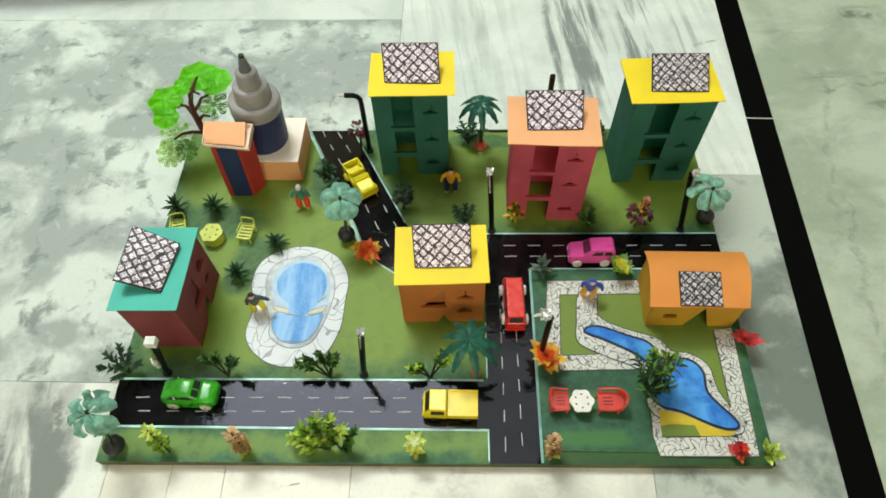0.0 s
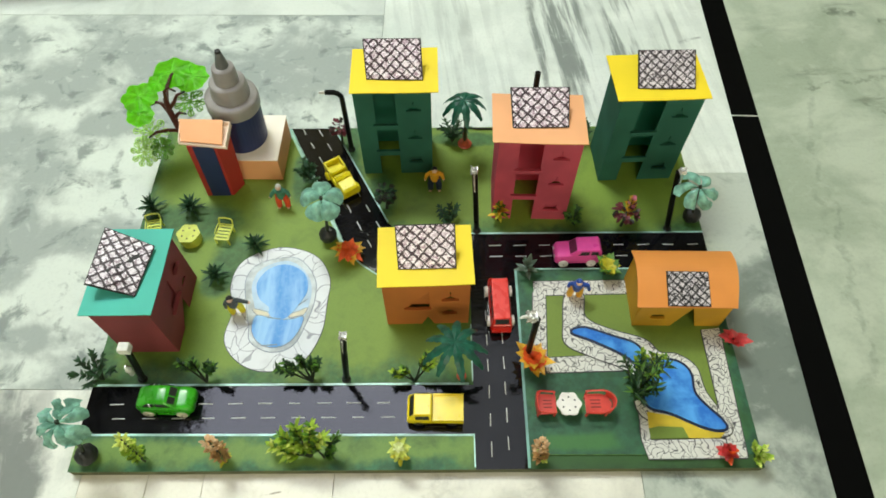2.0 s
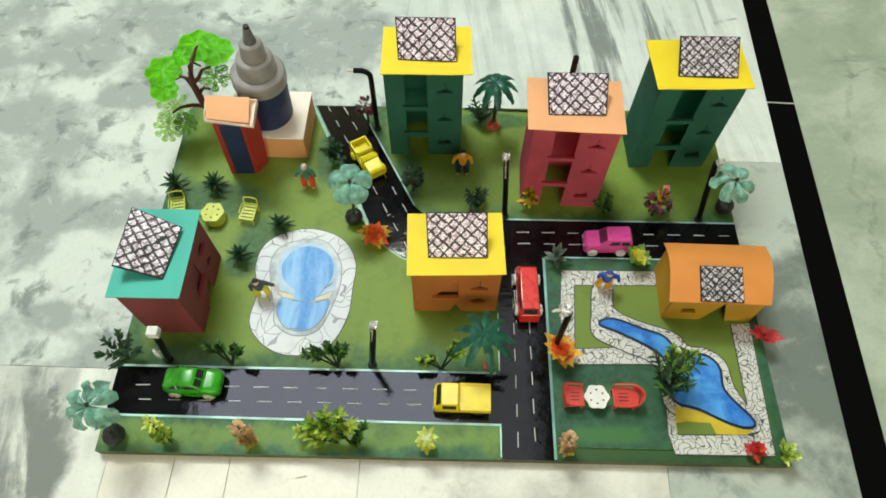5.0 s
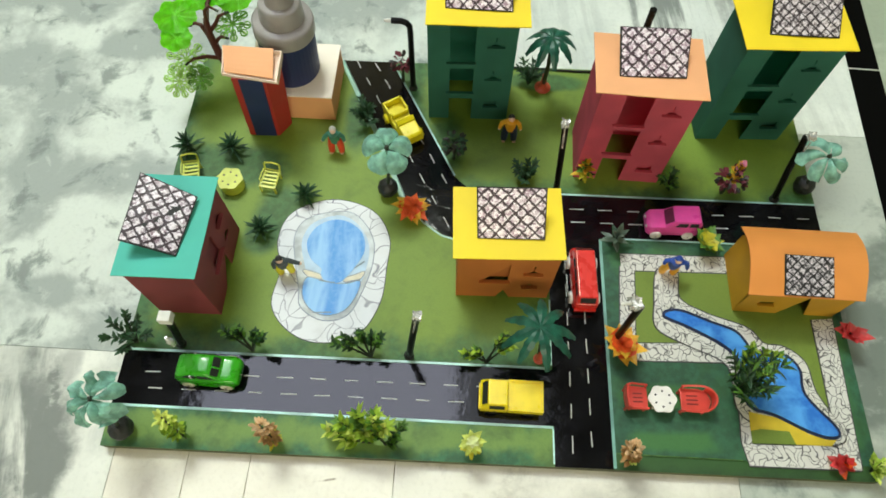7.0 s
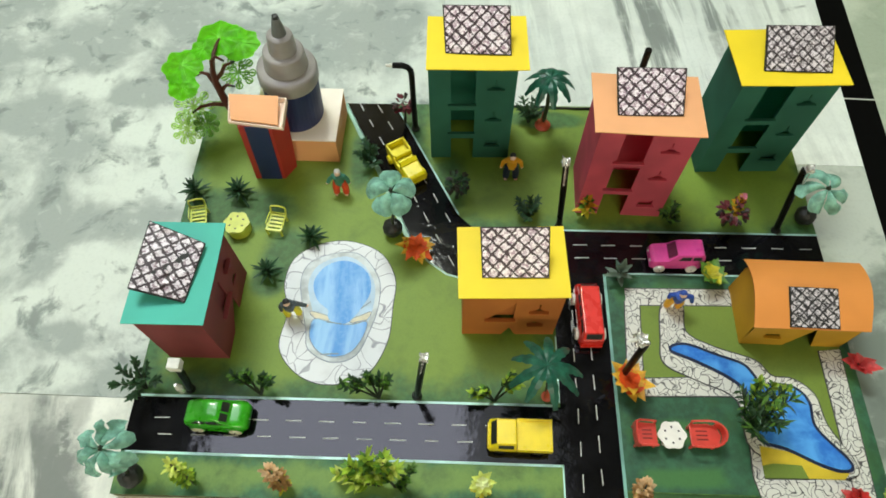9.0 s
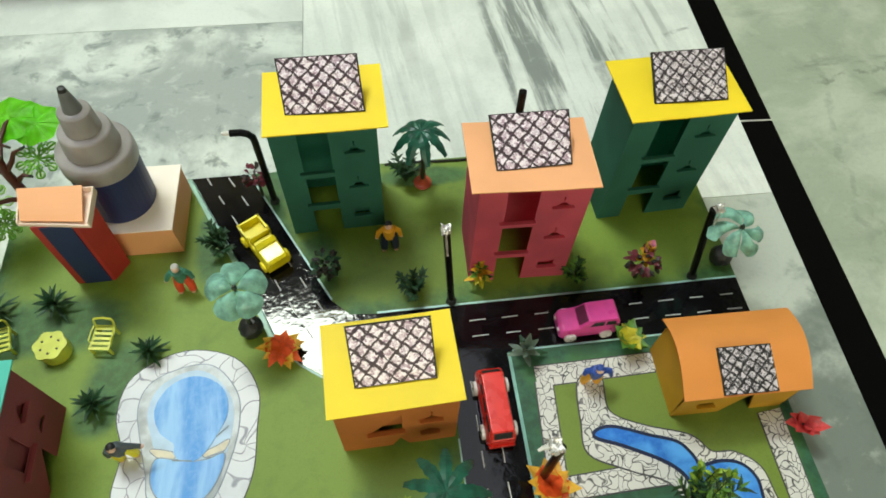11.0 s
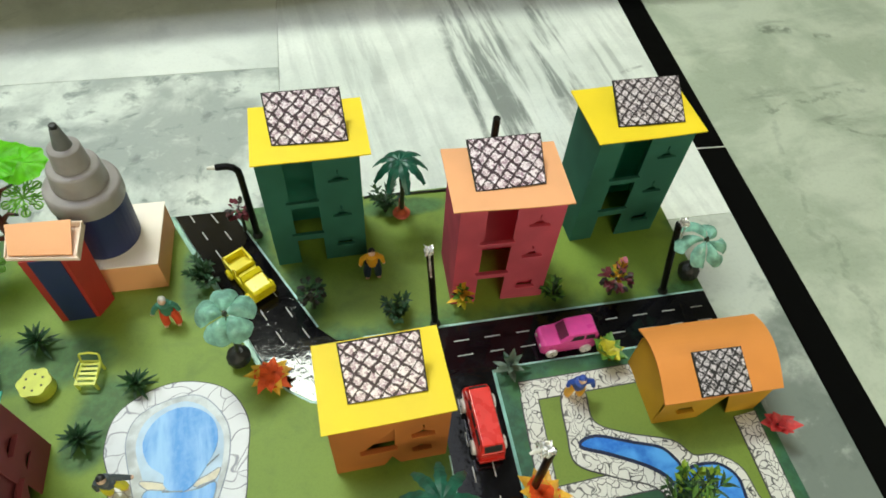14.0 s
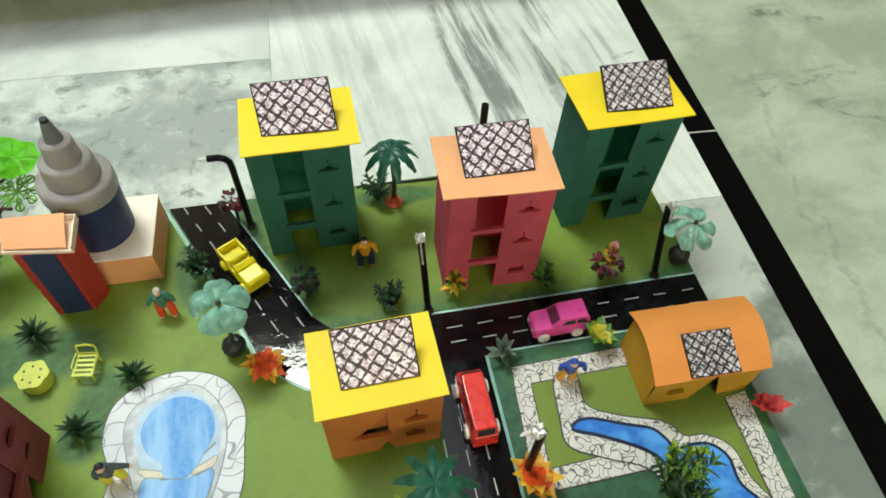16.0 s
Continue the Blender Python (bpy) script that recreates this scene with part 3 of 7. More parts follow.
def bm_leaf(bm, root, way, length, width, droop=0.3, fold=0.25, mat=0, tip=0.0, tipmat=None):
    """A pointed leaf with a folded midrib; droops towards its tip."""
    root, way = Vector(root), Vector(way).normalized()
    side = way.cross(Vector((0, 0, 1)))
    side = side.normalized() if side.length > 0.05 else Vector((1, 0, 0))
    up = side.cross(way)
    rows = []
    for s, w in ((0.0, 0.18), (0.3, 0.9), (0.6, 0.85), (1.0, tip)):
        p = root + way * length * s - Vector((0, 0, 1)) * droop * length * s * s
        half = side * width * 0.5 * w
        lift = up * width * 0.5 * w * fold
        rows.append((bm.verts.new(p - half + lift), bm.verts.new(p), bm.verts.new(p + half + lift)))
    for n, (a, b) in enumerate(zip(rows, rows[1:])):
        for k in (0, 1):
            bm.faces.new((a[k], a[k + 1], b[k + 1], b[k])).material_index = tipmat if n == 2 and tipmat is not None else mat


def smooth_loop(ctrl, per=5):
    """A closed curve through a few corner points."""
    out, n = [], len(ctrl)
    for k in range(n):
        p = [Vector(ctrl[(k + j) % n]) for j in (-1, 0, 1, 2)]
        for s in range(per):
            t = s / per
            q = 0.5 * (2 * p[1] + (p[2] - p[0]) * t + (2 * p[0] - 5 * p[1] + 4 * p[2] - p[3]) * t * t + (3 * p[1] - p[0] - 3 * p[2] + p[3]) * t ** 3)
            out.append((q.x, q.y))
    return out


def grown(loop, d):
    """The loop moved outwards by d."""
    n, out = len(loop), []
    area = sum(a[0] * b[1] - b[0] * a[1] for a, b in zip(loop, loop[1:] + loop[:1]))
    s = 1 if area > 0 else -1
    for k in range(n):
        a, c = Vector(loop[k - 1]), Vector(loop[(k + 1) % n])
        e = (c - a).normalized()
        out.append((loop[k][0] + s * e.y * d, loop[k][1] - s * e.x * d))
    return out


# ---- the room ----
def room():
    floor = thing("floor", "polished marble slab floor with a black granite strip", "floor", kind="structure")
    part("bedding", box(-2.6, 2.3, -2.1, 2.5, -0.06, -0.012), GROUT, floor)
    slant, tilt = pose(0, 0, 0.0006, 0, 0, -2.6), pose(0, 0, 0, 0, 0, -0.8)
    gap = 0.0003
    cells = (
        ("slab", -1.3, -0.066, 0.075, 0.63, MARBLE_GREY), ("slab", -1.3, -0.066, 0.63, 2.5, MARBLE_SOFT),
        ("slab", -0.066, 0.405, 0.345, 2.5, MARBLE_WHITE), ("slab", -1.3, -0.3, -0.5, 0.075, MARBLE_SMOKE),
        ("slab", -0.3, -0.24, -0.5, 0.075, MARBLE_CREAM), ("slab", -0.24, -0.19, -0.5, 0.075, MARBLE_CREAM), ("slab", -0.19, -0.074, -0.5, 0.13, MARBLE_CREAM),
        ("slab", -0.074, 0.2, -0.5, 0.13, MARBLE_BEIGE), ("slab", 0.2, 0.395, -0.5, 0.345, MARBLE_PALE),
        ("black_strip", 0.367, 0.4005, -2.1, 0.448, MARBLE_BLACK), ("black_strip", 0.367, 0.4005, 0.45, 2.4, MARBLE_BLACK),
        ("joint_line", 0.3675, 0.4, 0.4482, 0.4498, GROUT_PALE), ("slab", 0.397, 1.3, -0.5, 2.5, MARBLE_GREEN), ("slab", 0.38, 1.3, -2.1, -0.5, MARBLE_GREEN),
        ("slab", -1.3, 0.38, -2.1, -0.5, MARBLE_GREY), ("slab", -2.6, -1.3, -2.1, 2.5, MARBLE_GREY), ("slab", 1.3, 2.3, -2.1, 2.5, MARBLE_GREEN),
    )
    for name, x0, x1, y0, y1, mat in cells:
        part(name, box(x0 + gap, x1 - gap, y0 + gap, y1 - gap, -0.011, 0.0), mat, floor, at=slant if name in ("black_strip", "joint_line") else tilt)
    w = 0.12
    for name, a in (("wall_north", (-2.6, 2.3, 2.3, 2.3 + w)), ("wall_east", (2.1, 2.1 + w, -2.0, 2.3)), ("wall_west", (-2.5 - w, -2.5, -2.0, 2.3))):
        tagged(part(name, box(*a, -0.02, 3.0), WALL_DULL if name == "wall_north" else WALL_PAINT), "plain painted wall", "wall", kind="structure")
    south = bmesh.new()
    for a in ((-2.6, -0.5, 0, 3.0), (1.1, 2.3, 0, 3.0), (-0.5, 1.1, 0, 1.0), (-0.5, 1.1, 2.4, 3.0)):
        bm_box(south, a[0], a[1], -2.0 - w, -2.0, a[2], a[3])
    tagged(part("wall_south", south, WALL_PAINT), "plain pale painted wall with an unseen opening behind the fill", "wall", kind="structure")
    tagged(part("ceiling", box(-2.6, 2.3, -2.1, 2.4, 3.0, 3.1), CEILING_PAINT), "plain white painted ceiling", "ceiling", kind="structure")
    # an unseen slab added to cast the shade on the far strip of floor
    tagged(part("ledge", prism([(-2.45, 0.71), (-0.8, 0.7), (-0.58, 0.71), (-0.39, 0.732), (-0.02, 0.75), (0.4, 0.752), (2.05, 0.76), (2.05, 2.28), (-2.45, 2.28)], 0.098, 0.17), BLOCKER_OLIVE), "unseen dull olive slab added to shade the far floor", "ledge", kind="structure")
    lamp = thing("ceiling_light", "unseen white ceiling light with dim panels added for road sheen", "lamp", pose(*LAMP))
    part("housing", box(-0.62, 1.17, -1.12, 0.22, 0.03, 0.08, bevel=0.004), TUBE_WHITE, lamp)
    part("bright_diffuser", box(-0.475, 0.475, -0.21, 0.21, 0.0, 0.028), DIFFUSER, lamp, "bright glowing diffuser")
    # unseen glowing panels, added only for the sheen on the roads
    part("dim_sheen_panel", box(-0.6, 0.7, -1.1, -0.23, 0.0, 0.028), DIM_SHEEN_PANEL, lamp, "unseen bluish panel added for the front road's grey sheen")
    part("faint_sheen_panel", box(0.71, 1.15, -1.1, -0.05, 0.0, 0.028), FAINT_SHEEN_PANEL, lamp, "unseen faint panel added for the side road's sheen")
    for x in (-0.4, 0.4):
        part("bracket", box(x - 0.015, x + 0.015, -0.01, 0.01, 0.08, 0.3), TUBE_WHITE, lamp)


room()

T = 0.012          # top of the board
OLIVE, EDGEGREEN = (0.178, 0.282, 0.03), (0.03, 0.098, 0.028)


# ---- the model's base board ----
def base_board():
    board = thing("base_board", "flat green-painted model board with black paper roads", "model board")
    tagged(board, kind="structure")
    part("body", box(-0.307, 0.306, 0.0, 0.404, 0.0, T - 0.0012, bevel=0.0006), BOARD, board)
    lift = T - 0.0012
    part("front_verge", prism([(-0.307, 0.0), (0.052, 0.0), (0.052, 0.031), (-0.307, 0.0335)], lift, T),
         lawn("front_verge_paint", (0.16, 0.28, 0.06), (0.025, 0.1, 0.045), (-0.5, 0.5, 0.0, 0.0345), 0.014, 1.6, mottle=0.95), board)
    left = [(-0.307, 0.078), (0.052, 0.0775), (0.052, 0.196), (-0.02, 0.193), (-0.045, 0.2), (-0.062, 0.212), (-0.078, 0.229), (-0.114, 0.312), (-0.158, 0.404), (-0.307, 0.404)]
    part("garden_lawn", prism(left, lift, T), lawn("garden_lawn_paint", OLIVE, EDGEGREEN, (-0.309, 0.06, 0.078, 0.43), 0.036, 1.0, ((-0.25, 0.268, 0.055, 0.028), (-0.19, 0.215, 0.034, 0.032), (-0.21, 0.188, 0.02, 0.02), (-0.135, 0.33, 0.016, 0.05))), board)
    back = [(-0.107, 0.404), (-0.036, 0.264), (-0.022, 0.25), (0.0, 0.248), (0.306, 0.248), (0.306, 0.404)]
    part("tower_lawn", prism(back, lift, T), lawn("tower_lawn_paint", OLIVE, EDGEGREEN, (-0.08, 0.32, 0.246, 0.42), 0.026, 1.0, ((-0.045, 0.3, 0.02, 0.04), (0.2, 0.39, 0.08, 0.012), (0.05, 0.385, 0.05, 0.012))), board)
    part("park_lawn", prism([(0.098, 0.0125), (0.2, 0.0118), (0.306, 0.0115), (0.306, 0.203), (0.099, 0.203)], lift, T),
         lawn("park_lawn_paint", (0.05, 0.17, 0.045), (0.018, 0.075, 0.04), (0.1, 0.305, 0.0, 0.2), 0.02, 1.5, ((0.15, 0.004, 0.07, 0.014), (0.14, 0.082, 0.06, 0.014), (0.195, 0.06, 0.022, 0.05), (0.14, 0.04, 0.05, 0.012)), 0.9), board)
    # green board below the card's edge, with the card's shade painted in
    part("park_front_strip", prism([(0.098, 0.0), (0.306, 0.0), (0.306, 0.0115), (0.2, 0.0118), (0.098, 0.0125)], lift - 0.001, lift + 0.0002),
         lawn("park_strip_shade_paint", (0.03, 0.095, 0.02), (0.016, 0.05, 0.014), (-1, 1, -0.004, 1), 0.012, 1.3, mottle=0.6), board, "green strip below the lawn card, its shade painted in")
    part("lawn_card_edge", prism([(0.1, 0.0127), (0.1, 0.0119), (0.2, 0.0112), (0.2, 0.012)], T - 0.0002, T + 0.0003), plain("lime_paint_line", (0.07, 0.17, 0.03), 0.6, vary=0.5, scale=90), board)
    olive = lawn("park_olive_card", (0.16, 0.24, 0.03), (0.14, 0.22, 0.03), (0.0, 1.0, -1.0, 1.0), 0.02)
    part("park_patch", prism([(0.118, 0.092), (0.205, 0.09), (0.206, 0.02), (0.29, 0.02), (0.3, 0.188), (0.118, 0.188)], T, T + 0.0004), olive, board)
    # roads
    road = part("road", prism([(-0.307, 0.0335), (0.052, 0.031), (0.052, 0.0), (0.098, 0.0), (0.099, 0.203), (0.306, 0.203), (0.306, 0.248), (0.0, 0.248), (-0.022, 0.25), (-0.036, 0.264),
                              (-0.107, 0.404), (-0.158, 0.404), (-0.114, 0.312), (-0.078, 0.229), (-0.062, 0.212), (-0.045, 0.2), (-0.02, 0.193), (0.052, 0.196), (0.052, 0.0775), (-0.307, 0.078)], lift, T - 0.0003), ROAD, board,
                "glossy black paper road under clear tape")
    part("road_bend", prism([(-0.1135, 0.3125), (-0.0775, 0.231), (-0.0615, 0.213), (-0.0445, 0.2008), (-0.02, 0.194), (0.02, 0.1955), (0.02, 0.2475), (-0.0005, 0.2475), (-0.0225, 0.2495), (-0.0365, 0.2635), (-0.062, 0.3135)], T - 0.0003, T - 0.0001), ROAD_CRINKLED, road, "crinkled shiny tape on the road's bend")
    dash_me = None

    def dash(x, y, turn, length=0.0125):
        nonlocal dash_me
        if dash_me is None:
            ob = part("road_dash", box(-0.5, 0.5, -0.00048, 0.00048, 0.0, 0.0003), DASH, road)
            dash_me = ob.data
        else:
            ob = new("road_dash", dash_me)
            ob.parent = road
        ob.matrix_basis = pose(x, y, T - 0.0003, 0, 0, turn + random.uniform(-2, 2)) @ Matrix.Diagonal((length * random.uniform(0.85, 1.1), 1, 1, 1))

    for k in range(12):
        dash(-0.2795 + 0.0275 * k, 0.0607, 0)
        dash(-0.2745 + 0.0275 * k, 0.0472, 0)
    for k in range(7):
        dash(0.0667, 0.0175 + 0.0265 * k, 90)
        dash(0.082, 0.0225 + 0.0257 * k, 90)
    for k in range(9):
        dash(0.08 + 0.0265 * k, 0.2333, 0)
        dash(0.0805 + 0.0267 * k, 0.2195, 0)
    for k in range(9):
        dash(-0.143 + 0.0126 * k, 0.4 - 0.0233 * k, -62)
        dash(-0.1225 + 0.0127 * k, 0.3965 - 0.0226 * k, -62)
    # pale kerb tapes along the roads
    def tape(pts, wide=0.0013, mat=EDGE_CYAN):
        for a, b in zip(pts, pts[1:]):
            a, b = Vector((*a, 0)), Vector((*b, 0))
            d = (b - a)
            ang = math.degrees(math.atan2(d.y, d.x))
            part("kerb_tape", box(0, d.length, -wide, wide, T - 0.0002, T + 0.0005), mat, board, at=pose(a.x, a.y, 0, 0, 0, ang))

    tape([(-0.303, 0.0325), (0.052, 0.0302)], 0.001)
    tape([(-0.303, 0.0792), (0.048, 0.0785)], 0.001)
    tape([(0.0515, 0.002), (0.0515, 0.031)], 0.0006)
    tape([(0.0515, 0.081), (0.0515, 0.14)], 0.0006)
    tape([(0.0992, 0.001), (0.1, 0.202)], 0.0012, EDGE_TEAL)
    tape([(0.103, 0.2035), (0.304, 0.2035)], 0.0007)
    tape([(0.0, 0.2488), (0.306, 0.2488)], 0.0008)
    tape([(-0.036, 0.2648), (-0.1065, 0.403)], 0.0008)
    tape([(-0.081, 0.23), (-0.117, 0.313), (-0.1605, 0.403)], 0.0024, EDGE_PALE)
    tape([(-0.0785, 0.2295), (-0.1145, 0.3125), (-0.158, 0.4025)], 0.0005)
    tape([(-0.079, 0.228), (-0.0625, 0.211), (-0.046, 0.199), (-0.02, 0.192)], 0.0007)
    # round pond with a drawn stone rim
    rim = smooth_loop([(-0.15, 0.232), (-0.186, 0.216), (-0.195, 0.187), (-0.188, 0.158), (-0.191, 0.125), (-0.174, 0.102), (-0.147, 0.092), (-0.114, 0.1), (-0.097, 0.13), (-0.094, 0.165), (-0.094, 0.195), (-0.112, 0.222)], 5)
    part("pond_outline", prism(grown(rim, 0.0008), T, T + 0.0003), INK_GREY, board)
    pond = part("pond_paving", prism(rim, T, T + 0.0006), PAVING_POND, board, "white paper pond rim with pen-drawn stones")
    inner = smooth_loop([(-0.144, 0.219), (-0.171, 0.21), (-0.18, 0.191), (-0.175, 0.163), (-0.169, 0.14), (-0.165, 0.123), (-0.145, 0.112), (-0.124, 0.118), (-0.113, 0.142), (-0.107, 0.168), (-0.109, 0.193), (-0.125, 0.215)], 5)
    part("pond_rim_line", prism(grown(inner, 0.0009), T + 0.0006, T + 0.0008), POND_RIM, pond)
    part("pond_shore", prism(inner, T + 0.0006, T + 0.001), plain("pale_grey_blue_crayon", (0.55, 0.6, 0.62), 0.6, scale=70, vary=0.25), pond, "pale grey crayon shore")
    ledge = smooth_loop([(-0.144, 0.215), (-0.166, 0.205), (-0.173, 0.186), (-0.168, 0.165), (-0.163, 0.15), (-0.161, 0.128), (-0.145, 0.1155), (-0.127, 0.121), (-0.117, 0.142), (-0.111, 0.168), (-0.113, 0.19), (-0.127, 0.209)], 5)
    part("pond_shelf", prism(ledge, T + 0.001, T + 0.0012), plain("pale_blue_crayon", (0.48, 0.64, 0.79), 0.6, scale=60, vary=0.1), pond, "pale blue crayon shelf")
    upper = smooth_loop([(-0.145, 0.21), (-0.16, 0.203), (-0.168, 0.187), (-0.163, 0.17), (-0.152, 0.16), (-0.151, 0.1525), (-0.142, 0.1455), (-0.131, 0.15), (-0.122, 0.163), (-0.115, 0.179), (-0.118, 0.196), (-0.13, 0.207)], 5)
    lower = smooth_loop([(-0.14, 0.146), (-0.152, 0.149), (-0.164, 0.15), (-0.165, 0.134), (-0.156, 0.121), (-0.142, 0.1165), (-0.128, 0.121), (-0.119, 0.134), (-0.116, 0.149), (-0.127, 0.1465)], 5)
    for side in ([(-0.168, 0.158), (-0.163, 0.1525), (-0.153, 0.1495), (-0.15, 0.153), (-0.159, 0.1565)], [(-0.131, 0.151), (-0.127, 0.148), (-0.117, 0.151), (-0.113, 0.159), (-0.121, 0.1555)]):
        part("sand_outline", prism(grown(smooth_loop(side, 4), 0.0007), T + 0.0012, T + 0.0013), POND_RIM, pond)
        part("pond_sand", prism(smooth_loop(side, 4), T + 0.0012, T + 0.0014), CREAM_PAINT, pond)
    part("water_outline", prism(grown(lower, 0.0009), T + 0.0012, T + 0.0015), POND_RIM, pond)
    part("pond_water", prism(lower, T + 0.0012, T + 0.0017), POND_WATER, pond, "pale blue crayon water")
    part("pond_water", prism(upper, T + 0.0012, T + 0.0019), POND_WATER, pond, "pale blue crayon water")
    for x, y, turn, length in ((-0.118, 0.1655, 40, 0.011), (-0.122, 0.1495, 14, 0.012), (-0.145, 0.1475, -8, 0.014), (-0.146, 0.1185, 4, 0.016)):
        part("ripple_stroke", box(-length / 2, length / 2, -0.00045, 0.00045, T + 0.0017, T + 0.0021), POND_RIM, pond, at=pose(x, y, 0, 0, 0, turn))
    # park paths
    def path(pts, extra=0.0):
        part("path_outline", prism(grown(pts, 0.001), T + 0.0003, T + 0.0005 + extra), INK_GREY, board)
        part("path_paving", prism(pts, T + 0.0003, T + 0.0008 + extra), PAVING_PATH, board, "cream paper path with pen-drawn stones")

    path([(0.117, 0.172), (0.213, 0.1735), (0.2145, 0.189), (0.117, 0.188)])
    path([(0.1105, 0.1), (0.1235, 0.1), (0.1285, 0.172), (0.116, 0.176)], 0.0001)
    path([(0.11, 0.0885), (0.196, 0.0905), (0.2, 0.1045), (0.168, 0.1055), (0.11, 0.103)], 0.0002)
    path([(0.2775, 0.02), (0.2925, 0.0085), (0.2965, 0.134), (0.2785, 0.132)], 0.0003)
    path([(0.205, 0.0078), (0.292, 0.0082), (0.29, 0.026), (0.273, 0.0265), (0.241, 0.0245), (0.2095, 0.0242), (0.2115, 0.05), (0.2035, 0.05), (0.2015, 0.026)])
    water = smooth_loop([(0.151, 0.13), (0.164, 0.134), (0.19, 0.1245), (0.209, 0.1175), (0.2165, 0.108), (0.221, 0.099), (0.236, 0.1), (0.2495, 0.097), (0.2575, 0.086), (0.258, 0.065), (0.2785, 0.0385),
                         (0.273, 0.033), (0.257, 0.037), (0.232, 0.049), (0.2125, 0.056), (0.211, 0.078), (0.2095, 0.094), (0.197, 0.107), (0.17, 0.1215)], 5)
    shore = smooth_loop([(0.149, 0.173), (0.1435, 0.14), (0.1435, 0.118), (0.168, 0.104), (0.2, 0.087), (0.2055, 0.046), (0.26, 0.028), (0.285, 0.033), (0.269, 0.068),
                         (0.265, 0.093), (0.25, 0.106), (0.233, 0.1085), (0.221, 0.122), (0.188, 0.1335), (0.166, 0.147), (0.1665, 0.173)], 5)
    part("path_outline", prism(grown(shore, 0.0012), T + 0.0008, T + 0.0011), INK_GREY, board)
    bank = part("stream_paving", prism(shore, T + 0.0008, T + 0.0014), PAVING_PATH, board, "cream paper bank with pen-drawn stones")
    part("sand_patch", prism([(0.2105, 0.05), (0.232, 0.046), (0.244, 0.042), (0.256, 0.034), (0.269, 0.0305), (0.277, 0.0305), (0.272, 0.0255), (0.244, 0.0255), (0.2405, 0.0355), (0.218, 0.0365), (0.2095, 0.0345)], T + 0.0014, T + 0.0017), SAND, bank, "mustard yellow painted shore")
    part("shore_lawn", prism([(0.2095, 0.0345), (0.218, 0.0365), (0.2405, 0.0355), (0.244, 0.0255), (0.2095, 0.0255)], T + 0.0014, T + 0.0016), olive, bank)
    part("water_outline", prism(grown(water, 0.0026), T + 0.0014, T + 0.002), INK_BLUE, bank)
    part("stream_water", prism(water, T + 0.0014, T + 0.0024), STREAM_WATER, bank, "deep blue painted water")


base_board()


# ---- paper buildings ----
def bm_wall(bm, width, height, thick, holes):
    """A card wall in x and z with its outside at y = 0. Holes: (u0, u1, v0, v1, kind)."""
    us = sorted({0.0, width} | {u for h in holes for u in h[:2]})
    vs = sorted({0.0, height} | {v for h in holes for v in h[2:4]})
    cell = {}
    for i in range(len(us) - 1):
        for j in range(len(vs) - 1):
            um, vm = (us[i] + us[i + 1]) / 2, (vs[j] + vs[j + 1]) / 2
            cell[i, j] = not any(h[0] < um < h[1] and h[2] < vm < h[3] for h in holes)

    def quad(*pts):
        bm.faces.new([bm.verts.new(p) for p in pts])

    def sheet(poly):
        quad(*[(u, 0, v) for u, v in poly])
        quad(*[(u, thick, v) for u, v in poly[::-1]])

    def rim(a, b):
        quad((a[0], 0, a[1]), (b[0], 0, b[1]), (b[0], thick, b[1]), (a[0], thick, a[1]))

    for (i, j), full in cell.items():
        if not full:
            continue
        a, b, c, d = us[i], us[i + 1], vs[j], vs[j + 1]
        sheet([(a, c), (b, c), (b, d), (a, d)])
        if not cell.get((i - 1, j), False):
            rim((a, c), (a, d))
        if not cell.get((i + 1, j), False):
            rim((b, c), (b, d))
        if not cell.get((i, j - 1), False):
            rim((a, c), (b, c))
        if not cell.get((i, j + 1), False):
            rim((a, d), (b, d))
    for u0, u1, v0, v1, kind in holes:
        um = (u0 + u1) / 2
        if kind == "tri":
            sheet([(u0, v0), (um, v1), (u0, v1)])
            sheet([(u1, v0), (u1, v1), (um, v1)])
            rim((u0, v0), (um, v1))
            rim((um, v1), (u1, v0))
        elif kind == "rtri":
            sheet([(u0, v0), (u1, v1), (u0, v1)])
            rim((u0, v0), (u1, v1))


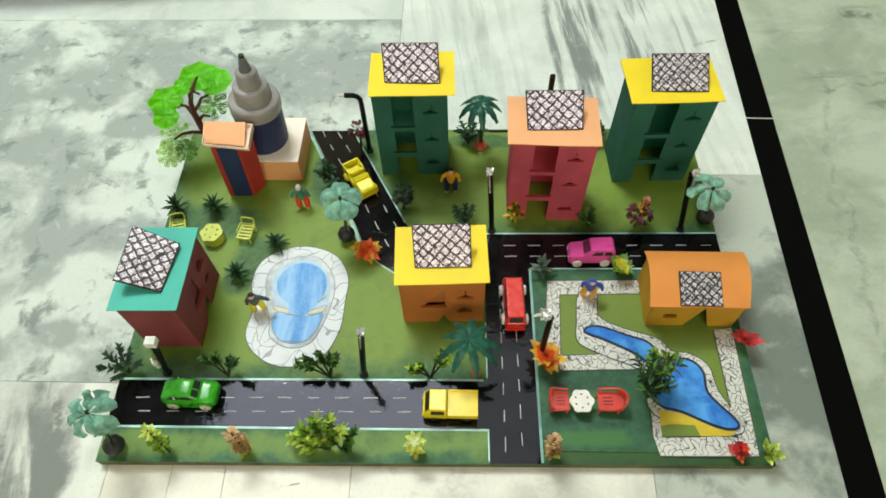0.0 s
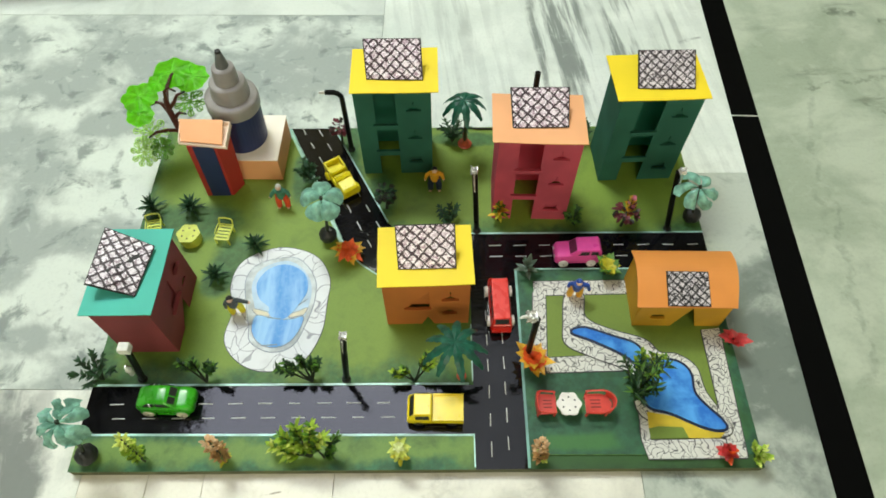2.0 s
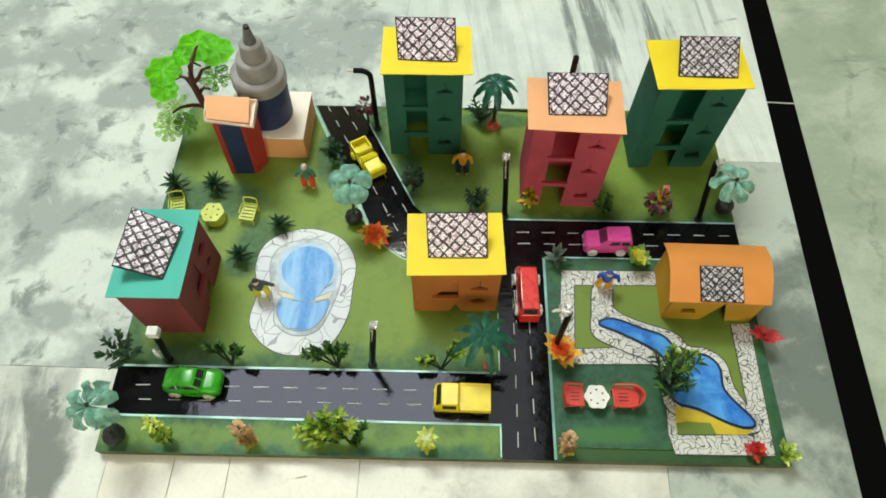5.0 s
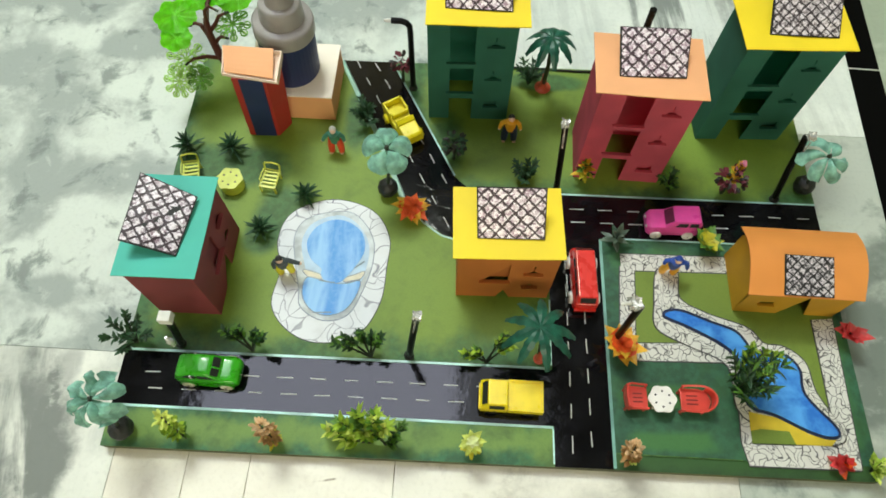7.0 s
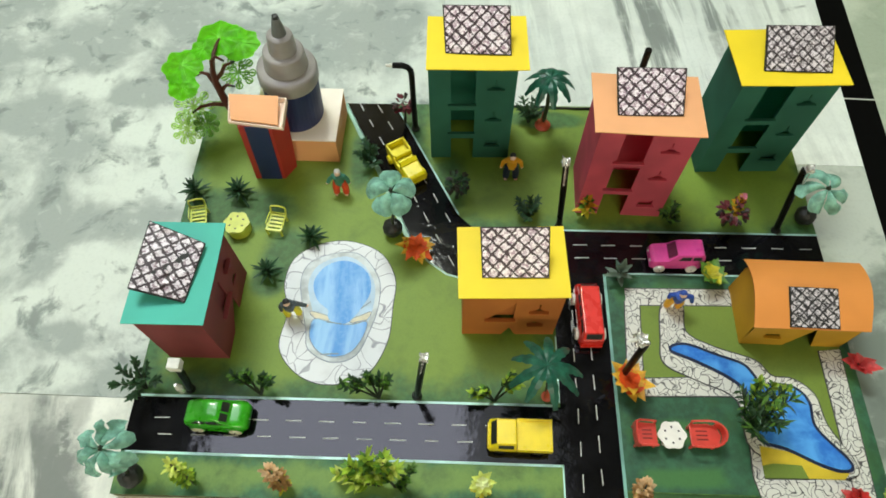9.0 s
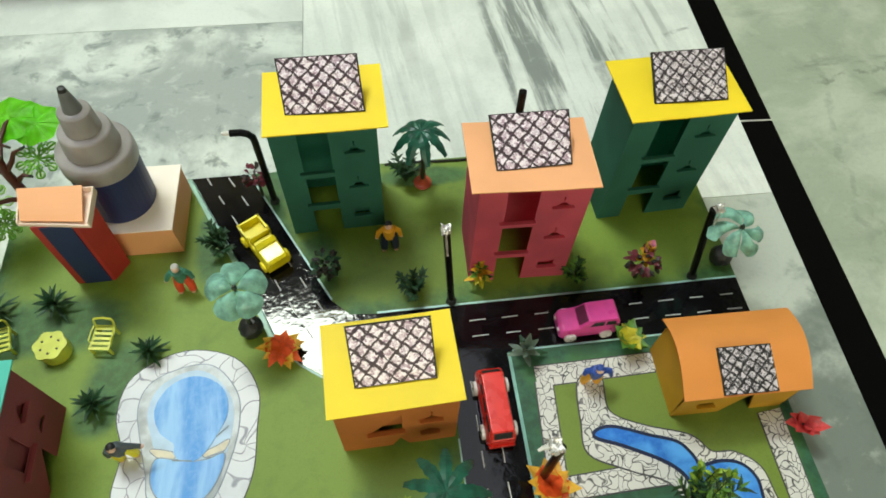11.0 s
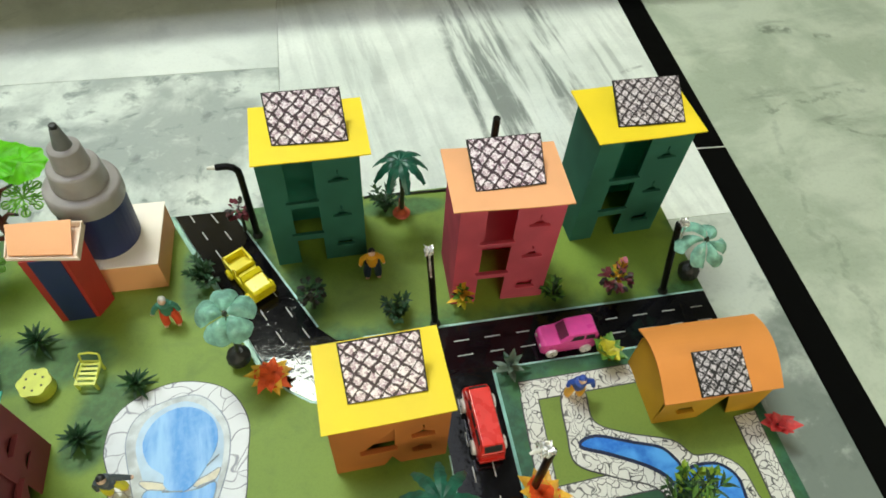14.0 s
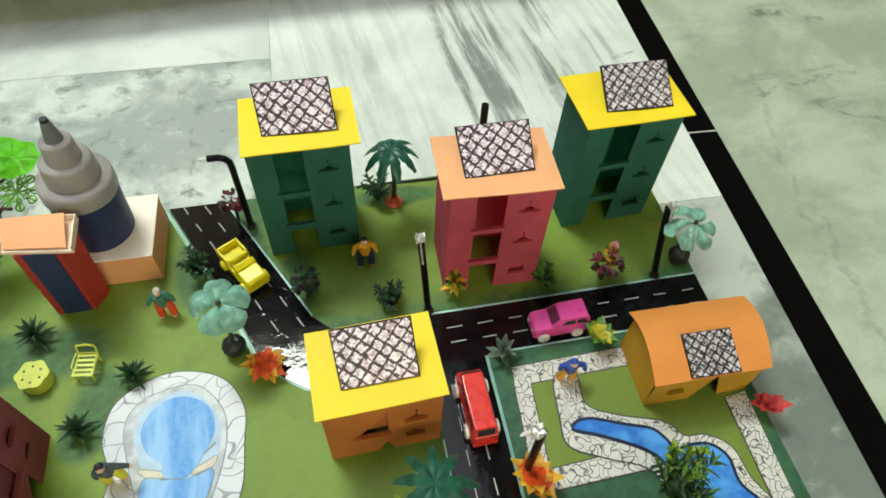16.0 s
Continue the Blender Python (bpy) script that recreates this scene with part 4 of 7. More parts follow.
def tower(name, label, m, w, d, h, card, roof_card, roof, holes, flaps, recess=0.0, notch=7, roof_turn=0.0):
    """A folded card box: m puts the middle of its front foot. roof: left, right, front, back overhang."""
    top = thing(name, label, "paper building", m, group="paper buildings")
    th = 0.0009
    bm = bmesh.new()
    bm_wall(bm, w, h, th, holes)
    front = part("front_wall", bm, card, top, at=pose(-w / 2, 0, 0))
    for u0, u1, v in flaps:
        part("window_flap", box(u0, u1, -0.0035, 0.0, -0.0004, 0.0004, m=pose(0, 0, v, -14)), card, front)
    for u0, u1, v0, v1, kind in holes:
        if kind == "rect" and recess:
            # a leaf pushed in behind the cut
            part("window_leaf", box(u0 - 0.003, u1 + 0.003, recess, recess + th, v0 - 0.004, v1 + 0.003), card, front)
        elif kind == "dent":
            part("window_leaf", box(u0 - 0.003, u1 + 0.003, 0.0045, 0.0045 + th, v0 - 0.004, v1 + 0.003), card, front)
        elif kind in ("tri", "rtri") and v0 > 0:
            part("window_leaf", box(u0 - 0.001, u1 + 0.001, 0.0, th, -(v1 - v0) * 1.05, 0.0, m=pose(0, th + 0.001, v1 + 0.0004, notch)), card, front)
    part("side_wall", box(-w / 2, -w / 2 + th, th, d - th, 0, h), card, top)
    part("side_wall", box(w / 2 - th, w / 2, th, d - th, 0, h), card, top)
    part("back_wall", box(-w / 2, w / 2, d - th, d, 0, h), card, top)
    l, r, f, b = roof
    bm = bmesh.new()
    nx, ny = 8, 6
    grid = {}
    for i in range(nx + 1):
        for j in range(ny + 1):
            x, y = -w / 2 - l + (w + l + r) * i / nx, -f + (d + f + b) * j / ny
            sag = 0.0012 * noise.noise((x * 18 + w * 90, y * 18, h * 50))
            for k in (0, 1):
                grid[i, j, k] = bm.verts.new((x, y, h + 0.0004 + 0.0011 * k + sag))
    for i in range(nx):
        for j in range(ny):
            for k in (0, 1):
                bm.faces.new([grid[i + a, j + c, k] for a, c in ((0, 0), (1, 0), (1, 1), (0, 1))])
    for i in range(nx):
        for j in (0, ny):
            bm.faces.new((grid[i, j, 0], grid[i + 1, j, 0], grid[i + 1, j, 1], grid[i, j, 1]))
    for j in range(ny):
        for i in (0, nx):
            bm.faces.new((grid[i, j, 0], grid[i, j + 1, 0], grid[i, j + 1, 1], grid[i, j, 1]))
    bmesh.ops.rotate(bm, verts=bm.verts, cent=(0, d / 2, h), matrix=Matrix.Rotation(radians(roof_turn), 3, "Z"))
    part("roof", bm, roof_card, top, smooth=False)
    return top


def holes_for(w, h, sills=(0.6, 0.3), slots=(0.75, 0.44), dent=0.15):
    """The cut windows of a tower: two tall leaves and a door in a wide column, three small cuts beside it."""
    a, b, c, d = 0.255 * w, 0.54 * w, 0.69 * w, 0.85 * w
    mid = (c + d) / 2
    holes = [(a, b, sills[0] * h, 0.95 * h, "rect"), (a, b, sills[1] * h, (sills[0] - 0.06) * h, "rect"), (a, b, 0.0, (sills[1] - 0.07) * h, "door"), (c, d, dent * h, (dent + 0.06) * h, "dent")]
    flaps = [(a - 0.003, b + 0.001, sills[0] * h), (a - 0.003, b + 0.001, sills[1] * h), (c - 0.001, d + 0.002, dent * h)]
    for v in slots:
        holes += [(c + 0.001, d - 0.001, v * h, (v + 0.05) * h, "tri"), (mid - 0.0006, mid + 0.0006, (v + 0.05) * h, (v + 0.085) * h, "slit")]
        flaps.append((c - 0.0015, d + 0.0015, v * h))
    return holes, flaps


def solar_panel(corners, foil, label, rise):
    """A tilted sheet of lattice foil on card with a folded prop beneath. corners: front left, front right, back right, back left."""
    fl, fr, br, bl = [Vector(c) for c in corners]
    mid = (fl + fr + br + bl) / 4
    ex = ((fr - fl) + (br - bl)).normalized()
    ey = ((bl - fl) + (br - fr))
    ey = (ey - ex * ey.dot(ex)).normalized()
    ez = ex.cross(ey)
    m = Matrix((ex, ey, ez)).transposed().to_4x4()
    m.translation = mid
    top = thing("solar_panel", label, "solar panel", m, group="foil solar panels")
    bm = bmesh.new()
    n = 10
    q = [m.inverted() @ p for p in (fl, fr, br, bl)]

    def on(u, v):
        return q[0].lerp(q[1], u).lerp(q[3].lerp(q[2], u), v)

    rows = [[bm.verts.new(on(i / n, j / n) + Vector((0, 0, 0.0006 + 0.0007 * noise.noise((i * 1.7 + mid.x * 80, j * 1.7, mid.y * 60))))) for i in range(n + 1)] for j in range(n + 1)]
    for j in range(n):
        for i in range(n):
            bm.faces.new((rows[j][i], rows[j][i + 1], rows[j + 1][i + 1], rows[j + 1][i]))
    part("foil_sheet", bm, foil, top)
    back = bmesh.new()
    rim = [on(u, v) for u, v in ((-0.02, -0.02), (1.02, -0.02), (1.02, 1.02), (-0.02, 1.02))]
    lo, hi = [[back.verts.new(p + Vector((0, 0, z))) for p in rim] for z in (-0.0014, -0.0003)]
    back.faces.new(lo[::-1])
    back.faces.new(hi)
    for k in range(4):
        back.faces.new((lo[k], lo[(k + 1) % 4], hi[(k + 1) % 4], hi[k]))
    part("backing", back, NEAR_BLACK, top, "dark card backing")
    inv = m.inverted()
    if rise:
        foot = [inv @ Vector(p) for p in rise]
        part("prop", tube([foot[0], foot[1]], 0.0022, 8), NEAR_BLACK, top)


def city():
    h1, h2, h3, h4 = 0.134, 0.128, 0.134, 0.076
    hs, fs = holes_for(0.078, h1)
    tower("paper_tower", "dark green card tower with cut windows and a yellow roof", pose(-0.026, 0.334, T, 0, 0, 1), 0.078, 0.05, h1, GREEN_CARD, YELLOW_CARD, (0.001, 0.008, 0.011, 0.003), hs, fs)
    hs, fs = holes_for(0.08, h2, (0.66, 0.34), (0.79, 0.49))
    tower("paper_tower", "crimson card tower with cut windows and a peach roof", pose(0.118, 0.268, T, 0, 0, -2), 0.08, 0.055, h2, MAROON_CARD, PEACH_CARD, (0.0065, 0.0025, 0.006, 0.003), hs, fs)
    hs, fs = holes_for(0.082, h3)
    tower("paper_tower", "dark green card tower with cut windows and a yellow roof", pose(0.243, 0.322, T, 0, 0, 2), 0.082, 0.052, h3, GREEN_CARD, YELLOW_CARD, (0.009, 0.0, 0.011, 0.002), hs, fs)
    w = 0.08
    holes = [(0.26 * w, 0.53 * w, 0.46 * h4, 0.87 * h4, "rtri"), (0.43 * w, 0.58 * w, 0.0, 0.2 * h4, "tri"), (0.69 * w, 0.85 * w, 0.67 * h4, 0.73 * h4, "tri"), (0.766 * w, 0.782 * w, 0.73 * h4, 0.84 * h4, "slit"), (0.7 * w, 0.83 * w, 0.33 * h4, 0.38 * h4, "tri")]
    tower("paper_house", "orange-brown card house with cut windows and a yellow roof", pose(0.009, 0.1415, T, 0, 0, 1), w, 0.064, h4, BROWN_CARD, YELLOW_CARD, (0.0045, 0.0035, 0.0002, 0.0005), holes,
          [(0.23 * w, 0.55 * w, 0.46 * h4), (0.67 * w, 0.87 * w, 0.67 * h4), (0.68 * w, 0.85 * w, 0.33 * h4)], 0.0025, 4, 1.0)
    w5, h5 = 0.084, 0.086
    holes = [(0.34 * w5, 0.54 * w5, 0.4 * h5, 0.7 * h5, "rect"), (0.3 * w5, 0.58 * w5, 0.0, 0.26 * h5, "rtri"), (0.68 * w5, 0.84 * w5, 0.6 * h5, 0.72 * h5, "tri"), (0.68 * w5, 0.84 * w5, 0.3 * h5, 0.4 * h5, "tri")]
    tower("paper_house", "dark maroon card house with a teal roof", pose(-0.2325, 0.155, T, 0, 0, 90), w5, 0.052, h5, DARK_MAROON, TEAL_CARD, (0.004, 0.001, 0.007, 0.004), holes,
          [(0.28 * w5, 0.58 * w5, 0.38 * h5), (0.67 * w5, 0.85 * w5, 0.6 * h5)], 0.0028, 1)
    solar_panel([(-0.049, 0.341, 0.1485), (0.005, 0.34, 0.1485), (0.003, 0.371, 0.172), (-0.052, 0.371, 0.172)], FOIL, "silver lattice foil solar panel tilted on a yellow roof", ((-0.024, 0.368, 0.1475), (-0.024, 0.366, 0.167)))
    solar_panel([(0.092, 0.281, 0.1425), (0.143, 0.282, 0.1425), (0.144, 0.313, 0.162), (0.09, 0.313, 0.162)], FOIL, "silver lattice foil solar panel tilted on a peach roof", ((0.117, 0.309, 0.1415), (0.117, 0.308, 0.157)))
    solar_panel([(0.216, 0.326, 0.1485), (0.2695, 0.325, 0.1485), (0.2705, 0.357, 0.1675), (0.2165, 0.357, 0.1675)], FOIL_FINE, "dark-edged fine foil solar panel tilted on a yellow roof", ((0.244, 0.353, 0.1475), (0.244, 0.352, 0.162)))
    solar_panel([(-0.0155, 0.1585, 0.0905), (0.0355, 0.1595, 0.0905), (0.0345, 0.19, 0.1155), (-0.018, 0.1885, 0.1155)], FOIL, "silver lattice foil solar panel tilted on a yellow roof", ((0.009, 0.187, 0.0895), (0.009, 0.186, 0.11)))
    solar_panel([(-0.28, 0.131, 0.1165), (-0.2435, 0.1275, 0.101), (-0.237, 0.176, 0.104), (-0.2775, 0.187, 0.1175)], FOIL_TURNED, "silver lattice foil solar panel tilted sideways on a teal roof", ((-0.272, 0.158, 0.0995), (-0.272, 0.158, 0.11)))


city()


def barrel_house():
    """The low house with an arched sheet roof."""
    w, d, h = 0.086, 0.054, 0.04
    top = thing("barrel_roof_house", "ochre card house with an arched orange roof and a notched doorway", "paper building", pose(0.254, 0.137, T, 0, 0, -1), group="paper buildings")
    th = 0.0009
    bm = bmesh.new()
    bm_wall(bm, w, h, th, [(0.43 * w, 0.72 * w, 0.0, 0.95 * h, "tri"), (0.16 * w, 0.3 * w, 0.5 * h, 0.6 * h, "rect")])
    front = part("front_wall", bm, OCHRE_CARD, top, at=pose(-w / 2, 0, 0))
    part("window_flap", box(0.15 * w, 0.31 * w, -0.003, 0, -0.0004, 0.0004, m=pose(0, 0, 0.5 * h, -12)), OCHRE_CARD, front)

    def arch(s):
        # sheet profile from the front edge (s = 0) to the back (s = 1)
        y = -0.004 + 0.0635 * s
        return y, 0.046 + 0.015 * math.sin(math.pi * s * 0.82) - 0.01 * s

    for x in (-w / 2, w / 2 - th):
        pts = [(th, 0.0), (d, 0.0)] + [(y, z - 0.001) for y, z in (arch(s / 8) for s in range(8, -1, -1)) if th < y < d]
        bm = bmesh.new()
        lo = [bm.verts.new((x, y, z)) for y, z in pts]
        hi = [bm.verts.new((x + th, y, z)) for y, z in pts]
        bm.faces.new(lo[::-1])
        bm.faces.new(hi)
        for k in range(len(pts)):
            bm.faces.new((lo[k], lo[(k + 1) % len(pts)], hi[(k + 1) % len(pts)], hi[k]))
        part("side_wall", bm, OCHRE_CARD, top)
    part("back_wall", box(-w / 2, w / 2, d - th, d, 0, h), OCHRE_CARD, top)
    bm = bmesh.new()
    n, rows = 14, []
    for s in range(n + 1):
        y, z = arch(s / n)
        spread = 0.004 * s / n
        rows.append([bm.verts.new((x, y, z + k)) for x in (-0.0495 + spread, 0.0435 + 2 * spread) for k in (0, 0.0011)])
    for a, b in zip(rows, rows[1:]):
        for p, q in ((0, 2), (1, 3), (0, 1), (2, 3)):
            bm.faces.new((a[p], a[q], b[q], b[p]))
    for r in (rows[0], rows[-1]):
        bm.faces.new((r[0], r[2], r[3], r[1]))
    part("roof", bm, ORANGE_CARD, top)


barrel_house()
solar_panel([(0.2335, 0.1345, 0.0612), (0.2715, 0.1335, 0.0612), (0.2715, 0.163, 0.0725), (0.234, 0.164, 0.0725)], FOIL_BLACK, "small fine foil solar panel flat on an arched orange roof", ())


def monument():
    """Red and navy gate tower with a peach tray, before a low box that carries a bottle."""
    gate = thing("gate_tower", "leaning red paper tower with navy front and peach tray", "paper tower", pose(-0.222, 0.312, T))
    foot = [(-0.019, -0.009), (0.0105, -0.0085), (0.02, 0.007), (-0.016, 0.012)]
    head = [(x + (0.0085 if k < 2 else 0.0105), y - 0.0085) for k, (x, y) in enumerate(foot)]

    def leaning(lo_pts, hi_pts, z0, z1):
        bm = bmesh.new()
        lo = [bm.verts.new((x, y, z0)) for x, y in lo_pts]
        hi = [bm.verts.new((x, y, z1)) for x, y in hi_pts]
        bm.faces.new(lo[::-1])
        bm.faces.new(hi)
        for k in range(len(lo)):
            q = (k + 1) % len(lo)
            bm.faces.new((lo[k], lo[q], hi[q], hi[k]))
        return bm

    part("shaft", leaning(foot, head, 0, 0.092), RED_PAPER, gate)

    def strip(pts):
        a, b = Vector(pts[0]), Vector(pts[1])
        p, q = a.lerp(b, 0.2), a.lerp(b, 0.9)
        return [(p.x, p.y - 0.0009), (q.x, q.y - 0.0009), (q.x, q.y + 0.0005), (p.x, p.y + 0.0005)]

    part("stripe", leaning(strip(foot), strip(head), 0.0006, 0.0915), NAVY_PAPER, gate, "navy paper front")
    plate = [(-0.0185, -0.0145), (0.0315, -0.0215), (0.0305, 0.0105), (-0.0228, 0.013)]
    tray = part("tray", prism(plate, 0.092, 0.0932), PALE_PEACH, gate, "pale peach card tray with raised rims")
    for (a, b), rise in (((0, 1), 0.0016), ((1, 2), 0.0055), ((2, 3), 0.005), ((3, 0), 0.0025)):
        p, q = Vector(plate[a]), Vector(plate[b])
        d = q - p
        part("rim", box(0.0003, d.length - 0.0003, 0.0, 0.0009, 0.0932, 0.0932 + rise), PALE_PEACH, tray, at=pose(p.x, p.y, 0, 0, 0, math.degrees(math.atan2(d.y, d.x))))
    bm = bmesh.new()
    rows = []
    for s in range(7):
        t = s / 6
        y0, y1, z = -0.0125 + 0.0238 * t, -0.0178 + 0.0275 * t, 0.0945 + 0.0062 * t ** 0.8
        rows.append([bm.verts.new((x, y, z + k)) for k in (0, 0.0009) for x, y in ((-0.0162 - 0.0045 * t, y0), (0.0266 - 0.0028 * t, y1))])
    for a, b in zip(rows, rows[1:]):
        for p, q in ((0, 1), (2, 3), (0, 2), (1, 3)):
            bm.faces.new((a[p], a[q], b[q], b[p]))
    for r in (rows[0], rows[-1]):
        bm.faces.new((r[0], r[1], r[3], r[2]))
    part("sloping_card", bm, PEACH_CARD, gate, "peach card sloping up inside the tray")
    base = thing("box_plinth", "low peach card box with a pale top", "box", pose(-0.2, 0.359, T, 0, 0, -1))
    part("sides", box(-0.042, 0.042, -0.033, 0.033, 0, 0.0335), PEACH_CARD, base)
    part("lid", box(-0.043, 0.043, -0.034, 0.034, 0.0335, 0.035, bevel=0.0004), CREAM_LID, base, "cream white paper lid")
    bottle = thing("glue_bottle", "navy bottle with a stepped grey cap and pointed nozzle", "bottle", pose(-0.2, 0.36, T + 0.0352, 0.5, 3.1, 0) @ Matrix.Diagonal((1, 1, 0.975, 1)))
    part("bottle_body", lathe([(0.0255, 0.0), (0.0265, 0.002), (0.0265, 0.05), (0.0255, 0.054)], 40), BOTTLE_BLUE, bottle, "navy paper-wrapped body")
    part("shoulder", lathe([(0.0272, 0.051), (0.028, 0.053), (0.0278, 0.0638), (0.0272, 0.0662), (0.0256, 0.0676), (0.02, 0.0682)], 44), BOTTLE_GREY, bottle, "grey plastic shoulder", smooth=True)
    part("collar", lathe([(0.0198, 0.068), (0.02, 0.07), (0.0186, 0.0846), (0.018, 0.0862), (0.0168, 0.087), (0.0125, 0.0875)], 40), BOTTLE_GREY, bottle, "ribbed grey collar", smooth=True)
    part("neck", lathe([(0.0126, 0.087), (0.0126, 0.0885), (0.0113, 0.1045), (0.0105, 0.1055), (0.006, 0.1065)], 32), BOTTLE_GREY, bottle, smooth=True)
    part("nozzle", lathe([(0.0066, 0.106), (0.0063, 0.108), (0.0034, 0.1225), (0.0031, 0.1235)], 20), NOZZLE_GREY, bottle, "dark pointed nozzle", smooth=True)
    part("nozzle_tip", lathe([(0.003, 0.1235), (0.0026, 0.1262), (0.0012, 0.1268)], 14), BLACK_PLASTIC, bottle, "black cut nozzle tip", smooth=True)


monument()


# ---- street lamps of drinking straw ----
def straw_lamp(base, bends, head, label, led=None, size=1.0, bulb=False):
    b = Vector(base)
    top = thing("street_lamp", label, "street lamp", pose(*base), group="street lamps")
    part("post", tube([(0, 0, 0)] + [Vector(p) - b for p in bends], 0.0029, 10), STRAW, top, "black drinking straw post")
    part("foot", lathe([(0.0045, 0), (0.0042, 0.003), (0.003, 0.005)], 10), BLACK_PLASTIC, top)
    if head == "tip":
        a, c = Vector(bends[-1]) - b, Vector(led) - b
        part("lamp_tip", tube([a, a.lerp(c, 0.5), c], [0.0018, 0.0017, 0.0012], 8), LED_WHITE, top, "small white bulb tip")
    elif head == "foil":
        c, a = Vector(led) - b, Vector(bends[-2]) - b
        bm = bmesh.new()
        bmesh.ops.create_cube(bm, size=0.0095 * size)
        bmesh.ops.subdivide_edges(bm, edges=bm.edges, cuts=6, use_grid_fill=True)
        for v in bm.verts:
            v.co *= 0.92 + 0.4 * noise.noise(v.co * 330 + c * 90) + 0.3 * noise.noise(v.co * 800 + c * 40)
            v.co.z *= 0.8
        bmesh.ops.translate(bm, verts=bm.verts, vec=c)
        part("foil_wrap", bm, SILVER, top, "crumpled silver foil wrap")
        if bulb:
            part("bulb", tube([c + Vector(p) * size for p in ((-0.003, 0, 0), (-0.008, 0, -0.001), (-0.0115, -0.001, -0.0015))], [0.0018 * size, 0.0016 * size, 0.0009 * size], 8), LED_WHITE, top, "small white bulb")
        else:
            # a torn foil strip along the upper straw
            p, e = a.lerp(c, 0.45), a.lerp(c, 0.95)
            bm = bmesh.new()
            rows = []
            for i in range(9):
                q = p.lerp(e, i / 8) + Vector((-0.0008, -0.0031, 0.0004 * (i % 2)))
                w = 0.0012 * size * (1 + 0.5 * noise.noise((i * 0.9, c.x * 50, 0)))
                rows.append([bm.verts.new(q + Vector((s * w, k * 0.0004, 0.0003 * noise.noise((i * 2.0, s * 3.0, c.y * 40))))) for s, k in ((-1, 0), (1, 0), (1, -1), (-1, -1))])
            for r0, r1 in zip(rows, rows[1:]):
                for k in range(4):
                    bm.faces.new((r0[k], r0[(k + 1) % 4], r1[(k + 1) % 4], r1[k]))
            bm.faces.new(rows[0])
            bm.faces.new(rows[-1][::-1])
            part("foil_strip", bm, SILVER, top, "torn silver foil strip")
    elif head == "square":
        c = Vector(led) - b
        part("lamp_head", box(-0.0045, 0.0045, -0.004, 0.004, -0.004, 0.004, bevel=0.0006, m=Matrix.Translation(c)), LED_WHITE, top, "white square lamp block")
        part("bulb", lathe([(0.0026, -0.02), (0.0028, -0.012), (0.0022, -0.01), (0.001, -0.005)], 10, c + Vector((-0.001, -0.0115, -0.005))), SILVER, top, "hanging clear bulb")


straw_lamp((-0.261, 0.085, T), [(-0.249, 0.082, 0.06), (-0.2395, 0.079, 0.1)], "square", "black straw street lamp with a square white head beside the road", (-0.2375, 0.0765, 0.104))
straw_lamp((-0.068, 0.084, T), [(-0.064, 0.0855, 0.055), (-0.0595, 0.087, 0.1)], "foil", "leaning black straw street lamp with a foil-wrapped top", (-0.059, 0.0865, 0.104), 0.62)
straw_lamp((0.104, 0.103, T), [(0.1045, 0.104, 0.055), (0.105, 0.105, 0.095)], "foil", "black straw street lamp with a crumpled foil head", (0.1, 0.105, 0.1), 0.92, True)
straw_lamp((0.061, 0.252, T), [(0.059, 0.26, 0.05), (0.0565, 0.268, 0.092)], "foil", "black straw street lamp with a crumpled foil head", (0.0563, 0.268, 0.0955), 0.72)
straw_lamp((0.268, 0.253, T), [(0.262, 0.258, 0.055), (0.257, 0.263, 0.098)], "foil", "leaning black straw street lamp with a small foil head", (0.2605, 0.2615, 0.1), 0.7)
straw_lamp((-0.083, 0.37, T), [(-0.083, 0.369, 0.05), (-0.083, 0.368, 0.092), (-0.0835, 0.368, 0.0995), (-0.0865, 0.368, 0.1035), (-0.091, 0.369, 0.1045), (-0.1, 0.37, 0.1035)], "tip", "bent black straw street lamp with a white bulb tip", (-0.107, 0.371, 0.1025))
straw_lamp((0.117, 0.3335, T), [(0.1168, 0.333, 0.09), (0.1165, 0.3325, 0.163)], "none", "straight black straw post behind the crimson tower")


# ---- toy vehicles ----
def wheel(parent, x, y, r, mat, width=0.004):
    one = part("wheel", bmesh_wheel(r, width), mat, parent, at=pose(x, y, r, 90, 0, 0))
    part("hub", lathe([(r * 0.45, width * 0.5 - 0.0002), (r * 0.4, width * 0.5 + 0.0006)], 12), mat, one)
    part("axle", lathe([(r * 0.12, -width * 0.5 - 0.0008), (r * 0.12, width * 0.5 + 0.001)], 8), BLACK_PLASTIC, one)


def bmesh_wheel(r, width):
    h = width / 2
    return lathe([(r * 0.6, -h), (r * 0.92, -h), (r, -h * 0.6), (r, h * 0.6), (r * 0.92, h), (r * 0.7, h), (r * 0.6, h * 0.6)], 18)


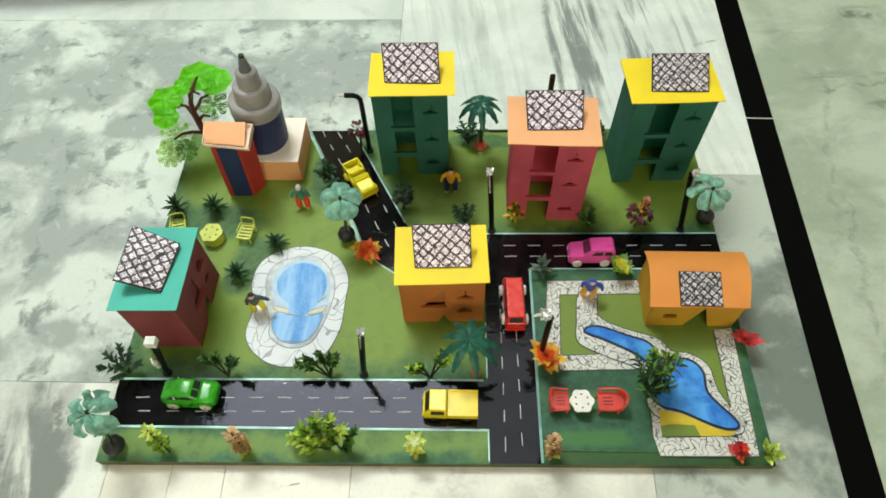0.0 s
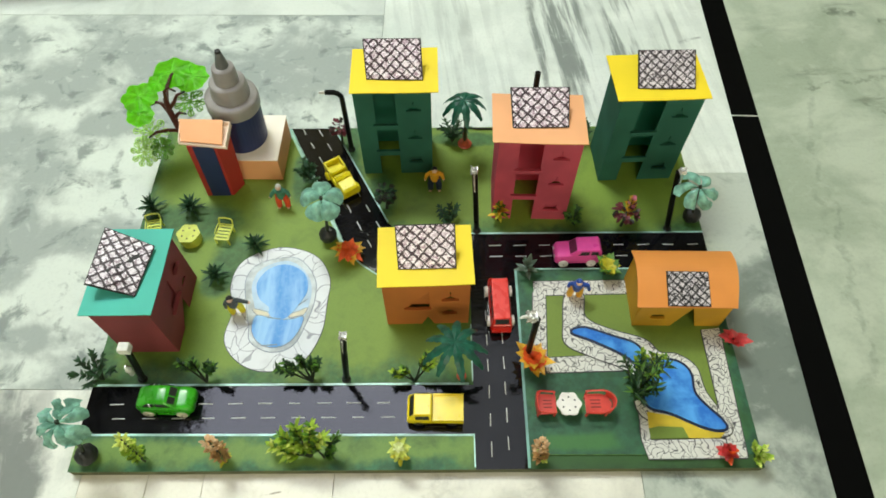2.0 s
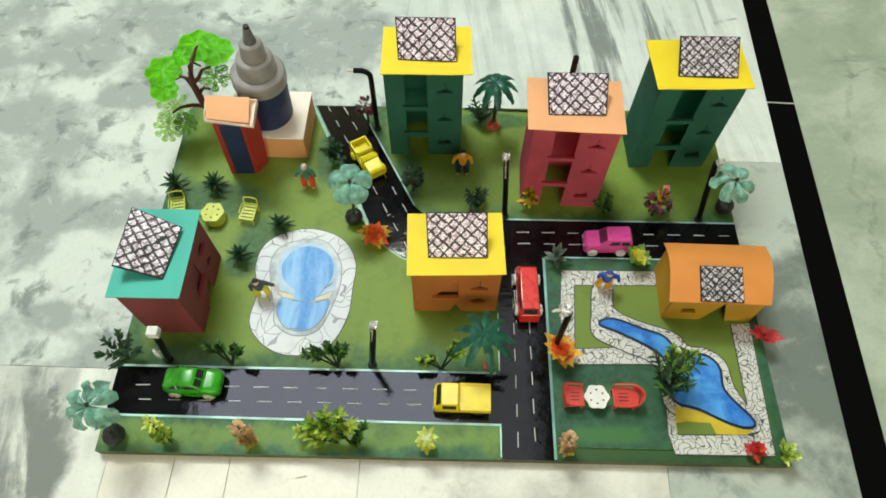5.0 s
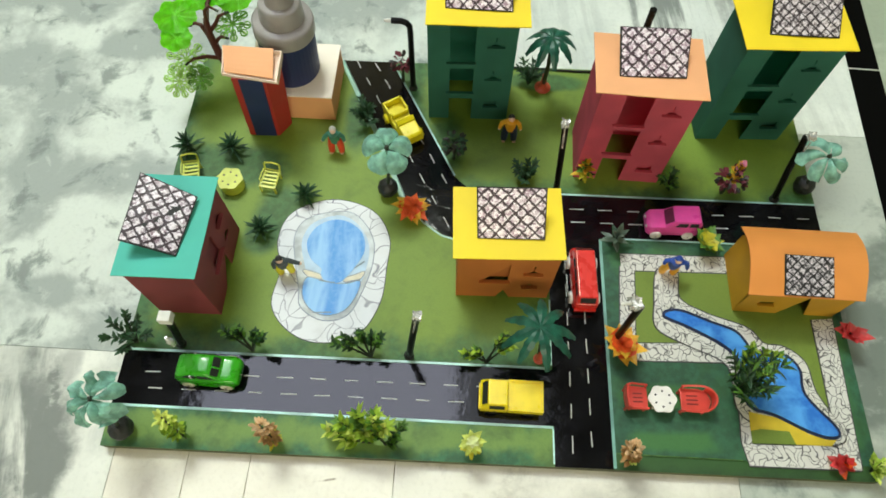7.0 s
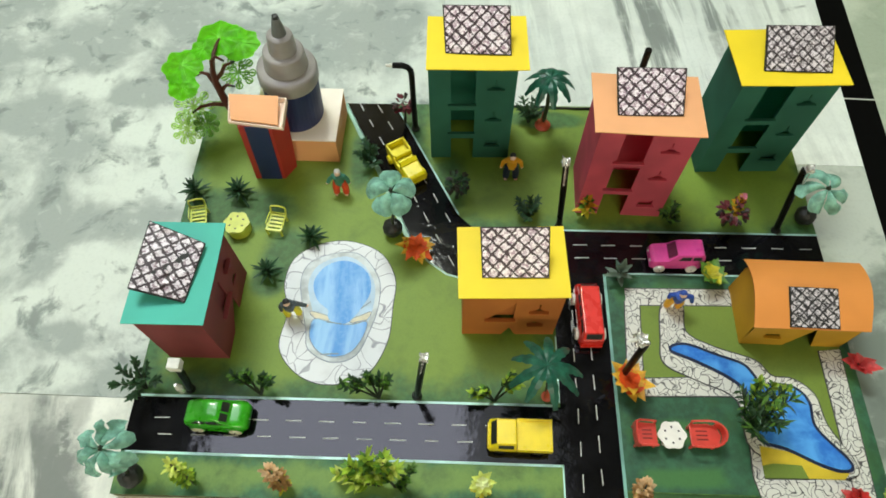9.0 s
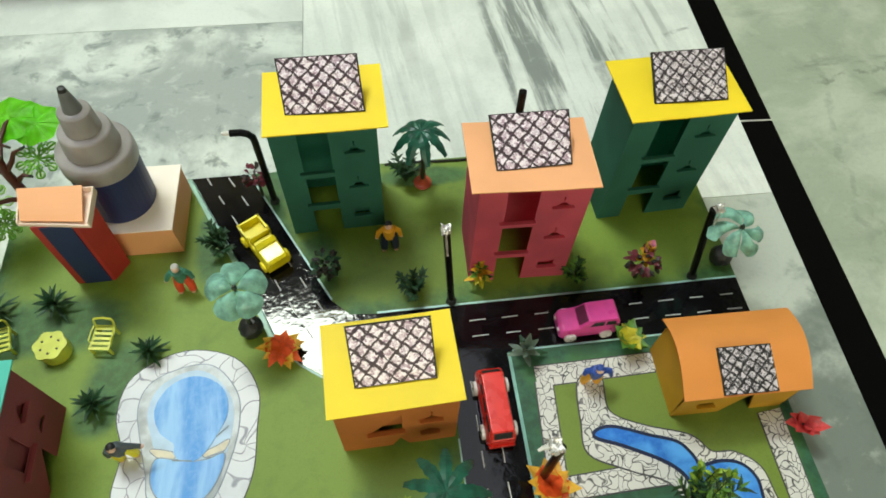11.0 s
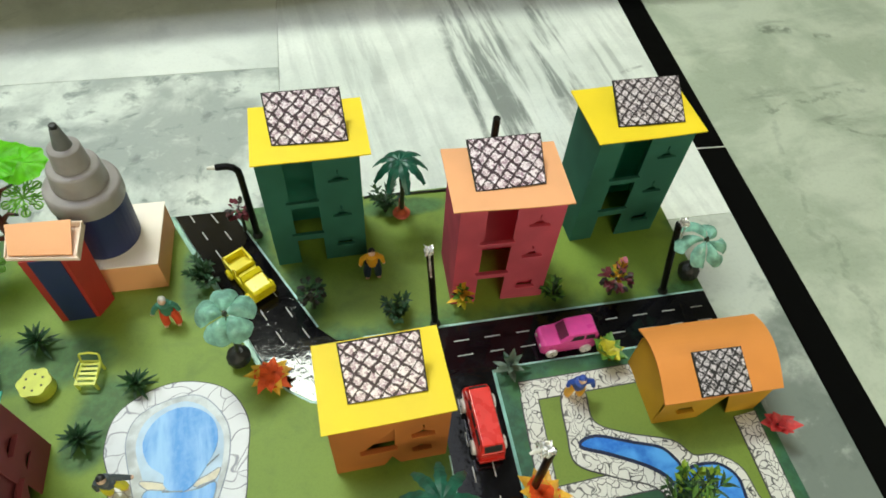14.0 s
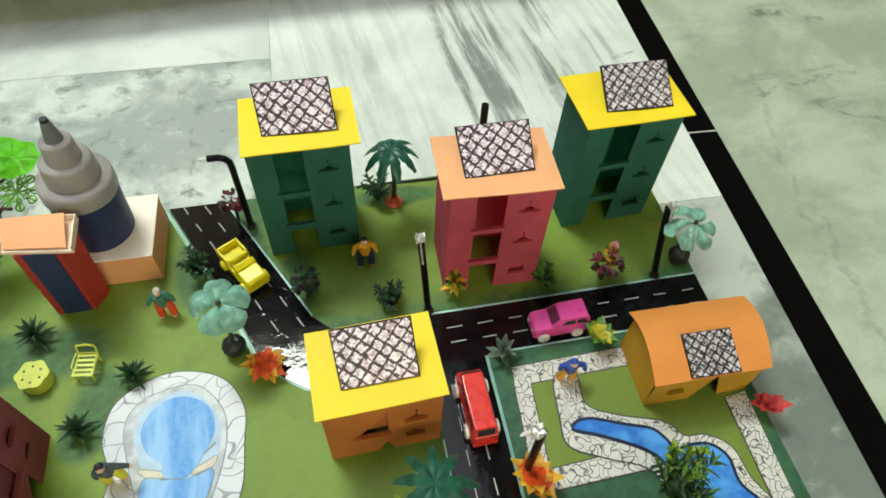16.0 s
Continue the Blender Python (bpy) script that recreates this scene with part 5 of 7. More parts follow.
def loft(sections, bevel=0.0008):
    """A hull through cross-sections (x, half width, z low, z high, half width at the top)."""
    bm = bmesh.new()
    rings = []
    for x, w, z0, z1, wt in sections:
        rings.append([bm.verts.new(p) for p in ((x, -w, z0), (x, w, z0), (x, w, z0 + (z1 - z0) * 0.55), (x, wt, z1), (x, -wt, z1), (x, -w, z0 + (z1 - z0) * 0.55))])
    for a, b in zip(rings, rings[1:]):
        for k in range(6):
            bm.faces.new((a[k], a[(k + 1) % 6], b[(k + 1) % 6], b[k]))
    bm.faces.new(rings[0][::-1])
    bm.faces.new(rings[-1])
    if bevel:
        bmesh.ops.bevel(bm, geom=bm.edges[:], offset=bevel, segments=2, profile=0.6, affect="EDGES", clamp_overlap=True)
    return bm


def hull(sections, power=3.4, n=24):
    """A rounded hull through cross-sections (x, half width, z low, z high)."""
    bm = bmesh.new()
    rings = []
    for x, w, z0, z1 in sections:
        ring = []
        for k in range(n):
            a = 2 * math.pi * (k + 0.5) / n
            c, q = math.cos(a), math.sin(a)
            y = w * math.copysign(abs(c) ** (2 / power), c)
            z = (z0 + z1) / 2 + (z1 - z0) / 2 * math.copysign(abs(q) ** (2 / power), q)
            ring.append(bm.verts.new((x, y, z)))
        rings.append(ring)
    for a, b in zip(rings, rings[1:]):
        for k in range(n):
            bm.faces.new((a[k], a[(k + 1) % n], b[(k + 1) % n], b[k]))
    bm.faces.new(rings[0][::-1])
    bm.faces.new(rings[-1])
    return bm


def toy_beetle():
    car = thing("toy_car", "green plastic toy car with a broad roof and cream wheels", "toy car", pose(-0.2295, 0.0617, T, 0, 0, 178), group="toy vehicles")
    part("body", hull([(-0.0262, 0.0075, 0.006, 0.0108), (-0.0255, 0.0095, 0.0045, 0.0126), (-0.0235, 0.0108, 0.0035, 0.0148), (-0.018, 0.0114, 0.003, 0.0163), (-0.009, 0.0116, 0.003, 0.0172), (0.01, 0.0116, 0.003, 0.0174), (0.019, 0.0114, 0.003, 0.0168), (0.0235, 0.0106, 0.0035, 0.0152), (0.0255, 0.0092, 0.0045, 0.0132), (0.0262, 0.007, 0.006, 0.0115)], 4.6), CAR_GREEN, car, smooth=True)
    part("cabin", hull([(-0.0128, 0.0098, 0.011, 0.0168), (-0.0118, 0.0102, 0.011, 0.0178), (-0.0052, 0.0096, 0.011, 0.0238), (-0.003, 0.0094, 0.011, 0.0247), (0.003, 0.0094, 0.011, 0.0254), (0.009, 0.0094, 0.011, 0.0249), (0.0142, 0.0095, 0.011, 0.0234), (0.0195, 0.0096, 0.011, 0.0203), (0.0232, 0.0095, 0.011, 0.0176), (0.025, 0.0088, 0.011, 0.0152)], 4.2), CAR_GREEN, car, smooth=True)
    # windows are dark sheets that stand for the shade inside
    part("windscreen", box(-0.0005, 0.0004, -0.0076, 0.0076, -0.0032, 0.0032, m=pose(-0.0086, 0, 0.0212, 0, 46, 0)), NEAR_BLACK, car, "dark sheet for the shade in the open windscreen")
    part("screen_bar", box(-0.0008, 0.0006, -0.0006, 0.0006, -0.0034, 0.0034, m=pose(-0.0086, 0.001, 0.0214, 0, 46, 0)), CAR_GREEN, car)
    for q in (-1, 1):
        lean = pose(0, q * 0.0097, 0.0205, q * 6, 0, 0)
        part("side_window", prism([(-0.0075, -0.0022), (0.0042, -0.0022), (0.0042, 0.0022), (-0.0032, 0.0022)], -0.0004, 0.0004, "xz"), NEAR_BLACK, car, "dark sheet for the shade in an open window", at=lean)
        part("side_window", prism([(0.0062, -0.0022), (0.0168, -0.0022), (0.0128, 0.0018), (0.0062, 0.0022)], -0.0004, 0.0004, "xz"), NEAR_BLACK, car, "dark sheet for the shade in an open window", at=lean)
        part("pillar", box(0.0088, 0.0102, -0.0006, 0.0006, -0.0022, 0.002, m=lean), WHEEL_WHITE, car, "white window pillar")
        part("running_board", box(-0.008, 0.008, q * 0.0112 - 0.001, q * 0.0112 + 0.001, 0.003, 0.005, bevel=0.0004), CAR_GREEN, car)
        for x in (-0.0155, 0.0155):
            part("wheel_arch", lathe([(0.0064, -0.001), (0.0066, 0.001), (0.0058, 0.0013)], 18), CAR_GREEN, car, at=pose(x, q * 0.0112, 0.0056, 90, 0, 0))
            wheel(car, x, q * 0.0112, 0.0052, WHEEL_CREAM)


def toy_pickup():
    car = thing("toy_pickup", "yellow plastic toy pickup with an open flat bed", "toy truck", pose(0.017, 0.0508, T, 0, 0, -1), group="toy vehicles")
    part("chassis", box(-0.0245, 0.0245, -0.011, 0.011, 0.0045, 0.0095, bevel=0.0008), CAR_YELLOW, car)
    bm = bmesh.new()
    for a in ((-0.003, 0.0248, -0.0125, 0.0125, 0.009, 0.0156), (-0.003, 0.0248, -0.0125, -0.011, 0.0156, 0.0168), (-0.003, 0.0248, 0.011, 0.0125, 0.0156, 0.0168), (0.0233, 0.0248, -0.011, 0.011, 0.0156, 0.0168), (-0.003, -0.0015, -0.011, 0.011, 0.0156, 0.0168)):
        bm_box(bm, *a)
    part("cargo_bed", bm, CAR_YELLOW, car)
    part("cab", loft([(-0.0252, 0.0118, 0.007, 0.0142, 0.0112), (-0.0236, 0.0122, 0.007, 0.0155, 0.0115), (-0.0192, 0.0122, 0.007, 0.0237, 0.0098), (-0.0045, 0.0122, 0.007, 0.0238, 0.0098), (-0.0035, 0.0122, 0.007, 0.0225, 0.0098)], 0.0007), CAR_YELLOW, car)
    part("windscreen", box(-0.0004, 0.0005, -0.0088, 0.0088, -0.0036, 0.0036, m=pose(-0.0217, 0, 0.0198, 0, 28, 0)), NEAR_BLACK, car, "dark sheet for the shade in the open windscreen")
    for s in (-1, 1):
        part("side_window", box(-0.0064, 0.0056, -0.0004, 0.0005, -0.0024, 0.0024, m=pose(-0.0116, s * 0.0113, 0.0192, s * 12, 0, 0)), NEAR_BLACK, car, "dark sheet for the shade in an open window")
        for x in (-0.0155, 0.0145):
            wheel(car, x, s * 0.0102, 0.0052, NEAR_BLACK)
    part("bumper", box(-0.0262, -0.024, -0.0105, 0.0105, 0.006, 0.009, bevel=0.0005), CAR_YELLOW, car)


def toy_van():
    car = thing("toy_van", "red plastic toy van with white wheels", "toy van", pose(0.0805, 0.158, T, 0, 0, 91), group="toy vehicles")
    part("body", loft([(-0.0275, 0.0095, 0.004, 0.016, 0.0085), (-0.025, 0.0108, 0.004, 0.0175, 0.0095), (0.02, 0.0108, 0.004, 0.0175, 0.0095), (0.027, 0.0105, 0.004, 0.0145, 0.009), (0.0285, 0.009, 0.005, 0.012, 0.008)], 0.0009), CAR_RED, car)
    part("roof", loft([(-0.0265, 0.0088, 0.016, 0.0185, 0.008), (-0.0235, 0.0092, 0.016, 0.0245, 0.0078), (0.0205, 0.0092, 0.016, 0.0245, 0.0078), (0.0245, 0.009, 0.016, 0.0175, 0.0082)], 0.0007), CAR_RED, car)
    part("rear_window", box(-0.0004, 0.0004, -0.0065, 0.0065, -0.0026, 0.0026, m=pose(-0.0256, 0, 0.0212, 0, 26, 0)), NEAR_BLACK, car, "dark sheet for the shade in the open rear window")
    part("windscreen", box(-0.0004, 0.0004, -0.0065, 0.0065, -0.0032, 0.0032, m=pose(0.023, 0, 0.0212, 0, -29, 0)), NEAR_BLACK, car, "dark sheet for the shade in the open windscreen")
    for s in (-1, 1):
        for x0, x1 in ((-0.021, -0.009), (-0.007, 0.004), (0.006, 0.014)):
            part("side_window", box((x0 - x1) / 2, (x1 - x0) / 2, -0.0004, 0.0004, -0.002, 0.002, m=pose((x0 + x1) / 2, s * 0.0089, 0.0203, s * 8, 0, 0)), NEAR_BLACK, car, "dark sheet for the shade in an open window")
        for x in (-0.0165, 0.0165):
            wheel(car, x, s * 0.0112, 0.0055, WHEEL_WHITE)
    part("bumper", box(-0.0292, -0.027, -0.0095, 0.0095, 0.004, 0.0075, bevel=0.0005), CAR_RED, car)


def toy_coupe():
    car = thing("toy_car", "magenta plastic toy car with white wheels", "toy car", pose(0.164, 0.2185, T, 0, 0, 1), group="toy vehicles")
    part("body", loft([(-0.0235, 0.0085, 0.004, 0.013, 0.0075), (-0.021, 0.0105, 0.004, 0.0155, 0.0095), (-0.007, 0.0108, 0.004, 0.0165, 0.0098), (0.022, 0.0108, 0.004, 0.0165, 0.0098), (0.0245, 0.0095, 0.005, 0.014, 0.0085)], 0.0009), CAR_PINK, car)
    part("cabin", loft([(-0.0085, 0.0094, 0.0155, 0.017, 0.0085), (-0.001, 0.0096, 0.0155, 0.0248, 0.0083), (0.021, 0.0096, 0.0155, 0.0252, 0.0086), (0.0238, 0.0094, 0.0155, 0.0205, 0.0085)], 0.0006), CAR_PINK, car)
    part("windscreen", box(-0.0004, 0.0004, -0.0072, 0.0072, -0.0042, 0.0042, m=pose(-0.0054, 0, 0.0212, 0, 43, 0)), PINK_SHADE, car, "dark magenta sheet for the shade in the windscreen")
    for s in (-1, 1):
        part("side_window", prism([(0.0125, 0.0178), (0.0205, 0.0178), (0.0195, 0.0228), (0.0125, 0.0228)], s * 0.0095 - 0.0004, s * 0.0095 + 0.0004, "xz"), NEAR_BLACK, car, "dark sheet for the shade in an open window")
        part("side_window", prism([(-0.0005, 0.0178), (0.0105, 0.0178), (0.0105, 0.0228), (0.0025, 0.0228)], s * 0.0095 - 0.0004, s * 0.0095 + 0.0004, "xz"), NEAR_BLACK, car, "dark sheet for the shade in an open window")
        part("headlight", lathe([(0.0016, 0.0), (0.0014, 0.0006)], 10), WHEEL_WHITE, car, at=pose(-0.0236, s * 0.005, 0.0105, 0, -90, 0))
        for x in (-0.0145, 0.0145):
            wheel(car, x, s * 0.0108, 0.005, WHEEL_WHITE)


def toy_jeep():
    car = thing("toy_jeep", "lemon yellow plastic open toy jeep", "toy car", pose(-0.0895, 0.318, T, 0, 0, -58) @ Matrix.Diagonal((0.95, 1, 1, 1)), group="toy vehicles")
    part("body", loft([(-0.0255, 0.0098, 0.004, 0.0125, 0.0095), (0.004, 0.0105, 0.004, 0.0125, 0.01), (0.0245, 0.0105, 0.004, 0.0125, 0.0098)], 0.0008), CAR_LEMON, car)
    part("bonnet", loft([(0.009, 0.0098, 0.011, 0.0185, 0.0088), (0.023, 0.0098, 0.011, 0.0175, 0.0085), (0.0255, 0.009, 0.011, 0.0155, 0.008)], 0.0008), CAR_LEMON, car)
    part("windscreen_frame", loft([(0.0045, 0.0098, 0.012, 0.0225, 0.009), (0.0085, 0.0098, 0.012, 0.0195, 0.0092)], 0.0006), CAR_LEMON, car)
    part("seat", box(-0.0045, 0.002, -0.008, 0.008, 0.012, 0.0155, bevel=0.0006), CAR_LEMON, car)
    part("seat_back", box(-0.0075, -0.0045, -0.0085, 0.0085, 0.012, 0.0205, bevel=0.0006), CAR_LEMON, car)
    bm = bmesh.new()
    for a in ((-0.0255, -0.0235, -0.0098, 0.0098, 0.012, 0.0195), (-0.0255, -0.0085, -0.0102, -0.0085, 0.012, 0.0195), (-0.0255, -0.0085, 0.0085, 0.0102, 0.012, 0.0195)):
        bm_box(bm, *a)
    part("rear_tub", bm, CAR_LEMON, car)
    for s in (-1, 1):
        for x in (-0.0165, 0.0165):
            wheel(car, x, s * 0.0105, 0.0052, CAR_LEMON)


toy_beetle()
toy_pickup()
toy_van()
toy_coupe()
toy_jeep()


# ---- garden furniture ----
def toy_chair(m, mat, label, group):
    """Low slatted seat with a thin open frame for a back."""
    top = thing("toy_chair", label, "toy chair", m, group=group)
    s, l, h = 0.0078, 0.0095, 0.0085
    for x in (-s + 0.0008, s - 0.0008):
        for y in (-l + 0.001, l - 0.001):
            part("leg", box(x - 0.0008, x + 0.0008, y - 0.0008, y + 0.0008, 0, h), mat, top)
    seat = bmesh.new()
    for x in (-s, s - 0.0015):
        bm_box(seat, x, x + 0.0015, -l, l, h, h + 0.0013)
    frame_part = part("seat", seat, mat, top)
    for k in range(5):
        y = -l + 0.0012 + (2 * l - 0.0024) * k / 4
        part("slat", box(-s + 0.0015, s - 0.0015, y - 0.0011, y + 0.0011, h + 0.0001, h + 0.0011), mat, frame_part)
    back = part("backrest", tube([(-s + 0.0006, 0, 0), (-s + 0.0004, 0.0005, 0.0085), (-s * 0.85, 0.0004, 0.0102), (0, 0.0012, 0.0106), (s * 0.85, 0.0004, 0.0102), (s - 0.0004, 0.0005, 0.0085), (s - 0.0006, 0, 0)], 0.00085, 6), mat, top, at=pose(0, l - 0.0005, h, -16))
    part("rail", tube([(-s + 0.0006, 0, 0.0028), (s - 0.0006, 0, 0.0028)], 0.0006, 6), mat, back)
    for x in (-s, s):
        part("arm", tube([(x, -l * 0.4, h + 0.001), (x * 1.08, -l * 0.35, h + 0.0036), (x * 1.06, l * 0.4, h + 0.0042), (x, l - 0.0004, h + 0.004)], 0.0006, 6), mat, top)
    return top


def tub_chair(m, label, straight=False):
    """Armchair facing -y: a slotted seat, a curved back and thin open arm rails."""
    top = thing("toy_armchair", label, "toy chair", m, group="red park chairs")
    deep = 0.008 if straight else 0.0124
    seat = bmesh.new()
    bm_prism(seat, [(-0.0098, -0.011), (0.0098, -0.011), (0.0104, 0.003)] + ([(0.0104, 0.008), (-0.0104, 0.008)] if straight else [(0.0075, 0.0098), (0.0, 0.0124), (-0.0075, 0.0098)]) + [(-0.0104, 0.003)], 0.0085, 0.0102)
    bmesh.ops.bevel(seat, geom=seat.edges[:], offset=0.0005, segments=2, profile=0.5, affect="EDGES")
    base = part("seat", seat, CHAIR_RED, top)
    # slots are thin strips with their shade painted dark red
    for x in (-0.0036, 0.0, 0.0036):
        part("seat_slot", box(x - 0.0006, x + 0.0006, -0.0065, 0.002, 0.0101, 0.0105), SLOT_SHADE, base, "dark red strip for the shade in a seat slot")
    if straight:
        line = [(0.0104, -0.0095), (0.0108, -0.003), (0.0108, 0.005), (0.0095, 0.0082), (0.0, 0.0092), (-0.0095, 0.0082), (-0.0108, 0.005), (-0.0108, -0.003), (-0.0104, -0.0095)]
    else:
        line = [(0.0106, -0.0105), (0.0112, -0.004)] + [(0.0112 * math.cos(a), 0.002 + 0.0118 * math.sin(a)) for a in [math.pi * k / 12 for k in range(13)]] + [(-0.0112, -0.004), (-0.0106, -0.0105)]
    part("arm_rail", tube([(x, y, 0.0158 + 0.0028 * max(0.0, y) / deep) for x, y in line], 0.00095, 8), CHAIR_RED, top, "thin raised arm rail", smooth=True)
    bm = bmesh.new()
    rings = []
    for x, y in [p for p in line if p[1] > (0.0045 if straight else 0.0055)]:
        out = Vector((x * 0.6, y)).normalized() * 0.0009
        hi = 0.0158 + 0.0028 * max(0.0, y) / deep
        rings.append([bm.verts.new(p) for p in ((x * 0.93, y * 0.93, 0.0095), (x - out.x, y - out.y, hi), (x + out.x, y + out.y, hi), (x * 0.93 + 2 * out.x, y * 0.93 + 2 * out.y, 0.0095))])
    for a, b in zip(rings, rings[1:]):
        for k in range(4):
            bm.faces.new((a[k], a[(k + 1) % 4], b[(k + 1) % 4], b[k]))
    bm.faces.new(rings[0])
    bm.faces.new(rings[-1][::-1])
    part("backrest", bm, CHAIR_RED, top)
    for x in (-0.0104, 0.0104):
        part("arm_post", tube([(x * 0.95, -0.0095, 0.0095), (x, -0.0095, 0.0158)], 0.0009, 6), CHAIR_RED, top)
    for x in (-0.0085, 0.0085):
        for y in (-0.0095, 0.0072):
            part("leg", box(x - 0.0009, x + 0.0009, y - 0.0009, y + 0.0009, 0, 0.0087), CHAIR_RED, top)


def toy_table(m, mat, label, skirt):
    top = thing("toy_table", label, "toy table", m)
    n = 48
    bm = bmesh.new()
    pts = [(0.0118 * (1 + 0.07 * math.cos(6 * a)) * math.cos(a), 0.0118 * (1 + 0.07 * math.cos(6 * a)) * math.sin(a)) for a in [2 * math.pi * k / n for k in range(n)]]
    bm_prism(bm, pts, 0.0115, 0.013)
    part("tabletop", bm, mat, top)
    for k in range(6):
        a = math.pi / 6 + k * math.pi / 3
        # holes are dark discs, their shade painted on the tabletop
        part("hole", lathe([(0.00095, 0.01295), (0.00095, 0.01315)], 8, (0.0068 * math.cos(a), 0.0068 * math.sin(a), 0)), NEAR_BLACK, top, "small dark disc for the shade in a hole")
    if skirt:
        part("skirt", lathe([(0.0112, 0.0), (0.0115, 0.0112)], 30), mat, top)
    else:
        for k in range(4):
            a = math.pi / 4 + k * math.pi / 2
            x, y = 0.0075 * math.cos(a), 0.0075 * math.sin(a)
            part("leg", box(x - 0.0009, x + 0.0009, y - 0.0009, y + 0.0009, 0, 0.0116), mat, top)


toy_table(pose(-0.247, 0.243, T), CHAIR_LIME, "yellow-green round plastic toy table with small holes", True)
toy_chair(pose(-0.2105, 0.246, T, 0, 0, -8), CHAIR_LIME, "yellow-green slatted plastic toy chair", "yellow garden chairs")
toy_chair(pose(-0.2865, 0.252, T, 0, 0, 12), CHAIR_LIME, "yellow-green slatted plastic toy chair behind the teal-roofed house", "yellow garden chairs")
toy_table(pose(0.1377, 0.0543, T) @ Matrix.Diagonal((0.92, 0.92, 1, 1)), TABLE_WHITE, "white round plastic toy table with small holes", False)
tub_chair(pose(0.1165, 0.055, T, 0, 0, 90) @ Matrix.Diagonal((0.9, 0.9, 1, 1)), "coral red plastic toy armchair with a straight back", True)
tub_chair(pose(0.1645, 0.055, T, 0, 0, -90) @ Matrix.Diagonal((0.92, 1.05, 1, 1)), "coral red plastic toy armchair with a rounded tub back")


# ---- plants ----
def rnd(a, b):
    return random.uniform(a, b)


def fern(m, label, mats, height=0.03, stems=9, leaf=0.009, wide=0.003, spread=0.55, name="toy_shrub", category="toy shrub", sprigs=7):
    """A clump of curved stems with pairs of pointed leaflets."""
    top = thing(name, label, category, m, group="plastic plants")
    stem, leaves = bmesh.new(), bmesh.new()
    for k in range(stems):
        a = 2 * math.pi * (k + rnd(-0.3, 0.3)) / stems
        lean = rnd(0.15, 1.0) * spread
        h = height * rnd(0.7, 1.05)
        path = []
        for s in range(5):
            t = s / 4
            r = h * lean * t ** 1.3
            path.append(Vector((math.cos(a) * r, math.sin(a) * r, h * t * (1 - 0.25 * lean * t))))
        bm_tube(stem, path, [0.0007, 0.0006, 0.0005, 0.0004, 0.0003], 5)
        for s in range(sprigs):
            t = 0.3 + 0.7 * (s + 1) / sprigs
            i = min(3, int(t * 4))
            p = path[i].lerp(path[i + 1], t * 4 - i)
            d = (path[i + 1] - path[i]).normalized()
            for side in (-1, 1):
                w = Matrix.Rotation(side * rnd(0.6, 1.1) + rnd(-0.2, 0.2), 3, d.cross(Vector((math.sin(a), -math.cos(a), 0.2))).normalized() if s % 2 else Vector((math.cos(a), math.sin(a), 0.3)).normalized()) @ d
                bm_leaf(leaves, p, w, leaf * rnd(0.7, 1.1), wide * rnd(0.8, 1.2), rnd(0.0, 0.4), 0.3, random.randrange(len(mats)))
        bm_leaf(leaves, path[-1] - d * 0.002, d, leaf, wide, 0.1, 0.3, random.randrange(len(mats)))
    part("stem", stem, STEM_DARK, top)
    part("foliage", leaves, mats, top)
    return top


def rosette(m, label, mats, height=0.02, petals=14, leaf=0.013, wide=0.007, name="toy_flower", category="toy plant"):
    """Broad leaves bursting from one stalk."""
    top = thing(name, label, category, m, group="plastic plants")
    leaves = bmesh.new()
    part("stem", tube([(0, 0, 0), (0.0004, 0, height * 0.6), (0, 0, height)], [0.0011, 0.0008, 0.0006], 6), STEM_DARK, top)
    for k in range(petals):
        a = 2.4 * k
        t = k / max(1, petals - 1)
        elev = 0.15 + 1.1 * t
        way = Vector((math.cos(a) * math.cos(elev), math.sin(a) * math.cos(elev), math.sin(elev)))
        root = Vector((0, 0, height * (0.35 + 0.6 * t)))
        l = leaf * rnd(0.75, 1.15)
        bm_leaf(leaves, root, way, l, wide, rnd(0.1, 0.4), 0.35, random.randrange(len(mats)), 0.15)
    part("foliage", leaves, mats, top)
    return top


def plume(m, label, mats, height=0.034, leaves=70, leaf=0.0062, wide=0.0048, girth=0.0075, lean=(0.0, 0.0)):
    """A tall tuft: small leaves crowded round an upright stalk, palest at the top."""
    top = thing("toy_shrub", label, "toy shrub", m, group="plastic plants")
    part("stem", tube([(0, 0, 0), (lean[0] * 0.4, lean[1] * 0.4, height * 0.5), (lean[0], lean[1], height)], [0.0012, 0.0009, 0.0006], 6), STEM_DARK, top)
    bm = bmesh.new()
    for k in range(leaves):
        t = 0.16 + 0.84 * (k + 0.5) / leaves
        a = 2.4 * k + rnd(-0.3, 0.3)
        r = girth * (0.5 + 0.6 * math.sin(math.pi * min(1.0, t * 0.85))) * rnd(0.3, 0.9)
        p = Vector((lean[0] * t + r * math.cos(a), lean[1] * t + r * math.sin(a), height * t))
        way = Vector((math.cos(a), math.sin(a), rnd(0.1, 1.1) + t * 0.6))
        pale = min(len(mats) - 1, int((1 - t) * len(mats) + rnd(-0.4, 0.4)) if t < 1 else 0)
        bm_leaf(bm, p, way, leaf * rnd(0.75, 1.2), wide * rnd(0.8, 1.2), rnd(0.0, 0.4), 0.3, max(0, pale), 0.3)
    part("foliage", bm, mats, top)


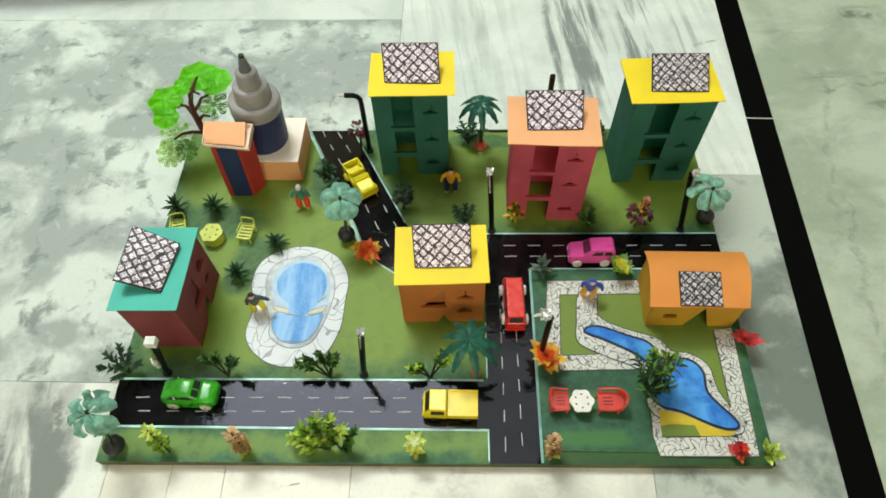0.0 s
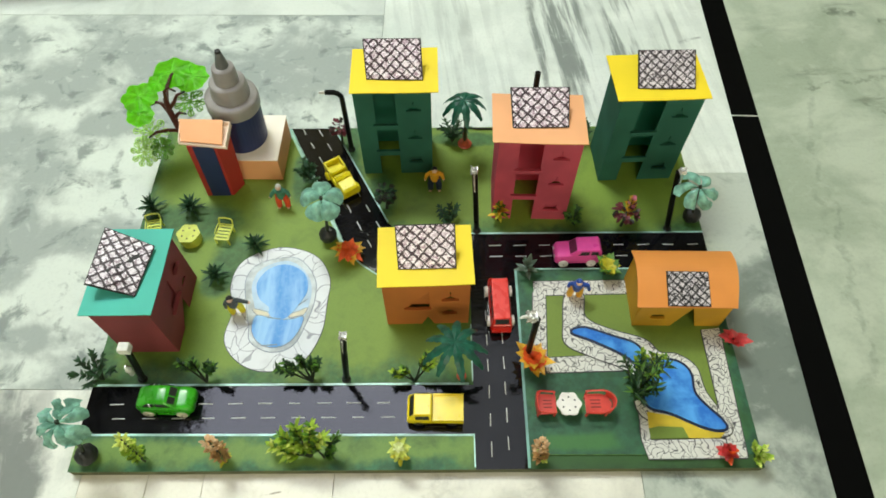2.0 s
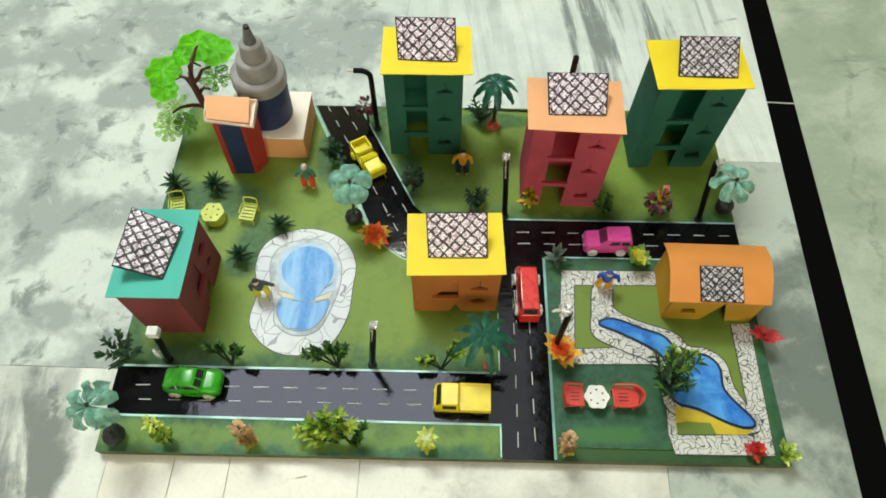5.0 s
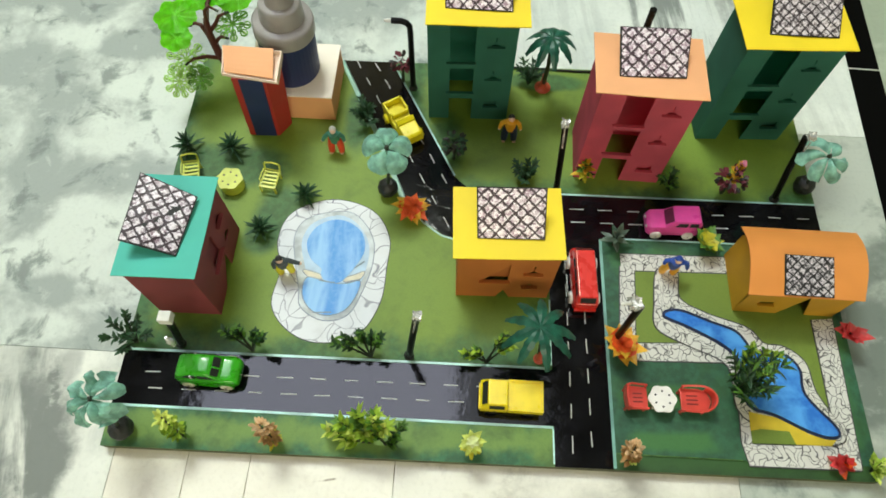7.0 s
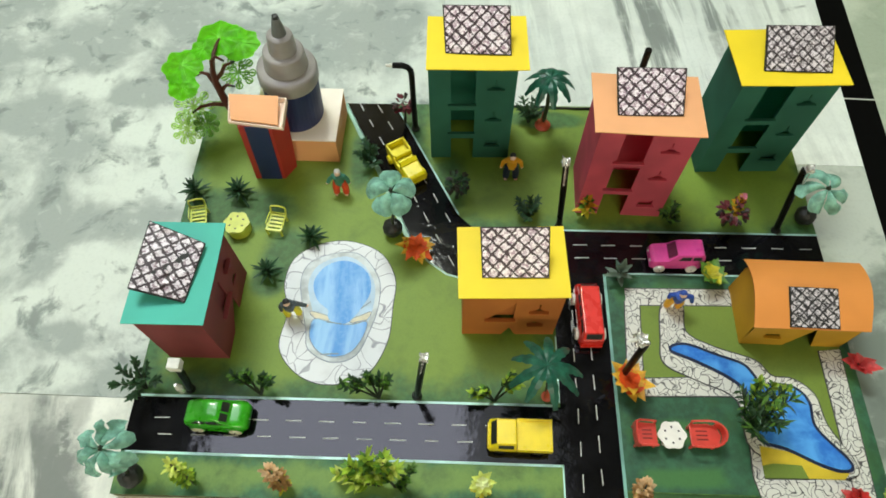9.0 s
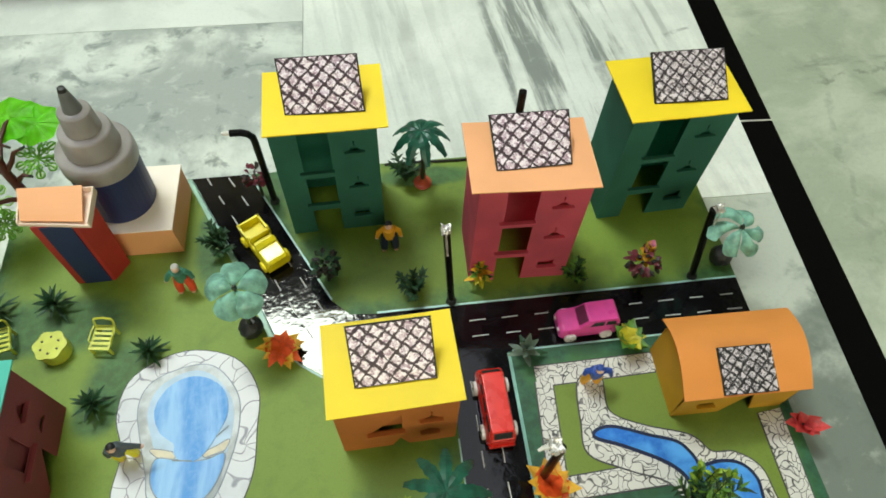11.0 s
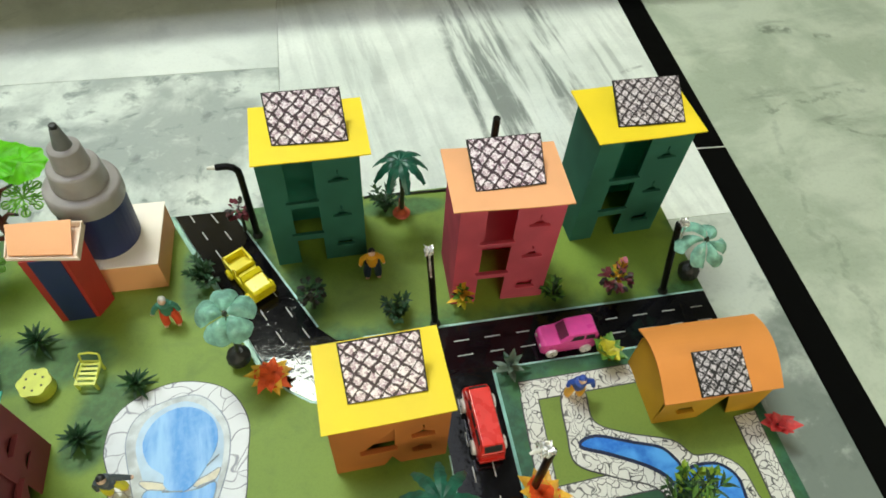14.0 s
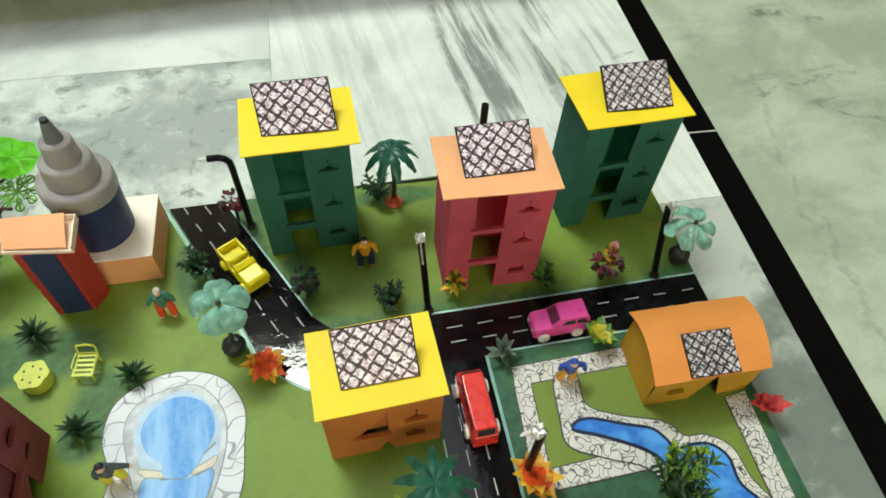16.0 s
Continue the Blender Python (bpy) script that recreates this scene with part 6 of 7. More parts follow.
def star(m, label, mats, height, size):
    """A flat many-pointed flower on a leafy stalk."""
    top = thing("toy_flower", label, "toy plant", m, group="plastic plants")
    part("stem", tube([(0, 0, 0), (0, 0.001, height * 0.5), (0, 0.003, height)], [0.0011, 0.0009, 0.0007], 6), STEM_DARK, top)
    bm = bmesh.new()
    for k in range(14):
        t = 0.1 + 0.75 * k / 14
        a = 2.4 * k
        bm_leaf(bm, (0.002 * math.cos(a), 0.003 * t + 0.002 * math.sin(a), height * t), (math.cos(a), math.sin(a), 0.4), 0.007, 0.0045, 0.3, 0.3, 2 if k < 7 else 1, 0.3)
    part("foliage", bm, mats, top)
    bm = bmesh.new()
    tilt = Matrix.Rotation(radians(38), 3, "X")
    for ring, (n, f) in enumerate(((7, 1.0), (6, 0.55))):
        for k in range(n):
            a = 2 * math.pi * (k + 0.5 * ring) / n + rnd(-0.1, 0.1)
            way = tilt @ Vector((math.cos(a), math.sin(a), 0.12 + 0.3 * ring))
            bm_leaf(bm, Vector((0, 0.003, height + 0.001 * ring)), way, size * f * rnd(0.9, 1.1), size * 0.52, 0.1, 0.3, 1 - ring, 0.1)
    part("petals", bm, mats, top, "whitish lime petals")


def sprig(m, label, mats, branches, leaf=0.0068, wide=0.003, tuft=26):
    """A low plant of a few splayed branches, each ending in a tuft of small leaves."""
    top = thing("toy_shrub", label, "toy shrub", m, group="plastic plants")
    stem, bm = bmesh.new(), bmesh.new()
    for x, y, z in branches:
        tip = Vector((x, y, z))
        mid = tip * 0.5 + Vector((0, 0, z * 0.14))
        bm_tube(stem, [(0, 0, 0), mid, tip], [0.0012, 0.0009, 0.0006], 6)
        for k in range(tuft):
            t = 0.45 + 0.6 * k / tuft
            p = mid.lerp(tip, (t - 0.5) * 2) if t > 0.5 else mid
            a = 2.4 * k
            d = (tip - mid).normalized()
            o = d.orthogonal().normalized()
            way = d * 0.7 + (o * math.cos(a) + d.cross(o) * math.sin(a)) * rnd(0.5, 1.0)
            bm_leaf(bm, p, way, leaf * rnd(0.75, 1.2), wide * rnd(0.8, 1.3), rnd(0.0, 0.3), 0.3, random.randrange(len(mats)))
    part("stem", stem, STEM_DARK, top)
    part("foliage", bm, mats, top)


def petal_tree(base, crown, radius, label, spin=0.0, petals=5, full=0.97, twist=0.0, droop=0.16, rumple=0.0034):
    """Dark ball foot, thin stalk and a parasol of broad pale petals."""
    b = Vector(base)
    c = Vector(crown) - b
    top = thing("toy_tree", label, "toy tree", pose(*base), group="parasol trees")
    bm = bmesh.new()
    bmesh.ops.create_icosphere(bm, subdivisions=3, radius=0.0094)
    for v in bm.verts:
        v.co *= 1 + 0.1 * noise.noise(v.co * 260 + b * 70)
        v.co.z = v.co.z * 1.05 + 0.0092
    part("ball_foot", bm, BLACK_PLASTIC, top, "lumpy black ball foot")
    part("trunk", tube([(0, 0, 0.012), c * 0.5 + Vector((0.001, 0, 0)), c + Vector((0, 0, 0.002))], [0.0018, 0.0014, 0.001], 8), STEM_DARK, top)
    half, tip = math.pi / petals, Matrix.Rotation(radians(16), 3, "X")
    for k in range(petals):
        bm = bmesh.new()
        a = spin + 2 * half * k + rnd(-0.08, 0.08) * (2 - full)
        r, dip = radius * rnd(0.93, 1.06), rnd(-0.0015, 0.001)
        rows = []
        for i in range(9):
            q = i / 8
            row = []
            for j in range(9):
                u = j / 4 - 1
                d = r * (0.06 + 0.94 * q) * (1 - 0.16 * q * abs(u) ** 3)
                w = a + half * full * u * (0.62 + 0.38 * math.sin(math.pi * min(1.0, q * 0.62 + 0.12))) + twist * q * q
                z = dip + radius * (0.16 * (1 - q * q) - droop * q ** 3 + 0.2 * math.sin(math.pi * q ** 0.8) * (1 - u * u))
                z += rumple * (0.3 + q) * noise.noise((d * 170 * math.cos(w) + k * 7.1, d * 170 * math.sin(w), spin * 9))
                row.append(bm.verts.new(c + tip @ Vector((d * math.cos(w), d * math.sin(w), z - 0.1 * radius))))
            rows.append(row)
        for r0, r1 in zip(rows, rows[1:]):
            for j in range(8):
                bm.faces.new((r0[j], r0[j + 1], r1[j + 1], r1[j]))
        part("petal", bm, TEAL_LEAF, top, "pale teal translucent petal", smooth=True)
    part("crown_knob", lathe([(0.0012, 0), (0.0022, 0.002), (0.001, 0.005)], 8, c), STEM_DARK, top)


def palm(base, crown, reach, fronds, label, foot=0.008, wide=1.0, leafmat=PALM_GREEN):
    b = Vector(base)
    c = Vector(crown) - b
    top = thing("toy_palm", label, "toy palm", pose(*base), group="toy palms")
    part("dish", lathe([(foot, 0), (foot * 1.05, 0.0015), (foot * 0.6, 0.0025), (0.0032, 0.006), (0.0024, 0.02)], 14), PALM_RED, top, "red plastic foot")
    part("trunk", tube([(0, 0, 0.004), c * 0.5 + Vector((0.0015, 0, 0)), c], [0.0024, 0.002, 0.0022], 10), STEM_DARK, top)
    for k in range(fronds):
        a = 2 * math.pi * (k + rnd(-0.15, 0.15)) / fronds
        l = reach * rnd(0.88, 1.08)
        bm = bmesh.new()
        rows, n = [], 9
        for s in range(n + 1):
            t = s / n
            d = l * t
            z = 0.006 * math.sin(t * 2.0) - 0.02 * t * t * (reach / 0.027)
            w = wide * 0.0052 * (reach / 0.027) * (math.sin(math.pi * min(1, 0.12 + 0.8 * t)) ** 0.7) * (1.0 if s % 2 else 0.8)
            ca, sa = math.cos(a), math.sin(a)
            rows.append([bm.verts.new((c.x + d * ca - u * w * sa, c.y + d * sa + u * w * ca, c.z + z - abs(u) * w * 0.35)) for u in (-1, 0, 1)])
        for r0, r1 in zip(rows, rows[1:]):
            for u in (0, 1):
                bm.faces.new((r0[u], r0[u + 1], r1[u + 1], r1[u]))
        part("frond", bm, leafmat, top)


def lace_tree():
    """Tall plastic tree: a thick brown trunk with curled branch stubs and flat lace pads of leaves."""
    base = Vector((-0.262, 0.338, T))
    top = thing("toy_tree", "tall plastic tree with brown trunk, bright green pads and lime lace", "toy tree", pose(*base))
    part("trunk", tube([(0.014, 0.01, 0), (0.006, 0.0135, 0.026), (-0.004, 0.018, 0.054), (-0.0075, 0.0215, 0.076), (-0.0055, 0.022, 0.094)], [0.0055, 0.0046, 0.004, 0.0035, 0.0026], 12), BARK, top, smooth=True)
    curls = (((-0.0055, 0.022, 0.09), (-0.003, 0.022, 0.104), (0.002, 0.0225, 0.109), (0.0065, 0.022, 0.106)),
             ((-0.009, 0.022, 0.074), (-0.012, 0.022, 0.087), (-0.017, 0.022, 0.089), (-0.021, 0.022, 0.0865)),
             ((-0.006, 0.022, 0.08), (0.002, 0.022, 0.089), (0.008, 0.0225, 0.0985), (0.0145, 0.022, 0.102)),
             ((-0.0065, 0.02, 0.064), (-0.001, 0.021, 0.071), (0.003, 0.021, 0.0745), (0.0075, 0.02, 0.074)),
             ((-0.003, 0.0175, 0.05), (-0.014, 0.012, 0.057), (-0.024, 0.006, 0.06), (-0.028, 0.001, 0.06)),
             ((-0.006, 0.023, 0.09), (-0.008, 0.04, 0.094), (-0.006, 0.055, 0.096), (-0.004, 0.064, 0.094)))
    for c in curls:
        limb = part("branch", tube(c, [0.0023, 0.0019, 0.0015, 0.001], 8), BARK, top, smooth=True)
        part("branch_tip", tube([c[-1], Vector(c[-1]) * 1.6 - Vector(c[-2]) * 0.6], [0.0014, 0.0009], 6), STEM_DARK, limb, "blackish tip")
    # smooth scalloped pads on top
    for c, r, tilt in (((-0.006, 0.061, 0.094), 0.022, 8), ((0.013, 0.0565, 0.0915), 0.0195, 12), ((-0.019, 0.047, 0.0925), 0.013, 10), ((-0.036, 0.029, 0.089), 0.0195, 10), ((-0.034, 0.01, 0.082), 0.0145, 16)):
        bm = bmesh.new()
        lobes, start = 7, rnd(0, 6)
        rows = []
        for i in range(6):
            row = []
            for k in range(56):
                a = 2 * math.pi * k / 56
                q = i / 5
                d = r * (0.1 + 0.9 * q) * (1 + q * (0.1 * abs(math.sin(lobes * (a + start) / 2)) - 0.06 + 0.07 * noise.noise((math.cos(a) * 3, math.sin(a) * 3, r * 900))))
                z = 0.12 * r * (1 - q * q) + 0.05 * r * q * math.sin(lobes * (a + start)) + 0.0012 * noise.noise((d * math.cos(a) * 260, d * math.sin(a) * 260, r * 500))
                row.append(bm.verts.new((d * math.cos(a), 0.92 * d * math.sin(a), z)))
            rows.append(row)
        bm.faces.new(rows[0])
        for r0, r1 in zip(rows, rows[1:]):
            for k in range(56):
                bm.faces.new((r0[k], r0[(k + 1) % 56], r1[(k + 1) % 56], r1[k]))
        bmesh.ops.solidify(bm, geom=bm.faces[:], thickness=0.0005)
        for k in range(lobes):
            a = 2 * math.pi * (k + 0.5) / lobes - start
            d = Vector((math.cos(a), 0.92 * math.sin(a), 0))
            bm_tube(bm, [d * r * 0.08 + Vector((0, 0, 0.12 * r)), d * r * 0.5 + Vector((0, 0, 0.1 * r)), d * r * 0.95 + Vector((0, 0, 0.02 * r))], [0.0004, 0.0004, 0.0003], 5)
        bmesh.ops.transform(bm, matrix=pose(*c, tilt, 0, 0), verts=bm.verts)
        part("leaf_pad", bm, TREE_GREEN, top, "bright green scalloped leaf pad", smooth=True)
    # open lace wheels below
    for c, r, tilt, mats in (((-0.046, 0.0, 0.033), 0.0145, 40, [LIME_RIB, LIME_RIB]), ((-0.04, 0.02, 0.043), 0.0185, 30, [LIME_RIB, TREE_DULL]), ((0.0105, 0.0375, 0.074), 0.0165, 20, [TREE_DULL, LIME_RIB]), ((-0.026, 0.004, 0.036), 0.012, 34, [TREE_DULL, TREE_DULL])):
        bm = bmesh.new()
        ribs = 9
        for k in range(ribs):
            a = 2 * math.pi * (k + rnd(-0.1, 0.1)) / ribs
            d, e = Vector((math.cos(a), math.sin(a), 0)), Vector((-math.sin(a), math.cos(a), 0))
            bm_tube(bm, [(0, 0, 0), d * r * 0.5 + Vector((0, 0, 0.0008)), d * r * 0.96], [0.0009, 0.0008, 0.0007], 5, 0)
            for q, w in ((0.5, 0.13), (0.84, 0.2)):
                loop = [d * (r * q + r * w * math.cos(u)) + e * (r * w * math.sin(u)) for u in [2 * math.pi * i / 8 for i in range(9)]]
                bm_tube(bm, loop, [0.0008] * 9, 4, 0)
            bm_leaf(bm, d * r * 0.7, d, r * 0.3, r * 0.2, 0.1, 0.1, 1, 0.4)
            bm_leaf(bm, d * r * 0.3, (d + e).normalized(), r * 0.22, r * 0.12, 0.1, 0.1, 1, 0.4)
        bmesh.ops.transform(bm, matrix=pose(*c, tilt, 0, rnd(0, 40)), verts=bm.verts)
        part("leaf_wheel", bm, mats, top, "open lime lace leaf wheel")


def maple(m, label, mats, size, flat=0.3, leaves=4):
    """A spray of large cloth maple leaves on a short stalk."""
    top = thing("cloth_leaf_sprig", label, "artificial leaves", m, group="cloth leaf sprigs")
    part("stem", tube([(0, 0, 0), (0, 0.001, size * 0.5)], [0.001, 0.0007], 6), STEM_DARK, top)
    for k in range(leaves):
        bm = bmesh.new()
        a0 = -0.4 + 6.28 / leaves * k + rnd(-0.4, 0.4)
        for j in range(5):
            a = a0 + (j - 2) * 0.55
            e = flat + rnd(-0.1, 0.35)
            way = Vector((math.cos(a) * math.cos(e), math.sin(a) * math.cos(e), math.sin(e)))
            bm_leaf(bm, (0, 0, size * (0.3 + 0.1 * k)), way, size * (1.0 - 0.13 * abs(j - 2)) * rnd(0.85, 1.15), size * 0.46, 0.25, 0.3, random.randrange(len(mats) - 1), 0.0, len(mats) - 1 if rnd(0, 1) < 0.75 else None)
        part("leaf", bm, mats, top)


def lump_tree(m, label, mats, height, radius, n=60, name="toy_tree"):
    top = thing(name, label, "toy tree", m, group="small dark trees")
    part("trunk", tube([(0, 0, 0), (0.001, 0, height * 0.5), (0, 0, height)], [0.0018, 0.0013, 0.001], 7), STEM_DARK, top)
    bm = bmesh.new()
    for k in range(n):
        d = Vector((rnd(-1, 1), rnd(-1, 1), rnd(-1, 1)))
        if d.length > 1:
            d.normalize()
        p = Vector((0, 0, height)) + Vector((d.x, d.y, d.z * 0.75)) * radius
        w = (d + Vector((rnd(-0.5, 0.5), rnd(-0.5, 0.5), rnd(-0.2, 0.6)))).normalized()
        bm_leaf(bm, p, w, 0.0055, 0.0045, 0.2, 0.3, random.randrange(len(mats)), 0.3)
    part("foliage", bm, mats, top)


def planting():
    DK = "dark green plastic fern shrub"
    # front verge
    petal_tree((-0.2895, 0.0125, T), (-0.282, 0.02, 0.088), 0.0215, "pale teal parasol toy tree at the board corner", 0.3, 8, 1.05, 0.1, 0.2, 0.011)
    plume(pose(-0.2405, 0.009, T), "yellow-green plastic leaf shrub on the front verge", [LIME_PALE, FERN_LIME, FERN_LIME, FERN_MID], 0.043, 84, 0.0062, 0.0032, girth=0.0052, lean=(-0.005, 0.007))
    plume(pose(-0.168, 0.008, T), "peach-brown plastic leaf shrub on the front verge", [PEACH_PALE, PEACH_LEAF, PEACH_LEAF, GOLD_LEAF], 0.043, 90, 0.0056, 0.0036, girth=0.0056, lean=(-0.004, 0.006))
    sprig(pose(-0.094, 0.012, T), "lime-tipped green plastic fern shrub on the front verge", [FERN_LIME, FERN_LIME, LIME_PALE, FERN_MID], [(-0.03, 0.004, 0.018), (-0.02, 0.008, 0.034), (-0.007, 0.012, 0.046), (0.007, 0.012, 0.05), (-0.016, -0.002, 0.016), (-0.002, 0.002, 0.026), (0.014, 0.006, 0.034), (-0.012, 0.004, 0.028)], 0.0105, 0.0036, 24)
    sprig(pose(-0.082, 0.011, T), "dark green plastic fern shrub on the front verge", [FERN, FERN_MID, FERN_MID], [(0.015, 0.009, 0.034), (0.009, 0.003, 0.022), (0.006, -0.001, 0.012), (-0.006, 0.004, 0.02)], 0.0075, 0.003, 18)
    star(pose(-0.0145, 0.009, T), "pale lime star-shaped plastic flower on the front verge", [STAR_PALE, LIME_PALE, GOLD_LEAF], 0.03, 0.0105)
    plume(pose(0.109, 0.008, T), "peach plastic leaf shrub at the park corner", [PEACH_PALE, PEACH_LEAF, PEACH_LEAF, LIME_PALE], 0.036, 80, 0.0048, 0.0036, 0.0055, (-0.003, 0.004))
    rosette(pose(0.272, 0.011, T), "red and yellow plastic flower on the stone path", [RED_LEAF, RED_LEAF, ORANGE_LEAF, GOLD_LEAF], 0.016, 18, 0.0105, 0.0075)
    fern(pose(0.299, 0.008, T), "bright lime plastic shrub at the board corner", [FERN_LIME, FERN_LIME, LIME_PALE], 0.015, 6, 0.0065, 0.0036, 0.7, sprigs=5)
    # behind the front road
    fern(pose(-0.298, 0.085, T), DK + " beside the road", [FERN, FERN_DARK], 0.034, 7, 0.008, 0.003, 0.7)
    sprig(pose(-0.2, 0.082, T), DK + " beside the road", [FERN, FERN, FERN_MID], [(-0.016, 0.006, 0.032), (-0.007, 0.009, 0.03), (0.014, 0.003, 0.03), (0.006, 0.008, 0.022)])
    sprig(pose(-0.1, 0.0815, T), DK + " between road and pond", [FERN, FERN, FERN_MID], [(-0.02, 0.006, 0.032), (-0.006, 0.008, 0.038), (0.01, 0.006, 0.034), (-0.028, 0.004, 0.022), (0.002, 0.01, 0.024)])
    sprig(pose(-0.003, 0.0815, T), "green and lime plastic fern shrub beside the road", [FERN_LIME, FERN_MID, FERN_LIME, FERN], [(0.012, 0.012, 0.036), (0.018, 0.006, 0.03), (-0.018, 0.0, 0.02), (-0.01, 0.002, 0.024)])
    palm((0.041, 0.086, T), (0.034, 0.093, 0.073), 0.03, 9, "dark green plastic palm with a red foot at the junction", 0.0045, 0.78)
    # garden
    for x, y, h in ((-0.296, 0.281, 0.026), (-0.2525, 0.281, 0.026), (-0.175, 0.232, 0.022), (-0.211, 0.195, 0.022)):
        rosette(pose(x, y, T, 0, 0, rnd(0, 180)), "dark green plastic spiky tuft on the garden lawn", [FERN_DARK, FERN, FERN_DARK], h * 0.5, 24, 0.6 * h + 0.003, 0.0036, name="toy_shrub", category="toy shrub")
    fern(pose(-0.126, 0.322, T), DK + " beside the slanting road", [FERN_DARK, FERN], 0.026, 9, 0.009, 0.003, 0.7)
    petal_tree((-0.0985, 0.2425, T), (-0.0945, 0.2395, 0.088), 0.0215, "pale teal parasol toy tree with a black ball foot", 0.35, 5, 1.04)
    maple(pose(-0.0745, 0.222, T), "orange cloth maple leaves beside the slanting road", [ORANGE_LEAF, ORANGE_LEAF, ORANGE_TIP], 0.02, 0.2)
    lace_tree()
    # tower lawn
    lump_tree(pose(-0.038, 0.284, T), "small dark brown bushy toy tree", [SHADOW_TREE, FERN_DARK], 0.026, 0.009, 80)
    lump_tree(pose(-0.0945, 0.378, T), "small maroon plastic toy tree at the road's end", [MAROON_LEAF, SHADOW_TREE], 0.03, 0.008, 50)
    fern(pose(0.032, 0.262, T), DK + " on the tower lawn", [FERN_DARK, FERN], 0.022, 8, 0.008, 0.0026, 0.7)
    rosette(pose(0.0855, 0.266, T), "orange and green plastic shrub before the crimson tower", [ORANGE_TIP, FERN_MID, GOLD_LEAF, FERN], 0.028, 30, 0.0125, 0.0055)
    fern(pose(0.167, 0.261, T), DK + " beside the crimson tower", [FERN, FERN_MID], 0.02, 7, 0.008, 0.0028, 0.7)
    lump_tree(pose(0.219, 0.258, T), "maroon toy tree with yellow and pink blossoms", [MAROON_LEAF, MAROON_LEAF, SHADOW_TREE], 0.026, 0.0105, 80)
    rosette(pose(0.2235, 0.264, T), "yellow and pink plastic blossom beside the maroon tree", [GOLD_LEAF, ORANGE_TIP, ORANGE_TIP, PINK_LEAF], 0.04, 18, 0.0105, 0.0075)
    petal_tree((0.295, 0.265, T), (0.2775, 0.2495, 0.088), 0.0215, "pale teal parasol toy tree leaning at the board edge", 0.6, 6, 0.82, 0.35, 0.26)
    palm((0.051, 0.377, T), (0.048, 0.366, 0.094), 0.026, 9, "green plastic palm with a red foot between the towers")
    fern(pose(0.036, 0.381, T), DK + " beside the palm", [FERN_DARK, FERN], 0.026, 9, 0.009, 0.0026, 0.7)
    fern(pose(0.19, 0.385, T), DK + " behind the towers", [FERN_DARK, FERN], 0.024, 8, 0.009, 0.0026, 0.7)
    # park
    rosette(pose(0.111, 0.197, T), "grey-green cloth leaf plant at the park corner", [GREY_LEAF, FERN_DARK], 0.018, 12, 0.017, 0.006, name="toy_plant")
    maple(pose(0.192, 0.197, T), "yellow-green cloth leaves beside the back road", [GOLD_LEAF, GOLD_LEAF, FERN_MID], 0.023, 0.6)
    maple(pose(0.108, 0.097, T), "orange cloth maple leaves below the foil lamp", [ORANGE_LEAF, ORANGE_LEAF, ORANGE_TIP], 0.025, 0.55)
    fern(pose(0.2, 0.066, T), "tall dark green plastic fern beside the stream", [FERN, FERN_DARK, FERN, FERN_MID], 0.056, 16, 0.0115, 0.0021, 0.42, sprigs=10)
    fern(pose(0.208, 0.082, T), "lime-tipped plastic fern beside the stream", [FERN_LIME, FERN_MID, FERN_LIME], 0.05, 6, 0.0095, 0.0036, 0.3)
    maple(pose(0.303, 0.117, T), "red cloth maple leaves at the board edge", [RED_LEAF, RED_LEAF], 0.022, 0.75, 2)


planting()


# ---- little dolls, plain shapes ----
def doll(name, label, m, torso, legs, skin, hair, arms):
    """A standing figure facing -y; arms: (right, left), each as elbow and wrist."""
    mats = [torso, legs, skin, hair]
    bm = bmesh.new()

    def lump(c, r, sz, mat):
        n0 = len(bm.faces)
        bmesh.ops.create_icosphere(bm, subdivisions=2, radius=1.0, matrix=Matrix.Translation(c) @ Matrix.Diagonal((r, r, sz, 1)))
        bm.faces.ensure_lookup_table()
        for f in bm.faces[n0:]:
            f.material_index = mat

    for s in (-1, 1):
        bm_tube(bm, [(s * 0.0034, -0.0012, 0.0015), (s * 0.0033, -0.0006, 0.007), (s * 0.002, 0, 0.0138)], [0.0022, 0.0025, 0.0027], 8, 1)
        bm_tube(bm, [(s * 0.0035, 0.0006, 0.0008), (s * 0.0037, -0.0034, 0.0008)], [0.0015, 0.0012], 8, 2)
    for s, (elbow, wrist) in zip((1, -1), arms):
        bm_tube(bm, [(s * 0.003, 0, 0.0198), elbow, wrist], [0.0019, 0.0016, 0.0012], 8, 0)
        lump(wrist, 0.0012, 0.0013, 2)
    bm_tube(bm, [(0, 0, 0.0118), (0, 0, 0.016), (0, -0.0004, 0.0205), (0, -0.0006, 0.0216)], [0.0034, 0.0039, 0.0034, 0.0018], 10, 0)
    lump((0, -0.0008, 0.0238), 0.0022, 0.0025, 2)
    lump((0, -0.0001, 0.0247), 0.0023, 0.002, 3)
    ob = part(name, bm, mats, None, smooth=True)
    ob.matrix_basis = m @ Matrix.Scale(1.4, 4)
    tagged(ob, label, "doll", group="little dolls")


